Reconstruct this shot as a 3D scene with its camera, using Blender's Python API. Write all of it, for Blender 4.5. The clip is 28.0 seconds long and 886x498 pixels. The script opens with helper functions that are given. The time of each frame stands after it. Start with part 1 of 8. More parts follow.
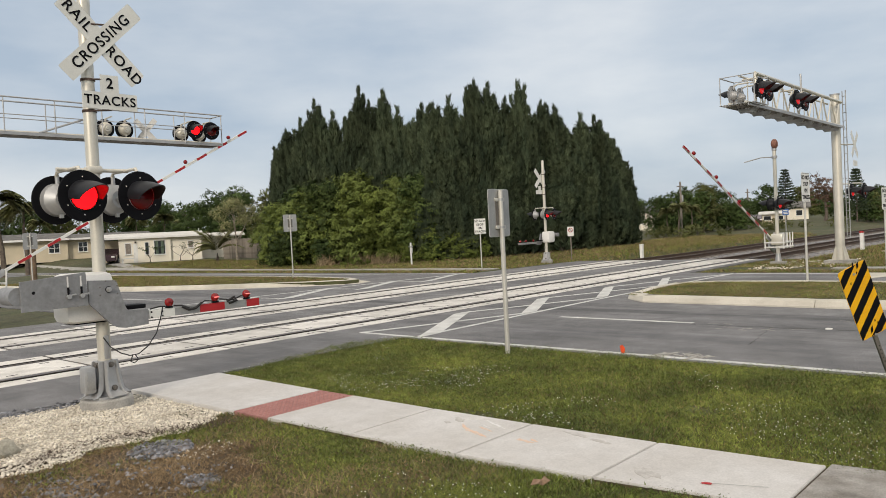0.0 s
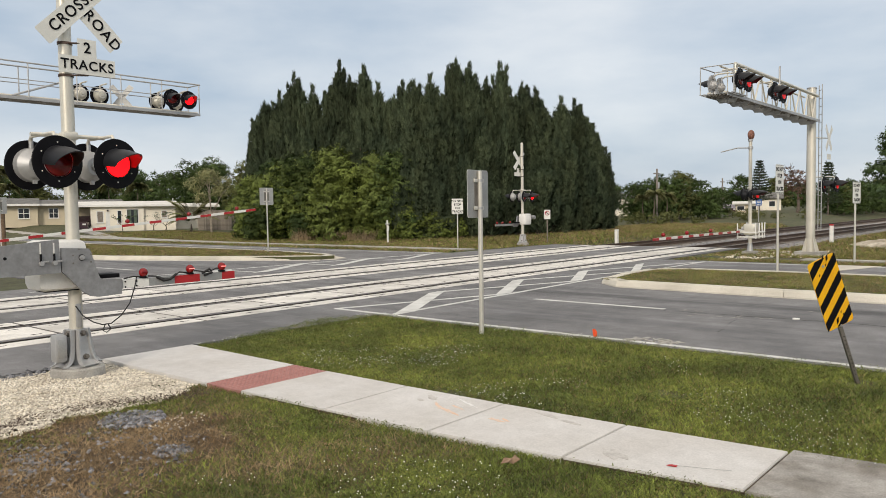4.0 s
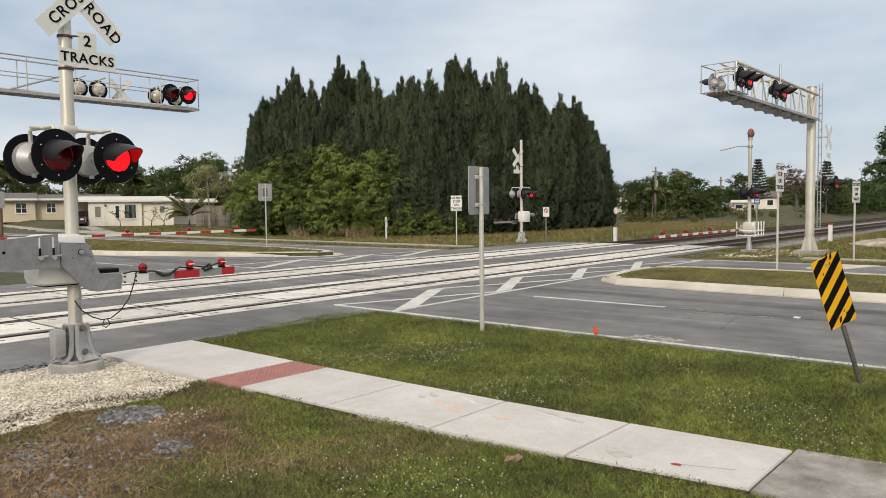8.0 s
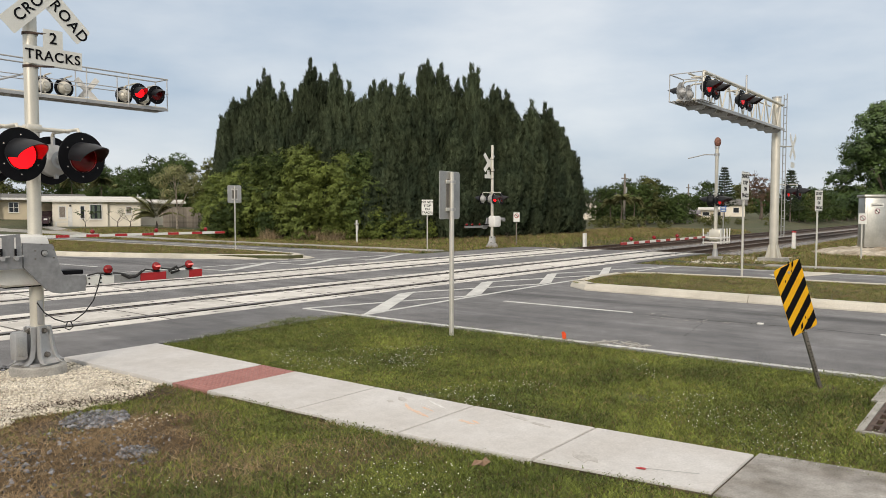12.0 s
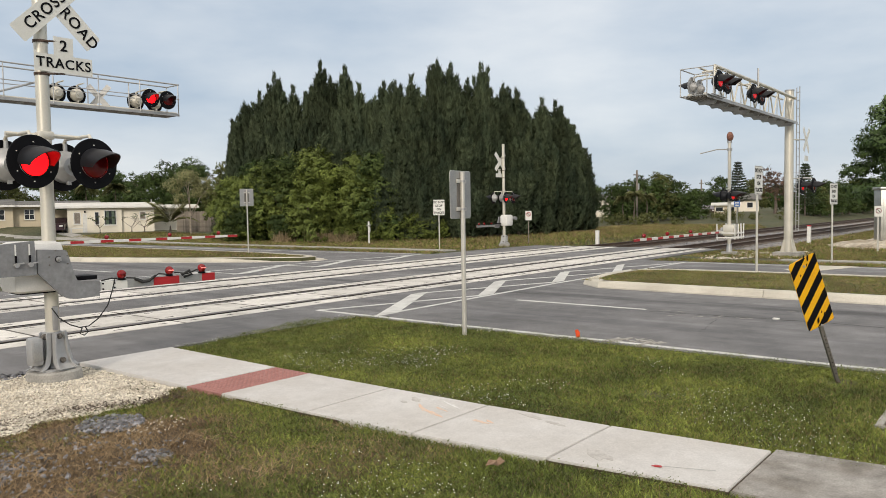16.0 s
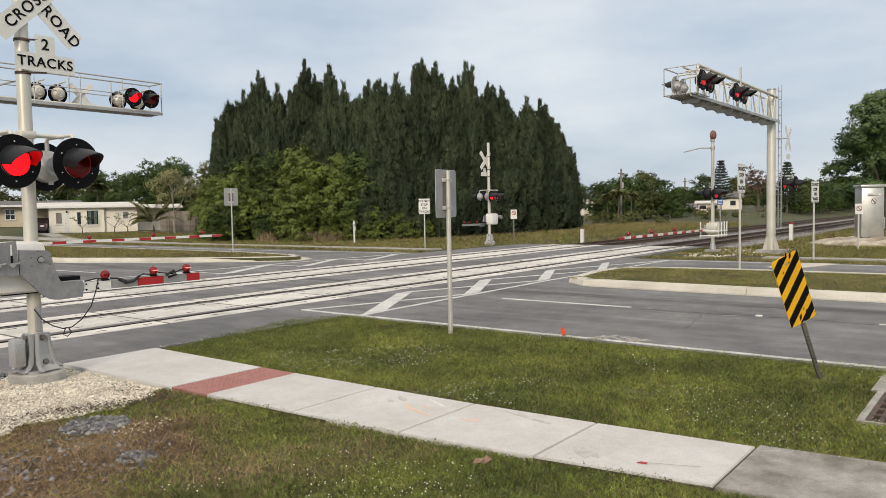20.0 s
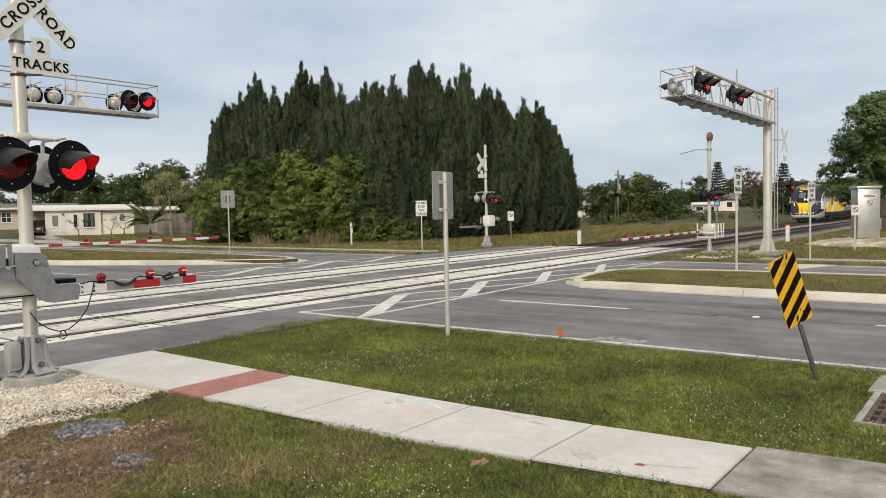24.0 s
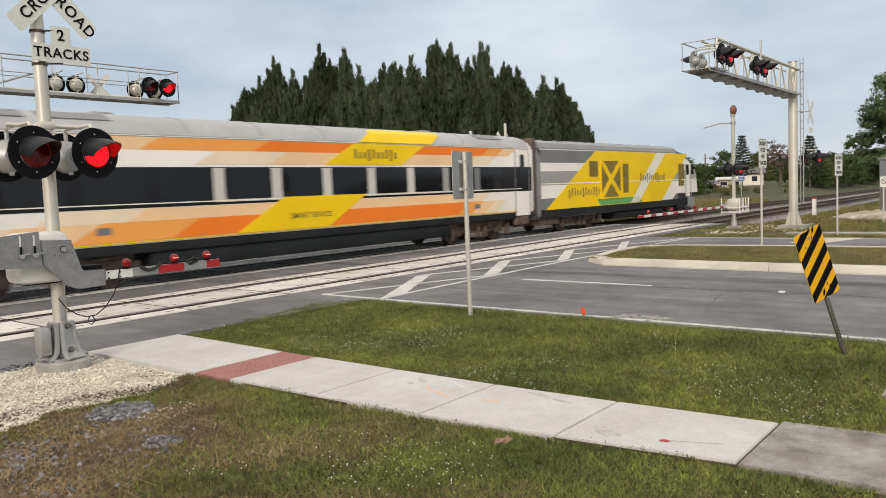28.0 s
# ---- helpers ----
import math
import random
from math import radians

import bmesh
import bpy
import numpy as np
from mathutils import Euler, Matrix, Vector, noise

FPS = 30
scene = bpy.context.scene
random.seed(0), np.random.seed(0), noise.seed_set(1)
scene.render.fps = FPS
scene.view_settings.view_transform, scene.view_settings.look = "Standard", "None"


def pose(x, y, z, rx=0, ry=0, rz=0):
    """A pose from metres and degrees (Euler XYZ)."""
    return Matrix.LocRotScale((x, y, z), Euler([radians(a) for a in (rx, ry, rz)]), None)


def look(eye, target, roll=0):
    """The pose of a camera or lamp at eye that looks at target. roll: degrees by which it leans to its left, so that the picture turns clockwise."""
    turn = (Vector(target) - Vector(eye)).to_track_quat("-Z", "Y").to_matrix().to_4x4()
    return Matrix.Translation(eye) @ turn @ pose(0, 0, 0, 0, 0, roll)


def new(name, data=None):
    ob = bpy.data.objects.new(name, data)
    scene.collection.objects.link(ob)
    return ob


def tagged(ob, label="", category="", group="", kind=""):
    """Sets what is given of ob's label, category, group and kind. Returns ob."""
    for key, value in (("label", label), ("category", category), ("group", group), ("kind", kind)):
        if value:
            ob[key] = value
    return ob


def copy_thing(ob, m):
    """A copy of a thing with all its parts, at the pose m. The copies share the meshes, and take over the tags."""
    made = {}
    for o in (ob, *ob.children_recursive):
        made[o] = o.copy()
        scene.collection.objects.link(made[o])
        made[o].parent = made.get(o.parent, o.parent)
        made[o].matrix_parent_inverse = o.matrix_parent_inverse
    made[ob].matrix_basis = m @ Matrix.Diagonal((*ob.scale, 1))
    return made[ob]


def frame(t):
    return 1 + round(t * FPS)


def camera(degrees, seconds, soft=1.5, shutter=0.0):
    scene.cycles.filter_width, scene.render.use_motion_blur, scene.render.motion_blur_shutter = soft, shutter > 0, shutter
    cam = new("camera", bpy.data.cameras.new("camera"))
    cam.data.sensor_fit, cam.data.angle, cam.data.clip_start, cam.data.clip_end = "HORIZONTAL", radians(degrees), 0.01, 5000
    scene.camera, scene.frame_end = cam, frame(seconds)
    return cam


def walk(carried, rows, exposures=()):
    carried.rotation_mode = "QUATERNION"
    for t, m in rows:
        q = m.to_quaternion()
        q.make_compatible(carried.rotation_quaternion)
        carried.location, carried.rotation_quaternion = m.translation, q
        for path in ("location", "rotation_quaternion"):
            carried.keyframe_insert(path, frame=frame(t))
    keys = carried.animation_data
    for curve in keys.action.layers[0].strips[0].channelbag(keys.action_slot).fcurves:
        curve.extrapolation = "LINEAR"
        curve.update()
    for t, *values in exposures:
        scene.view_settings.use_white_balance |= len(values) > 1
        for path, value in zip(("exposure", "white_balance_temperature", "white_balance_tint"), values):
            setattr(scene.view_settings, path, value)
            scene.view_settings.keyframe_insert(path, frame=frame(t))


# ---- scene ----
cam = camera(61.17, 28.0, soft=0.65, shutter=0.12)
PATH = [
    (0.0, 0.025, -0.046, 1.896, 88.646, 2.874, -47.897),
    (0.5, 0.037, -0.031, 1.890, 88.090, 2.848, -47.966),
    (1.0, 0.057, -0.029, 1.889, 87.660, 2.577, -48.070),
    (1.5, 0.064, -0.038, 1.881, 87.376, 2.044, -48.329),
    (2.0, -0.001, 0.000, 1.889, 87.157, 1.358, -48.681),
    (2.5, -0.060, 0.032, 1.899, 87.037, 0.867, -49.175),
    (3.0, -0.046, -0.021, 1.903, 86.955, 0.732, -49.674),
    (3.5, -0.011, -0.055, 1.902, 86.964, 0.820, -49.858),
    (5.5, -0.014, -0.002, 1.903, 87.027, 1.224, -48.504),
    (6.0, -0.008, -0.004, 1.901, 86.852, 1.113, -48.473),
    (6.5, -0.016, 0.010, 1.898, 86.686, 0.910, -48.583),
    (7.0, -0.017, 0.014, 1.895, 86.564, 0.723, -48.722),
    (7.5, -0.018, 0.016, 1.904, 86.557, 0.617, -49.115),
    (8.0, -0.009, 0.014, 1.894, 86.758, 0.580, -49.818),
    (8.5, 0.008, 0.000, 1.895, 87.010, 0.501, -50.806),
    (9.0, 0.020, -0.015, 1.896, 87.227, 0.383, -51.768),
    (9.5, 0.010, -0.017, 1.902, 87.307, 0.248, -52.498),
    (10.0, 0.006, -0.024, 1.902, 87.265, 0.103, -52.707),
    (10.5, -0.002, -0.011, 1.901, 87.129, -0.072, -52.586),
    (11.0, 0.000, 0.000, 1.900, 87.022, -0.200, -52.290),
    (11.5, -0.013, 0.003, 1.903, 87.008, -0.161, -52.031),
    (12.0, -0.014, -0.002, 1.900, 87.054, -0.065, -52.019),
    (12.5, -0.015, -0.004, 1.904, 87.107, 0.191, -52.136),
    (14.5, 0.001, -0.006, 1.901, 86.956, 0.808, -51.496),
    (15.0, 0.006, -0.004, 1.899, 86.957, 0.840, -51.232),
    (15.5, 0.013, 0.000, 1.896, 87.024, 0.901, -51.109),
    (16.0, 0.009, -0.002, 1.895, 87.062, 0.923, -51.107),
    (16.5, 0.010, -0.004, 1.896, 87.045, 0.985, -51.095),
    (17.0, 0.002, 0.000, 1.896, 86.971, 1.009, -51.160),
    (17.5, -0.012, 0.007, 1.900, 86.876, 0.980, -51.249),
    (18.0, -0.013, 0.010, 1.899, 86.833, 1.002, -51.383),
    (18.5, -0.006, 0.008, 1.897, 86.894, 1.032, -51.549),
    (19.0, -0.007, 0.003, 1.897, 86.952, 1.074, -51.780),
    (19.5, -0.004, 0.001, 1.896, 86.973, 1.086, -52.031),
    (20.0, -0.002, -0.003, 1.897, 86.953, 1.088, -52.233),
    (20.5, 0.005, -0.001, 1.898, 86.900, 1.071, -52.223),
    (21.0, 0.011, 0.005, 1.898, 86.867, 1.067, -52.099),
    (21.5, 0.011, 0.003, 1.898, 86.884, 1.108, -51.926),
    (23.5, 0.008, -0.002, 1.899, 87.152, 1.281, -52.142),
    (24.0, 0.007, 0.000, 1.895, 87.100, 1.185, -52.452),
    (24.5, 0.004, 0.007, 1.897, 86.869, 1.029, -52.680),
    (25.0, 0.000, 0.007, 1.889, 86.547, 0.950, -52.629),
    (25.5, -0.013, 0.012, 1.895, 86.160, 1.035, -52.329),
    (26.0, -0.006, 0.009, 1.895, 85.908, 1.384, -51.835),
    (26.5, -0.011, 0.011, 1.899, 85.774, 1.797, -51.631),
    (27.0, 0.015, 0.001, 1.890, 85.758, 2.172, -51.669),
    (27.5, 0.018, -0.005, 1.891, 85.755, 2.396, -51.118),
    (28.0, 0.020, -0.006, 1.887, 85.660, 2.337, -50.844),
]
walk(cam, [(r[0], pose(*r[1:])) for r in PATH], [(0, 0.21), (1, 0.26), (2.5, 0.3), (28, 0.3)])

# ---- light ----
SUN_AZ, SUN_EL = radians(206), radians(24)
world = bpy.data.worlds.new("sky")
scene.world = world
world.use_nodes = True


def sky_world():
    nt = world.node_tree
    nt.nodes.clear()
    out = nt.nodes.new("ShaderNodeOutputWorld")
    bg = nt.nodes.new("ShaderNodeBackground")
    sky = nt.nodes.new("ShaderNodeTexSky")
    sky.sky_type, sky.sun_disc = "NISHITA", False
    sky.sun_elevation, sky.sun_rotation = SUN_EL, math.pi / 2 - SUN_AZ
    sky.air_density, sky.dust_density = 1.0, 2.0
    # broken layer of high grey cloud
    tc = nt.nodes.new("ShaderNodeTexCoord")
    mp = nt.nodes.new("ShaderNodeMapping")
    mp.inputs["Scale"].default_value = (1.3, 1.3, 4.2)
    mp.inputs["Location"].default_value = (2.1, 0.7, 0.4)
    n1 = nt.nodes.new("ShaderNodeTexNoise")
    n1.inputs["Scale"].default_value, n1.inputs["Detail"].default_value, n1.inputs["Roughness"].default_value = 1.9, 6.0, 0.52
    cr = nt.nodes.new("ShaderNodeValToRGB")
    cr.color_ramp.elements[0].position, cr.color_ramp.elements[1].position = 0.34, 0.68
    cr.color_ramp.elements[0].color = (3.3, 3.95, 4.75, 1)
    cr.color_ramp.elements[1].color = (5.6, 5.85, 6.1, 1)
    # an overcast sky brightens and pales toward the zenith
    sep = nt.nodes.new("ShaderNodeSeparateXYZ")
    up = nt.nodes.new("ShaderNodeMapRange")
    up.inputs["From Min"].default_value, up.inputs["From Max"].default_value = 0.3, 0.85
    top = nt.nodes.new("ShaderNodeMixRGB")
    top.inputs[2].default_value = (9.6, 8.9, 7.9, 1)
    mix = nt.nodes.new("ShaderNodeMixRGB")
    mix.inputs[0].default_value = 0.9
    L = nt.links.new
    L(tc.outputs["Generated"], mp.inputs["Vector"])
    L(tc.outputs["Generated"], sep.inputs[0])
    L(sep.outputs["Z"], up.inputs["Value"])
    L(up.outputs[0], top.inputs[0])
    L(mp.outputs["Vector"], n1.inputs["Vector"])
    L(n1.outputs["Fac"], cr.inputs["Fac"])
    L(cr.outputs["Color"], top.inputs[1])
    L(sky.outputs["Color"], mix.inputs[1])
    L(top.outputs[0], mix.inputs[2])
    L(mix.outputs[0], bg.inputs["Color"])
    bg.inputs["Strength"].default_value = 0.115
    L(bg.outputs[0], out.inputs["Surface"])


sky_world()
sun = new("sun", bpy.data.lights.new("sun", "SUN"))
sun.data.energy, sun.data.angle, sun.data.color = 1.65, radians(14), (1.0, 0.89, 0.75)
sun.matrix_world = look((math.cos(SUN_AZ) * math.cos(SUN_EL) * 60, math.sin(SUN_AZ) * math.cos(SUN_EL) * 60, math.sin(SUN_EL) * 60), (0, 0, 0))


# ---- materials ----
def mat(name, base, rough=0.6, metal=0.0, var=0.18, scale=6.0, fine=60.0, bump=0.0, second=None, patch=0.5, island=0.0, rand=0.0, spec=0.5, emit=None, coat=0.0, mid=0.0, mid_scale=3.0):
    """A surface with stains at scale and grain at fine (per metre), mixed toward second; island and rand vary the brightness piece by piece."""
    m = bpy.data.materials.new(name)
    m.use_nodes = True
    nt = m.node_tree
    b = nt.nodes["Principled BSDF"]
    b.inputs["Roughness"].default_value, b.inputs["Metallic"].default_value = rough, metal
    b.inputs["Specular IOR Level"].default_value = spec
    b.inputs["Coat Weight"].default_value = coat
    L = nt.links.new
    tc = nt.nodes.new("ShaderNodeTexCoord")
    big, small = nt.nodes.new("ShaderNodeTexNoise"), nt.nodes.new("ShaderNodeTexNoise")
    big.inputs["Scale"].default_value, big.inputs["Detail"].default_value = scale, 6.0
    small.inputs["Scale"].default_value, small.inputs["Detail"].default_value = fine, 3.0
    L(tc.outputs["Object"], big.inputs["Vector"])
    L(tc.outputs["Object"], small.inputs["Vector"])
    c2 = second or tuple(max(0.0, c * (1 - 2.2 * var)) for c in base)
    ramp = nt.nodes.new("ShaderNodeMapRange")
    ramp.inputs["From Min"].default_value, ramp.inputs["From Max"].default_value = 0.32 + 0.3 * (patch - 0.5), 0.68 + 0.3 * (patch - 0.5)
    L(big.outputs["Fac"], ramp.inputs["Value"])
    mix = nt.nodes.new("ShaderNodeMixRGB")
    mix.inputs[1].default_value, mix.inputs[2].default_value = (*c2, 1), (*base, 1)
    L(ramp.outputs[0], mix.inputs[0])
    hsv = nt.nodes.new("ShaderNodeHueSaturation")
    mr = nt.nodes.new("ShaderNodeMapRange")
    mr.inputs["From Min"].default_value, mr.inputs["From Max"].default_value = 0.25, 0.75
    mr.inputs["To Min"].default_value, mr.inputs["To Max"].default_value = 1 - var, 1 + var
    L(small.outputs["Fac"], mr.inputs["Value"])
    val = mr.outputs[0]
    if mid:
        md, mm, mx = nt.nodes.new("ShaderNodeTexNoise"), nt.nodes.new("ShaderNodeMapRange"), nt.nodes.new("ShaderNodeMath")
        md.inputs["Scale"].default_value, md.inputs["Detail"].default_value, md.inputs["Roughness"].default_value = mid_scale, 8.0, 0.7
        L(tc.outputs["Object"], md.inputs["Vector"])
        mm.inputs["From Min"].default_value, mm.inputs["From Max"].default_value = 0.3, 0.7
        mm.inputs["To Min"].default_value, mm.inputs["To Max"].default_value = 1 - mid, 1 + mid
        mx.operation = "MULTIPLY"
        L(md.outputs["Fac"], mm.inputs["Value"])
        L(mm.outputs[0], mx.inputs[0])
        L(val, mx.inputs[1])
        val = mx.outputs[0]
    for amount, node, socket in ((island, "ShaderNodeNewGeometry", "Random Per Island"), (rand, "ShaderNodeObjectInfo", "Random")):
        if amount:
            g = nt.nodes.new(node)
            r = nt.nodes.new("ShaderNodeMapRange")
            r.inputs["To Min"].default_value, r.inputs["To Max"].default_value = 1 - amount, 1 + amount
            L(g.outputs[socket], r.inputs["Value"])
            mu = nt.nodes.new("ShaderNodeMath")
            mu.operation = "MULTIPLY"
            L(val, mu.inputs[0])
            L(r.outputs[0], mu.inputs[1])
            val = mu.outputs[0]
    L(val, hsv.inputs["Value"])
    L(mix.outputs[0], hsv.inputs["Color"])
    L(hsv.outputs[0], b.inputs["Base Color"])
    if bump:
        bp = nt.nodes.new("ShaderNodeBump")
        bp.inputs["Strength"].default_value, bp.inputs["Distance"].default_value = 0.6, bump
        L(small.outputs["Fac"], bp.inputs["Height"])
        L(bp.outputs[0], b.inputs["Normal"])
    if emit:
        b.inputs["Emission Color"].default_value, b.inputs["Emission Strength"].default_value = (*emit[:3], 1), emit[3]
    return m


def glass(name, tint=(0.02, 0.025, 0.03), rough=0.06):
    m = mat(name, tint, rough, 0.0, var=0.1, scale=0.6, spec=0.6)
    return m


M_ASPHALT = mat("asphalt", (0.192, 0.19, 0.195), 0.88, var=0.45, scale=0.35, fine=60, bump=0.006, second=(0.128, 0.127, 0.132), mid=0.28, mid_scale=1.8)


def streaked(m, along=0.12, scale=1.5, low=0.72, high=1.16):
    """Multiplies a surface's colour by soft streaks drawn out along y, as traffic leaves them."""
    nt = m.node_tree
    L = nt.links.new
    b = nt.nodes["Principled BSDF"]
    src = b.inputs["Base Color"].links[0].from_socket
    tc, mp = nt.nodes.new("ShaderNodeTexCoord"), nt.nodes.new("ShaderNodeMapping")
    mp.inputs["Scale"].default_value = (1.0, along, 1.0)
    n, r, mx = nt.nodes.new("ShaderNodeTexNoise"), nt.nodes.new("ShaderNodeMapRange"), nt.nodes.new("ShaderNodeMixRGB")
    n.inputs["Scale"].default_value, n.inputs["Detail"].default_value, n.inputs["Roughness"].default_value = scale, 4.0, 0.6
    r.inputs["From Min"].default_value, r.inputs["From Max"].default_value = 0.34, 0.66
    r.inputs["To Min"].default_value, r.inputs["To Max"].default_value = low, high
    mx.blend_type = "MULTIPLY"
    mx.inputs[0].default_value = 1.0
    L(tc.outputs["Object"], mp.inputs["Vector"])
    L(mp.outputs[0], n.inputs["Vector"])
    L(n.outputs["Fac"], r.inputs["Value"])
    L(src, mx.inputs[1])
    L(r.outputs[0], mx.inputs[2])
    L(mx.outputs[0], b.inputs["Base Color"])
    return m


def tyre_band(m, x0, half, dark):
    """A band of rubber left by braking wheels, drawn out along y and broken up by noise."""
    nt = m.node_tree
    L = nt.links.new
    b = nt.nodes["Principled BSDF"]
    src = b.inputs["Base Color"].links[0].from_socket
    tc, sep, mp, n = nt.nodes.new("ShaderNodeTexCoord"), nt.nodes.new("ShaderNodeSeparateXYZ"), nt.nodes.new("ShaderNodeMapping"), nt.nodes.new("ShaderNodeTexNoise")
    mp.inputs["Scale"].default_value = (2.5, 0.22, 1.0)
    n.inputs["Scale"].default_value, n.inputs["Detail"].default_value = 1.0, 3.0
    sub, ab, r, br, mul, mx = [nt.nodes.new(k) for k in ("ShaderNodeMath", "ShaderNodeMath", "ShaderNodeMapRange", "ShaderNodeMapRange", "ShaderNodeMath", "ShaderNodeMixRGB")]
    sub.operation, ab.operation, mul.operation = "SUBTRACT", "ABSOLUTE", "MULTIPLY"
    sub.inputs[1].default_value = x0
    r.interpolation_type = "SMOOTHSTEP"
    r.inputs["From Min"].default_value, r.inputs["From Max"].default_value = 0.04, half
    r.inputs["To Min"].default_value, r.inputs["To Max"].default_value = 1.0, 0.0
    br.inputs["From Min"].default_value, br.inputs["From Max"].default_value = 0.36, 0.56
    mx.blend_type = "MULTIPLY"
    mx.inputs[2].default_value = (dark, dark, dark * 1.02, 1)
    L(tc.outputs["Object"], sep.inputs[0])
    L(tc.outputs["Object"], mp.inputs["Vector"])
    L(mp.outputs[0], n.inputs["Vector"])
    L(sep.outputs["X"], sub.inputs[0])
    L(sub.outputs[0], ab.inputs[0])
    L(ab.outputs[0], r.inputs["Value"])
    L(n.outputs["Fac"], br.inputs["Value"])
    L(r.outputs[0], mul.inputs[0])
    L(br.outputs[0], mul.inputs[1])
    L(mul.outputs[0], mx.inputs[0])
    L(src, mx.inputs[1])
    L(mx.outputs[0], b.inputs["Base Color"])


streaked(M_ASPHALT)
tyre_band(M_ASPHALT, 14.5, 0.5, 0.55)
tyre_band(M_ASPHALT, 11.4, 0.7, 0.82)
M_PAINT = mat("road_paint", (0.62, 0.62, 0.6), 0.7, var=0.12, scale=2.5, fine=35, second=(0.42, 0.42, 0.41), patch=0.35)
M_CONC = mat("concrete", (0.565, 0.552, 0.542), 0.85, var=0.1, scale=1.3, fine=70, bump=0.002, second=(0.495, 0.475, 0.455), rand=0.03, mid=0.08, mid_scale=6)
M_SLAB_OLD = mat("stained_slab", (0.36, 0.345, 0.325), 0.9, var=0.16, scale=2.6, fine=70, bump=0.004, second=(0.17, 0.155, 0.135), patch=0.5, mid=0.3, mid_scale=5)
M_CONC_OLD = mat("old_concrete", (0.4, 0.385, 0.355), 0.9, mid=0.16, mid_scale=6, var=0.2, scale=2.2, fine=45, bump=0.004, second=(0.26, 0.25, 0.23))
M_KERB = mat("kerb_concrete", (0.6, 0.565, 0.49), 0.85, var=0.12, scale=1.4, fine=40, second=(0.44, 0.41, 0.35), patch=0.4, rand=0.06)
M_PANEL = mat("crossing_panel", (0.68, 0.655, 0.62), 0.85, var=0.14, scale=1.6, fine=40, bump=0.003, second=(0.5, 0.48, 0.445), patch=0.46, rand=0.13, mid=0.14, mid_scale=3)
M_RUBBER = mat("flangeway_rubber", (0.02, 0.017, 0.015), 0.95, var=0.2, spec=0.06)
M_JOINT = mat("joint_filler", (0.15, 0.135, 0.12), 0.9, var=0.25, scale=5)
M_RAIL = mat("rail_steel", (0.1, 0.065, 0.047), 0.7, 0.2, var=0.25, scale=8)
M_RAILTOP = mat("polished_rail", (0.14, 0.12, 0.105), 0.5, 0.7, var=0.1, scale=3)
M_TIE = mat("tie", (0.2, 0.175, 0.15), 0.9, var=0.25, scale=4, rand=0.25)
M_BALLAST = mat("ballast", (0.27, 0.25, 0.235), 0.95, var=0.35, scale=1.2, fine=16, bump=0.03, second=(0.17, 0.155, 0.145))
M_TACTILE = mat("tactile_brick", (0.38, 0.185, 0.165), 0.85, var=0.16, scale=5, fine=60, second=(0.29, 0.13, 0.118), rand=0.08)
M_GROUND = mat("turf", (0.05, 0.06, 0.02), 0.95, var=0.35, scale=0.35, fine=9, bump=0.03, second=(0.082, 0.074, 0.036), patch=0.4, mid=0.4, mid_scale=2.2)
M_GRASS = mat("grass_blade", (0.215, 0.25, 0.055), 0.7, var=0.3, scale=0.9, fine=9, second=(0.07, 0.095, 0.024), island=0.7, spec=0.15, mid=0.32, mid_scale=4.5)
M_GRASS_DRY = mat("dry_grass_blade", (0.33, 0.235, 0.135), 0.85, var=0.25, scale=1.2, fine=6, second=(0.16, 0.11, 0.06), island=0.55, spec=0.1)
M_FLOWER = mat("clover_flower", (0.82, 0.82, 0.76), 0.8, var=0.1)
M_SOIL = mat("soil", (0.1, 0.074, 0.05), 0.95, var=0.4, scale=3.5, fine=30, bump=0.03, second=(0.05, 0.038, 0.028), mid=0.35, mid_scale=9)
M_WGRAVEL = mat("white_gravel", (0.68, 0.63, 0.54), 0.9, var=0.15, scale=3, fine=40, second=(0.5, 0.45, 0.37), island=0.32)
M_BGRAVEL = mat("blue_gravel", (0.24, 0.245, 0.265), 0.9, var=0.2, scale=9, second=(0.11, 0.112, 0.125), island=0.6)
M_ROCK = mat("limestone", (0.45, 0.42, 0.34), 0.9, var=0.2, scale=8, bump=0.01)
M_GALV = mat("galvanised_steel", (0.44, 0.44, 0.44), 0.5, 0.5, var=0.06, scale=2, fine=24, second=(0.39, 0.39, 0.39))
M_ALU = mat("painted_aluminium", (0.66, 0.63, 0.55), 0.38, 0.35, var=0.05, scale=2, second=(0.56, 0.53, 0.46))
M_SILVER = mat("silver_paint", (0.62, 0.6, 0.55), 0.42, 0.4, var=0.07, scale=4)
M_SIGNBACK = mat("sign_back", (0.42, 0.42, 0.41), 0.45, 0.6, var=0.1, scale=4)
M_SIGN = mat("white_sign_sheet", (0.72, 0.72, 0.68), 0.5, var=0.05, scale=3)
M_BLACK = mat("black_paint", (0.007, 0.007, 0.009), 0.6, var=0.15, scale=5, spec=0.12)
M_HOOD = mat("black_hood", (0.016, 0.017, 0.021), 0.45, var=0.15, scale=5, spec=0.3)
# Lighter, redder black inside the hood, so the lens's glow shows there.
M_HOOD_IN = mat("lightened_hood_inside", (0.06, 0.045, 0.045), 0.4, var=0.1, scale=5, spec=0.25)
M_LENS = mat("dark_red_lens", (0.16, 0.006, 0.008), 0.18, var=0.1, scale=20)
M_LIT = mat("lit_red_lens", (0.45, 0.005, 0.006), 0.4, var=0.02, spec=0.1, emit=(1.0, 0.003, 0.005, 3.6))
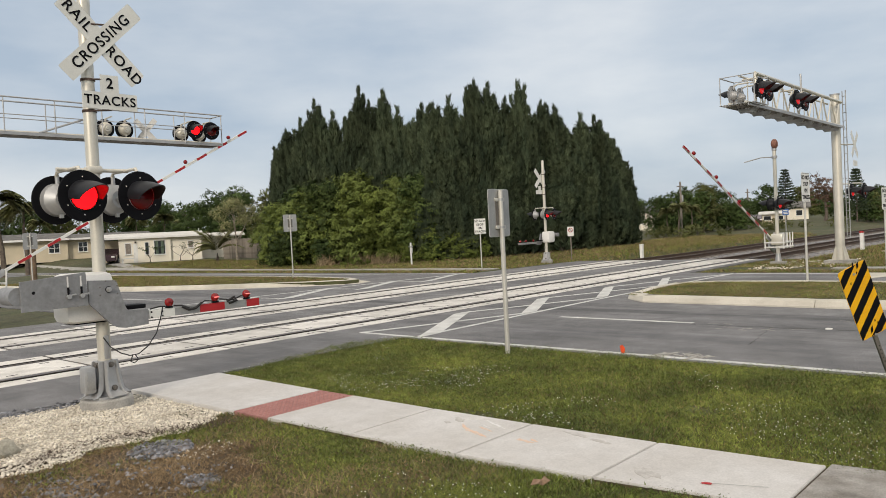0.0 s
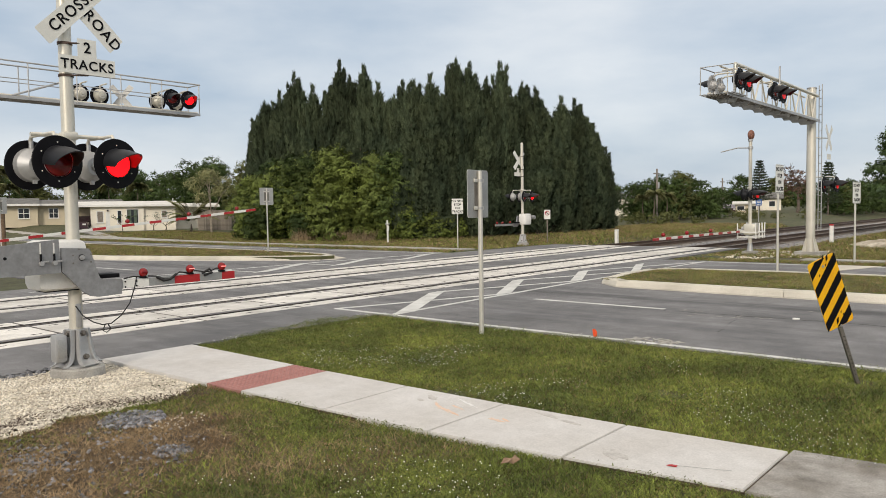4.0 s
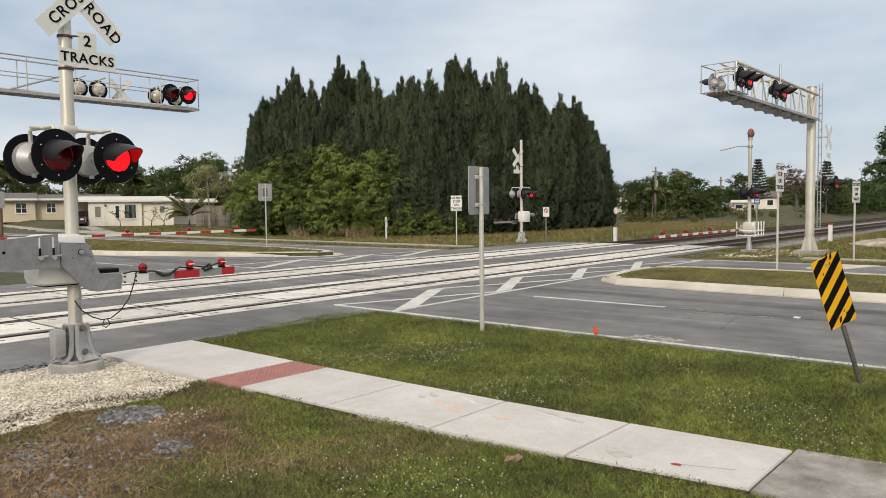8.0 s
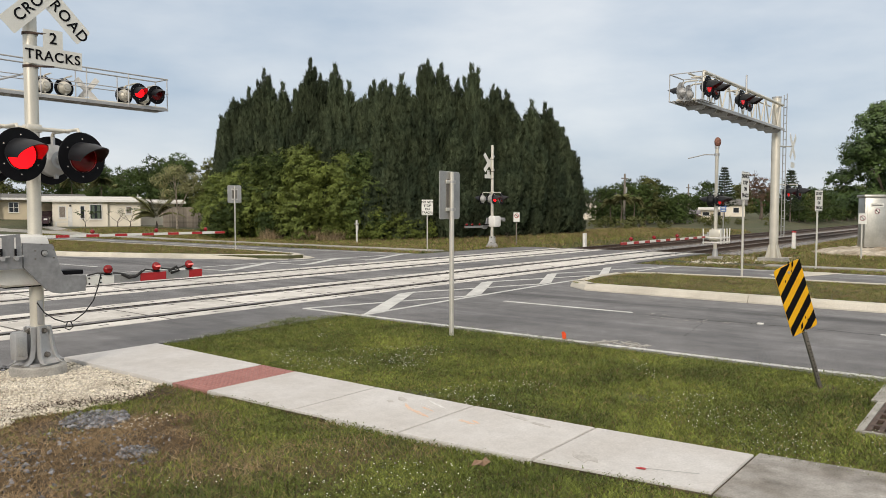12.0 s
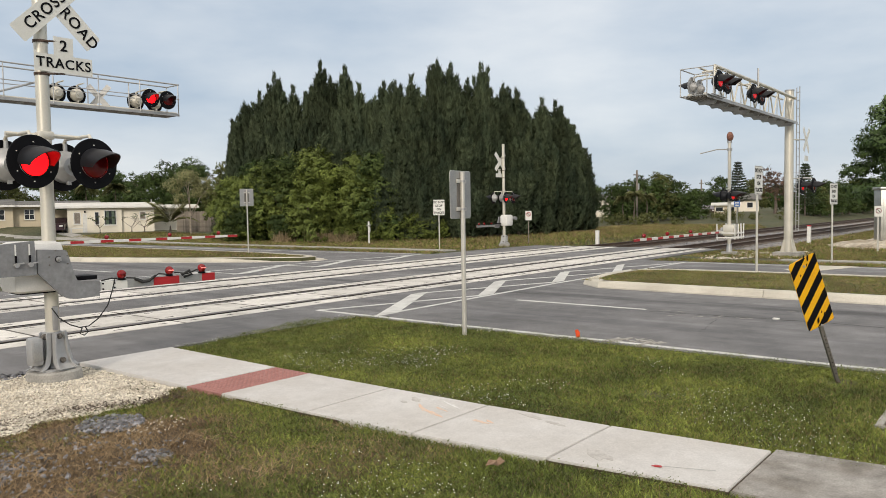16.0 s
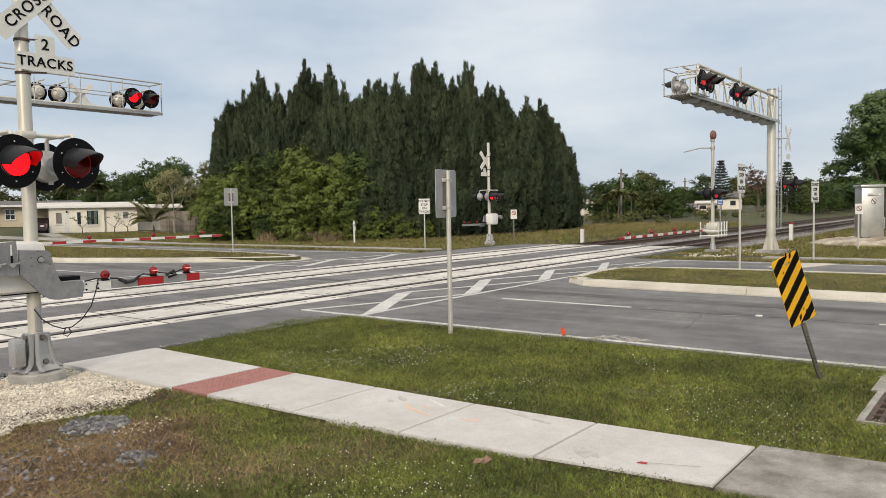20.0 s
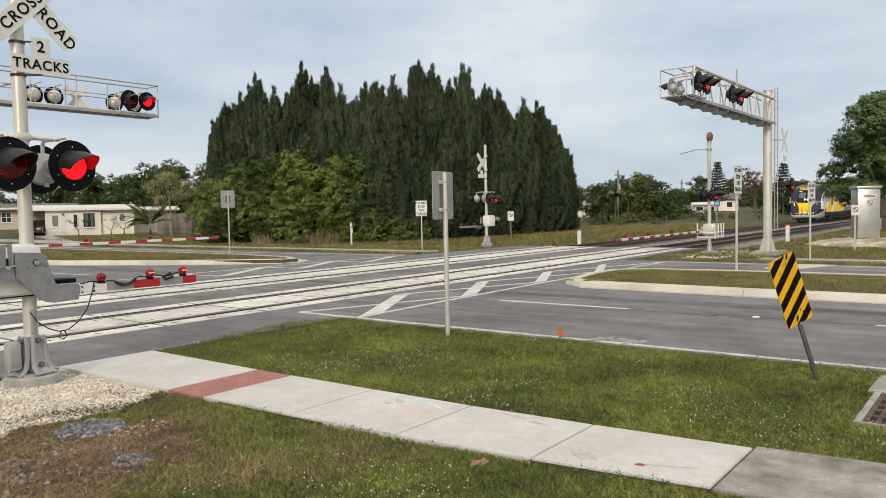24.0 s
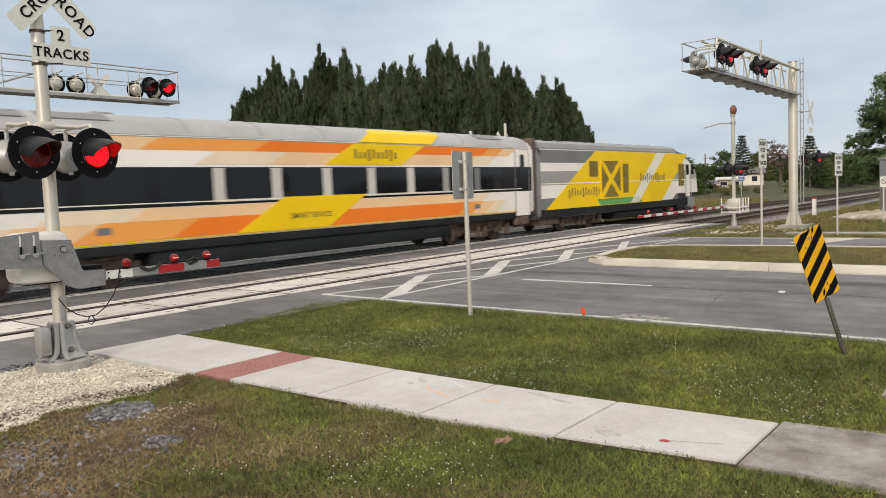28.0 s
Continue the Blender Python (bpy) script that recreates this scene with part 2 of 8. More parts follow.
# Emission lowered by hand for lamps seen well off their beam.
M_LIT_DIM = mat("off_axis_red_lens", (0.4, 0.01, 0.012), 0.2, var=0.02, emit=(1.0, 0.02, 0.03, 0.42))
M_GLOW = mat("glowing_gate_lens", (0.45, 0.015, 0.015), 0.2, var=0.02, emit=(1.0, 0.25, 0.22, 1.2))
M_REDLAMP = mat("deep_red_glass", (0.24, 0.006, 0.008), 0.15, var=0.1, scale=20)
M_RED = mat("red_sheeting", (0.4, 0.016, 0.02), 0.45, var=0.08, scale=6)
M_WHITE = mat("white_paint", (0.76, 0.75, 0.72), 0.5, var=0.06, scale=3)
M_YELLOWSIGN = mat("yellow_sheeting", (0.88, 0.48, 0.008), 0.45, var=0.08, scale=5, second=(0.78, 0.4, 0.008))
M_ORANGE = mat("orange_plastic", (0.8, 0.09, 0.02), 0.5, var=0.1)
M_IRON = mat("rusty_iron", (0.13, 0.09, 0.072), 0.75, 0.3, var=0.25, scale=10, bump=0.004)
# Near-black that puts the shade of the drain pit and post holes into colour.
M_DARK = mat("dark_void", (0.008, 0.008, 0.008), 0.9)
M_RUSTBELL = mat("rusted_bell", (0.3, 0.14, 0.1), 0.7, 0.3, var=0.2, scale=14)
M_BARK = mat("bark", (0.15, 0.12, 0.095), 0.95, var=0.25, scale=5, bump=0.02)
M_PALEBARK = mat("pale_bark", (0.36, 0.31, 0.25), 0.9, var=0.2, scale=5)
# The mid noise paints light and shade between the plumes into the needles.
M_CASUARINA = mat("pine_needles", (0.078, 0.096, 0.052), 0.8, var=0.2, scale=0.45, fine=3, second=(0.038, 0.055, 0.034), island=0.35, mid=0.35, mid_scale=1.3, rand=0.32, spec=0.1)
M_SHRUB = mat("shrub_leaves", (0.08, 0.106, 0.028), 0.65, var=0.25, scale=0.4, fine=2, second=(0.026, 0.045, 0.014), island=0.35, rand=0.25, spec=0.15)
M_SHRUB_PALE = mat("pale_shrub_leaves", (0.165, 0.205, 0.044), 0.65, var=0.22, scale=0.4, fine=2, second=(0.11, 0.14, 0.036), island=0.35, rand=0.15, spec=0.15)
M_LEAF = mat("broad_leaves", (0.06, 0.09, 0.025), 0.6, var=0.15, scale=0.4, fine=3, second=(0.04, 0.062, 0.02), island=0.35, rand=0.2, spec=0.12)
M_OLIVE = mat("olive_leaves", (0.125, 0.135, 0.045), 0.8, spec=0.1, var=0.15, scale=0.5, fine=3, second=(0.09, 0.1, 0.04), island=0.4, rand=0.15)
M_PALM = mat("palm_fronds", (0.145, 0.16, 0.06), 0.75, spec=0.12, var=0.15, scale=0.7, fine=3, second=(0.13, 0.12, 0.055), island=0.4, rand=0.15)
M_RUSTLEAF = mat("russet_leaves", (0.14, 0.075, 0.045), 0.7, var=0.15, scale=0.5, fine=3, second=(0.09, 0.055, 0.035), island=0.4)
M_FADED_RED = mat("faded_red_print", (0.3, 0.12, 0.14), 0.6, var=0.15, scale=8)
M_LITTER = mat("needle_litter", (0.17, 0.118, 0.075), 0.9, var=0.3, scale=0.8, second=(0.1, 0.07, 0.045), island=0.4)
M_STRAW = mat("dry_reeds", (0.42, 0.32, 0.19), 0.85, var=0.2, scale=1, island=0.35)
M_DEADLEAF = mat("dead_leaf", (0.3, 0.2, 0.13), 0.8, var=0.25, scale=18, second=(0.18, 0.11, 0.07))
M_STUCCO_W = mat("white_stucco", (0.86, 0.8, 0.68), 0.85, var=0.06, scale=0.8, fine=20, bump=0.004)
M_STUCCO_T = mat("tan_stucco", (0.6, 0.52, 0.38), 0.85, var=0.06, scale=0.8, fine=20, bump=0.004)
M_ROOF_W = mat("white_roof", (0.66, 0.64, 0.6), 0.7, var=0.08, scale=1)
M_ROOF_G = mat("grey_shingle", (0.16, 0.155, 0.145), 0.9, var=0.2, scale=1.5, fine=12)
M_FENCE = mat("weathered_boards", (0.26, 0.225, 0.185), 0.9, var=0.2, scale=3, rand=0.25)
M_GLASS = glass("window_glass")
M_CURTAIN = mat("green_curtain", (0.12, 0.16, 0.12), 0.9)
M_CAR = mat("dark_car_paint", (0.06, 0.03, 0.042), 0.25, 0.2, var=0.08, coat=0.6)
M_TYRE = mat("tyre", (0.02, 0.02, 0.02), 0.85)
M_CABINET = mat("brushed_aluminium", (0.5, 0.5, 0.47), 0.42, 0.7, var=0.08, scale=2, fine=12)
M_T_WHITE = mat("coach_white", (0.86, 0.83, 0.77), 0.42, var=0.05, scale=0.6, coat=0.06, spec=0.25)
M_T_PEACH = mat("coach_peach", (0.9, 0.6, 0.34), 0.42, var=0.05, scale=0.6, coat=0.06, spec=0.25)
M_T_ORANGE1 = mat("coach_light_orange", (0.92, 0.38, 0.09), 0.42, var=0.05, scale=0.6, coat=0.06, spec=0.25)
M_T_ORANGE2 = mat("coach_orange", (0.92, 0.22, 0.02), 0.42, var=0.05, scale=0.6, coat=0.06, spec=0.25)
M_T_YELLOW = mat("loco_yellow", (0.93, 0.62, 0.004), 0.42, var=0.05, scale=0.6, coat=0.06, spec=0.25)
M_T_CREAM = mat("cream_stripe", (0.85, 0.81, 0.7), 0.42, var=0.05, coat=0.06, spec=0.25)
M_T_GREY = mat("loco_grey", (0.2, 0.2, 0.205), 0.35, var=0.08, scale=0.8, coat=0.06, spec=0.25)
M_T_LGREY = mat("loco_light_grey", (0.36, 0.355, 0.345), 0.35, var=0.08, coat=0.06, spec=0.25)
M_T_NAVY = mat("loco_charcoal", (0.028, 0.029, 0.038), 0.42, var=0.08, coat=0.06, spec=0.25)
M_T_ROOF = mat("loco_roof", (0.34, 0.34, 0.345), 0.5, 0.1, var=0.08, scale=0.8)
M_C_ROOF = mat("coach_roof", (0.44, 0.445, 0.46), 0.5, 0.1, var=0.1, scale=0.5, second=(0.36, 0.36, 0.365), mid=0.08)
M_T_SKIRT = mat("coach_skirt", (0.022, 0.025, 0.027), 0.7, var=0.15, scale=1, spec=0.15)
M_T_BAND = mat("black_window_band", (0.012, 0.012, 0.014), 0.15, var=0.1, coat=0.06, spec=0.25)
M_T_GLASS = mat("coach_glass", (0.012, 0.013, 0.015), 0.05, var=0.1, scale=0.6, spec=0.3)
M_T_PALE = mat("coach_pale_panel", (0.62, 0.6, 0.56), 0.42, var=0.06, scale=0.6, spec=0.25)
M_T_SCREEN = mat("cab_screen", (0.1, 0.13, 0.15), 0.08, var=0.1, coat=0.6)
M_T_BOGIE = mat("dusty_bogie", (0.17, 0.125, 0.095), 0.85, 0.2, var=0.3, scale=4)
M_T_GRILLE = mat("louvre", (0.27, 0.185, 0.03), 0.6, var=0.2, scale=10)
M_T_PALEPEACH = mat("coach_pale_peach", (0.88, 0.72, 0.54), 0.42, var=0.05, scale=0.6, coat=0.06, spec=0.25)
M_T_LAMP = mat("headlight", (0.9, 0.9, 0.85), 0.2, emit=(1, 0.97, 0.9, 6.0))
M_T_GREEN = mat("loco_green", (0.14, 0.42, 0.13), 0.35, var=0.08, coat=0.06, spec=0.25)
M_T_GANGWAY = mat("gangway_bellows", (0.115, 0.09, 0.072), 0.85, var=0.25, scale=3, second=(0.06, 0.048, 0.04))
M_CHANNEL = mat("dull_steel", (0.2, 0.185, 0.165), 0.7, 0.3, var=0.15, scale=6)
M_PLATE = mat("weathered_plate", (0.285, 0.29, 0.3), 0.6, 0.4, var=0.12, scale=5, fine=26, second=(0.24, 0.24, 0.245), mid=0.14, mid_scale=9)
M_BLUE = mat("blue_sign", (0.05, 0.14, 0.4), 0.5)
M_WOOD = mat("weathered_post", (0.27, 0.235, 0.2), 0.9, var=0.2, scale=5)
M_CABLE = mat("black_cable", (0.012, 0.012, 0.012), 0.6)


# ---- mesh helpers ----
def box(bm, x0, x1, y0, y1, z0, z1, bevel=0.0):
    r = bmesh.ops.create_cube(bm, size=1.0, matrix=Matrix.LocRotScale(((x0 + x1) / 2, (y0 + y1) / 2, (z0 + z1) / 2), None, (abs(x1 - x0), abs(y1 - y0), abs(z1 - z0))))
    if bevel:
        es = list({e for v in r["verts"] for e in v.link_edges})
        bmesh.ops.bevel(bm, geom=es, offset=bevel, segments=2, affect="EDGES", profile=0.5)
    return bm


def rod(bm, a, b, r0, r1=None, seg=12, caps=True):
    a, b = Vector(a), Vector(b)
    d = b - a
    m = Matrix.Translation((a + b) / 2) @ d.to_track_quat("Z", "Y").to_matrix().to_4x4()
    bmesh.ops.create_cone(bm, cap_ends=caps, segments=seg, radius1=r0, radius2=r0 if r1 is None else r1, depth=d.length, matrix=m)
    return bm


def tube(bm, pts, r, seg=8):
    """One bent bar through the points."""
    P = [Vector(p) for p in pts]
    rings = []
    side = None
    for i, p in enumerate(P):
        d = (P[min(i + 1, len(P) - 1)] - P[max(i - 1, 0)])
        d = d.normalized() if d.length > 1e-6 else Vector((0, 0, 1))
        if side is None:
            side = d.orthogonal().normalized()
        side = (side - d * side.dot(d)).normalized()
        up2 = d.cross(side)
        rings.append([bm.verts.new(p + (side * math.cos(2 * math.pi * k / seg) + up2 * math.sin(2 * math.pi * k / seg)) * r) for k in range(seg)])
    for a, b in zip(rings, rings[1:]):
        for k in range(seg):
            bm.faces.new((a[k], a[(k + 1) % seg], b[(k + 1) % seg], b[k]))
    bm.faces.new(rings[0][::-1])
    bm.faces.new(rings[-1])
    return bm


def ball(bm, c, r, sx=1, sy=1, sz=1, seg=12):
    bmesh.ops.create_uvsphere(bm, u_segments=seg, v_segments=max(6, seg // 2), radius=r, matrix=Matrix.LocRotScale(c, None, (sx, sy, sz)))
    return bm


def prism(bm, poly, axis, a, b):
    """A flat outline, given in the two axes other than axis, pulled from a to b along axis."""
    def at(p, w):
        return {"x": (w, p[0], p[1]), "y": (p[0], w, p[1]), "z": (p[0], p[1], w)}[axis]
    lo, hi = [bm.verts.new(at(p, a)) for p in poly], [bm.verts.new(at(p, b)) for p in poly]
    n = len(poly)
    bm.faces.new(lo[::-1])
    bm.faces.new(hi)
    for i in range(n):
        bm.faces.new((lo[i], lo[(i + 1) % n], hi[(i + 1) % n], hi[i]))
    bmesh.ops.recalc_face_normals(bm, faces=bm.faces)
    return bm


def rounded(w, h, r, cx=0.0, cy=0.0, n=5):
    pts = []
    for k, (sx, sy) in enumerate(((1, 1), (-1, 1), (-1, -1), (1, -1))):
        for i in range(n + 1):
            a = math.pi / 2 * (k + i / n)
            pts.append((cx + sx * (w / 2 - r) + r * math.cos(a), cy + sy * (h / 2 - r) + r * math.sin(a)))
    return pts


def ring(bm, c, axis_y0, axis_y1, r, seg=28):
    return rod(bm, (c[0], axis_y0, c[1]), (c[0], axis_y1, c[1]), r, seg=seg)


def finish(bm, name, smooth=True):
    me = bpy.data.meshes.new(name)
    bm.to_mesh(me)
    bm.free()
    if smooth:
        me.shade_smooth()
        me.set_sharp_from_angle(angle=radians(35))
    return me


def part(name, bm, material, parent=None, label="", smooth=True):
    me = finish(bm, name, smooth) if isinstance(bm, bmesh.types.BMesh) else bm
    if not me.materials:
        me.materials.append(material)
    ob = new(name, me)
    ob.parent = parent
    if label:
        ob["label"] = label
    return ob


def B():
    return bmesh.new()


def thing(name, label, category, m=None, group="", kind=""):
    ob = new(name)
    ob.empty_display_size = 0.2
    tagged(ob, label, category, group, kind)
    if m is not None:
        ob.matrix_basis = m
    return ob


def single(name, bm, material, label, category, m=None, group="", kind="", smooth=True):
    ob = part(name, bm, material, None, "", smooth)
    tagged(ob, label, category, group, kind)
    if m is not None:
        ob.matrix_basis = m
    return ob


def soup(name, polys):
    """A mesh of separate flat pieces from an array (pieces, corners, 3)."""
    n, k, _ = polys.shape
    me = bpy.data.meshes.new(name)
    me.vertices.add(n * k)
    me.vertices.foreach_set("co", np.ascontiguousarray(polys, dtype=np.float32).ravel())
    me.loops.add(n * k)
    me.loops.foreach_set("vertex_index", np.arange(n * k, dtype=np.int32))
    me.polygons.add(n)
    me.polygons.foreach_set("loop_start", np.arange(0, n * k, k, dtype=np.int32))
    me.update(calc_edges=True)
    return me


def words(text, size, weight=0.0, depth=0.002, space=1.0):
    """Lettering as a mesh, centred, in the x-z plane, facing -y."""
    cu = bpy.data.curves.new("lettering", "FONT")
    cu.body, cu.size, cu.align_x, cu.align_y, cu.extrude, cu.offset = text, size, "CENTER", "CENTER", depth, weight
    cu.space_character = space
    ob = bpy.data.objects.new("lettering", cu)
    scene.collection.objects.link(ob)
    bpy.context.view_layer.update()
    me = bpy.data.meshes.new_from_object(ob.evaluated_get(bpy.context.evaluated_depsgraph_get()))
    bpy.data.objects.remove(ob)
    me.transform(Matrix.Rotation(radians(90), 4, "X"))
    return me


def inked(name, me, material, parent, m, label=""):
    me.materials.clear()
    me.materials.append(material)
    ob = part(name, me, material, parent, label)
    ob.matrix_basis = m
    return ob


FLASH = []  # light discs that flip, with their phase and lag


# ---- the ground, the road and the tracks ----
def ease(v):
    v = min(1.0, max(0.0, v))
    return v * v * (3 - 2 * v)


def height(x, y):
    """The lie of the land: flat round the crossing, rising a little toward the houses and the far field."""
    side = ease((x - 26) / 5)
    z = 0.42 * ease((y - 38) / 28) * side + 0.6 * ease((y - 68) / 16) * side
    z += 1.0 * ease((x - 70) / 45) * ease((y - 21) / 8)
    z += 0.16 * ease(1 - abs(x - 45) / 14) * ease((y - 20.5) / 4) * ease((34 - y) / 6)
    # the open tracks lie in their own shallow bed
    z -= 0.5 * ease((x - 33.2) / 1.2) * ease((y - 9.2) / 1.6) * ease((21.6 - y) / 1.4)
    return z - 0.03


def span(*parts):
    out = []
    for a, b, s in parts:
        out += list(np.arange(a, b, s))
    return out + [parts[-1][1]]


def build_ground():
    xs = span((-1800, -60, 290), (-60, 0, 10), (0, 32, 2.6), (32, 36, 0.6), (36, 130, 2.6), (130, 400, 30), (400, 2400, 400))
    ys = span((-1200, -40, 290), (-40, 0, 8), (0, 8, 2.6), (8, 23, 0.7), (23, 110, 2.6), (110, 400, 30), (400, 2400, 400))
    verts = [(x, y, height(x, y)) for y in ys for x in xs]
    w = len(xs)
    faces = [(j * w + i, j * w + i + 1, (j + 1) * w + i + 1, (j + 1) * w + i) for j in range(len(ys) - 1) for i in range(w - 1)]
    me = bpy.data.meshes.new("ground")
    me.from_pydata(verts, [], faces)
    me.shade_smooth()
    single("ground", me, M_GROUND, "mown Florida turf with dry and bare patches", "ground", kind="structure")


build_ground()

road = thing("road", "two-way asphalt road over a level crossing", "road", kind="structure")
for name, rect in (("apron", (-9, 33.6, 11.3, 20.9)), ("near_apron", (-9, 25.4, 9.72, 11.3)), ("near_lanes", (9.55, 16.3, -90, 9.72)),
                   ("far_lanes", (20.6, 25.4, -90, 9.72)), ("median_end", (16.3, 20.6, 6.0, 9.72)), ("outer_lanes", (9.1, 25.2, 20.9, 120))):
    bm = box(B(), rect[0], rect[1], rect[2], rect[3], -0.25, 0.0)
    part(name, bm, M_ASPHALT, road, smooth=False)


def stripe(bm, a, b, w, z=0.005):
    a, b = Vector((*a, 0)), Vector((*b, 0))
    d = (b - a).normalized()
    n = Vector((-d.y, d.x, 0)) * w / 2
    prism(bm, [(p.x, p.y) for p in (a - n, b - n, b + n, a + n)], "z", 0.0005, z)


def build_markings():
    marks = thing("road_marking", "worn white painted lines on the asphalt", "road marking", kind="structure")
    bm = B()
    stripe(bm, (9.72, -60), (9.72, 11.0), 0.11)
    part("edge_line", bm, M_PAINT, marks)
    for y0 in (8.62, 1.73, -5.2, -12):
        bm = B()
        stripe(bm, (13.12, y0 - 2.85), (13.12, y0), 0.11)
        part("lane_line", bm, M_PAINT, marks)
    bm = B()
    stripe(bm, (9.7, 9.5), (16.9, 9.72), 0.11)
    stripe(bm, (16.9, 9.72), (25.0, 9.6), 0.11, 0.0052)
    part("border_line", bm, M_PAINT, marks)
    # zigzag over the lanes before the near track
    bottoms = ((9.95, 9.42), (13.5, 9.72), (16.9, 9.86), (20.35, 9.88))
    tops = ((13.05, 11.25), (16.4, 11.3), (19.75, 11.25), (23.1, 11.05))
    for a, b in zip(bottoms, tops):
        bm = B()
        prism(bm, [(a[0] - 0.3, a[1]), (a[0] + 0.34, a[1]), (b[0] + 0.3, b[1]), (b[0] - 0.3, b[1])], "z", 0.0005, 0.006)
        part("zigzag_bar", bm, M_PAINT, marks)
    for a, b in zip(((9.7, 11.0),) + tops[:3], (bottoms[1], bottoms[2], bottoms[3], (24.9, 9.6))):
        bm = B()
        stripe(bm, a, b, 0.12, 0.0056)
        part("zigzag_line", bm, M_PAINT, marks)
    # the same beyond the far track
    fb = ((7.7, 19.75), (11.0, 19.75), (14.3, 19.8), (17.6, 19.85), (20.9, 19.85))
    ft = ((10.9, 21.6), (14.2, 21.6), (17.5, 21.6), (20.8, 21.5), (24.1, 21.25))
    for a, b in zip(fb, ft):
        bm = B()
        prism(bm, [(a[0] - 0.3, a[1]), (a[0] + 0.34, a[1]), (b[0] + 0.3, b[1]), (b[0] - 0.3, b[1])], "z", 0.0005, 0.006)
        part("zigzag_bar", bm, M_PAINT, marks)
    for a, b in zip(ft[:4], fb[1:]):
        bm = B()
        stripe(bm, a, b, 0.12, 0.0056)
        part("zigzag_line", bm, M_PAINT, marks)
    bm = B()
    stripe(bm, (9.4, 21.75), (18.0, 21.7), 0.12)
    stripe(bm, (18.0, 21.7), (25.0, 21.3), 0.12, 0.0053)
    part("border_line", bm, M_PAINT, marks)
    bm = B()
    stripe(bm, (25.0, 21.3), (24.15, 29), 0.12)
    stripe(bm, (24.15, 29), (24.0, 90), 0.12, 0.0053)
    part("edge_line", bm, M_PAINT, marks)
    for y0 in (24.5, 33, 42):
        bm = B()
        stripe(bm, (12.6, y0), (12.4, y0 + 3), 0.11)
        part("lane_line", bm, M_PAINT, marks)
    for x in (20.95, 25.0):
        bm = B()
        stripe(bm, (x, -60), (x, 8.6 if x < 22 else 9.5), 0.11)
        part("edge_line", bm, M_PAINT, marks)
    bm = prism(B(), rounded(0.1, 0.1, 0.02, 13.12, 3.49), "z", 0.0005, 0.018)
    single("road_stud", bm, M_WHITE, "small white reflective stud on the lane line", "road stud")


build_markings()


def kerb_run(parent, pts, w=0.32, h=0.155, step=3.0, gutter=0.0):
    """A kerb of cast pieces along a line of points; the road lies on its right-hand side."""
    for a, b in zip(pts, pts[1:]):
        a, b = Vector((*a, 0)), Vector((*b, 0))
        n = max(1, round((b - a).length / step))
        d = (b - a).normalized()
        s = Vector((-d.y, d.x, 0))
        for i in range(n):
            p, q = a + (b - a) * (i / n), a + (b - a) * ((i + 1) / n) - d * 0.012
            bm = B()
            prof = ((0.0, -0.1), (0.0, 0.03), (0.05, h - 0.03), (0.09, h), (w, h), (w, -0.1))
            if gutter:
                prof = ((-gutter, -0.1), (-gutter, 0.007), (-0.002, 0.007)) + prof[1:]
            rows = [[bm.verts.new(o + s * y + Vector((0, 0, z))) for y, z in prof] for o in (p, q)]
            for k in range(len(prof)):
                j = (k + 1) % len(prof)
                bm.faces.new((rows[0][k], rows[0][j], rows[1][j], rows[1][k]))
            bm.faces.new(rows[0][::-1])
            bm.faces.new(rows[1])
            bmesh.ops.recalc_face_normals(bm, faces=bm.faces)
            part("kerb_stone", bm, M_KERB, parent, smooth=False)


MEDIAN_NEAR = ((16.05, -60), (15.95, 4.5), (16.1, 8.3), (16.7, 9.0), (18.2, 9.25), (19.9, 9.25), (20.5, 8.3), (20.75, 6.0), (21.2, -60))
MEDIAN_FAR = ((21.3, 60), (21.2, 27.5), (20.6, 23.6), (20.1, 22.7), (19.4, 22.75), (18.3, 24.2), (16.6, 27.4), (14.9, 31.6), (13.7, 38), (13.0, 60))
for label_side, line in (("near", MEDIAN_NEAR), ("far", MEDIAN_FAR)):
    med = thing("median_island", "raised grassy median with a pale concrete kerb", "median", kind="structure")
    kerb_run(med, line[::-1], gutter=0.42 if label_side == "far" else 0.0)
    bm = prism(B(), [Vector(p).lerp(Vector((18.4 if label_side == "near" else 18.6, max(-50, min(p[1], 60)))), 0.06) for p in line], "z", -0.05, 0.135)
    part("turf", bm, M_GROUND, med, smooth=False)


# Flat dark marks; the shade inside each lifting pocket is in their colour.
POCKET = finish(prism(B(), rounded(0.17, 0.04, 0.015, n=2), "z", -0.01, 0.0012), "lifting_pocket", False)
POCKET.materials.append(M_RUBBER)


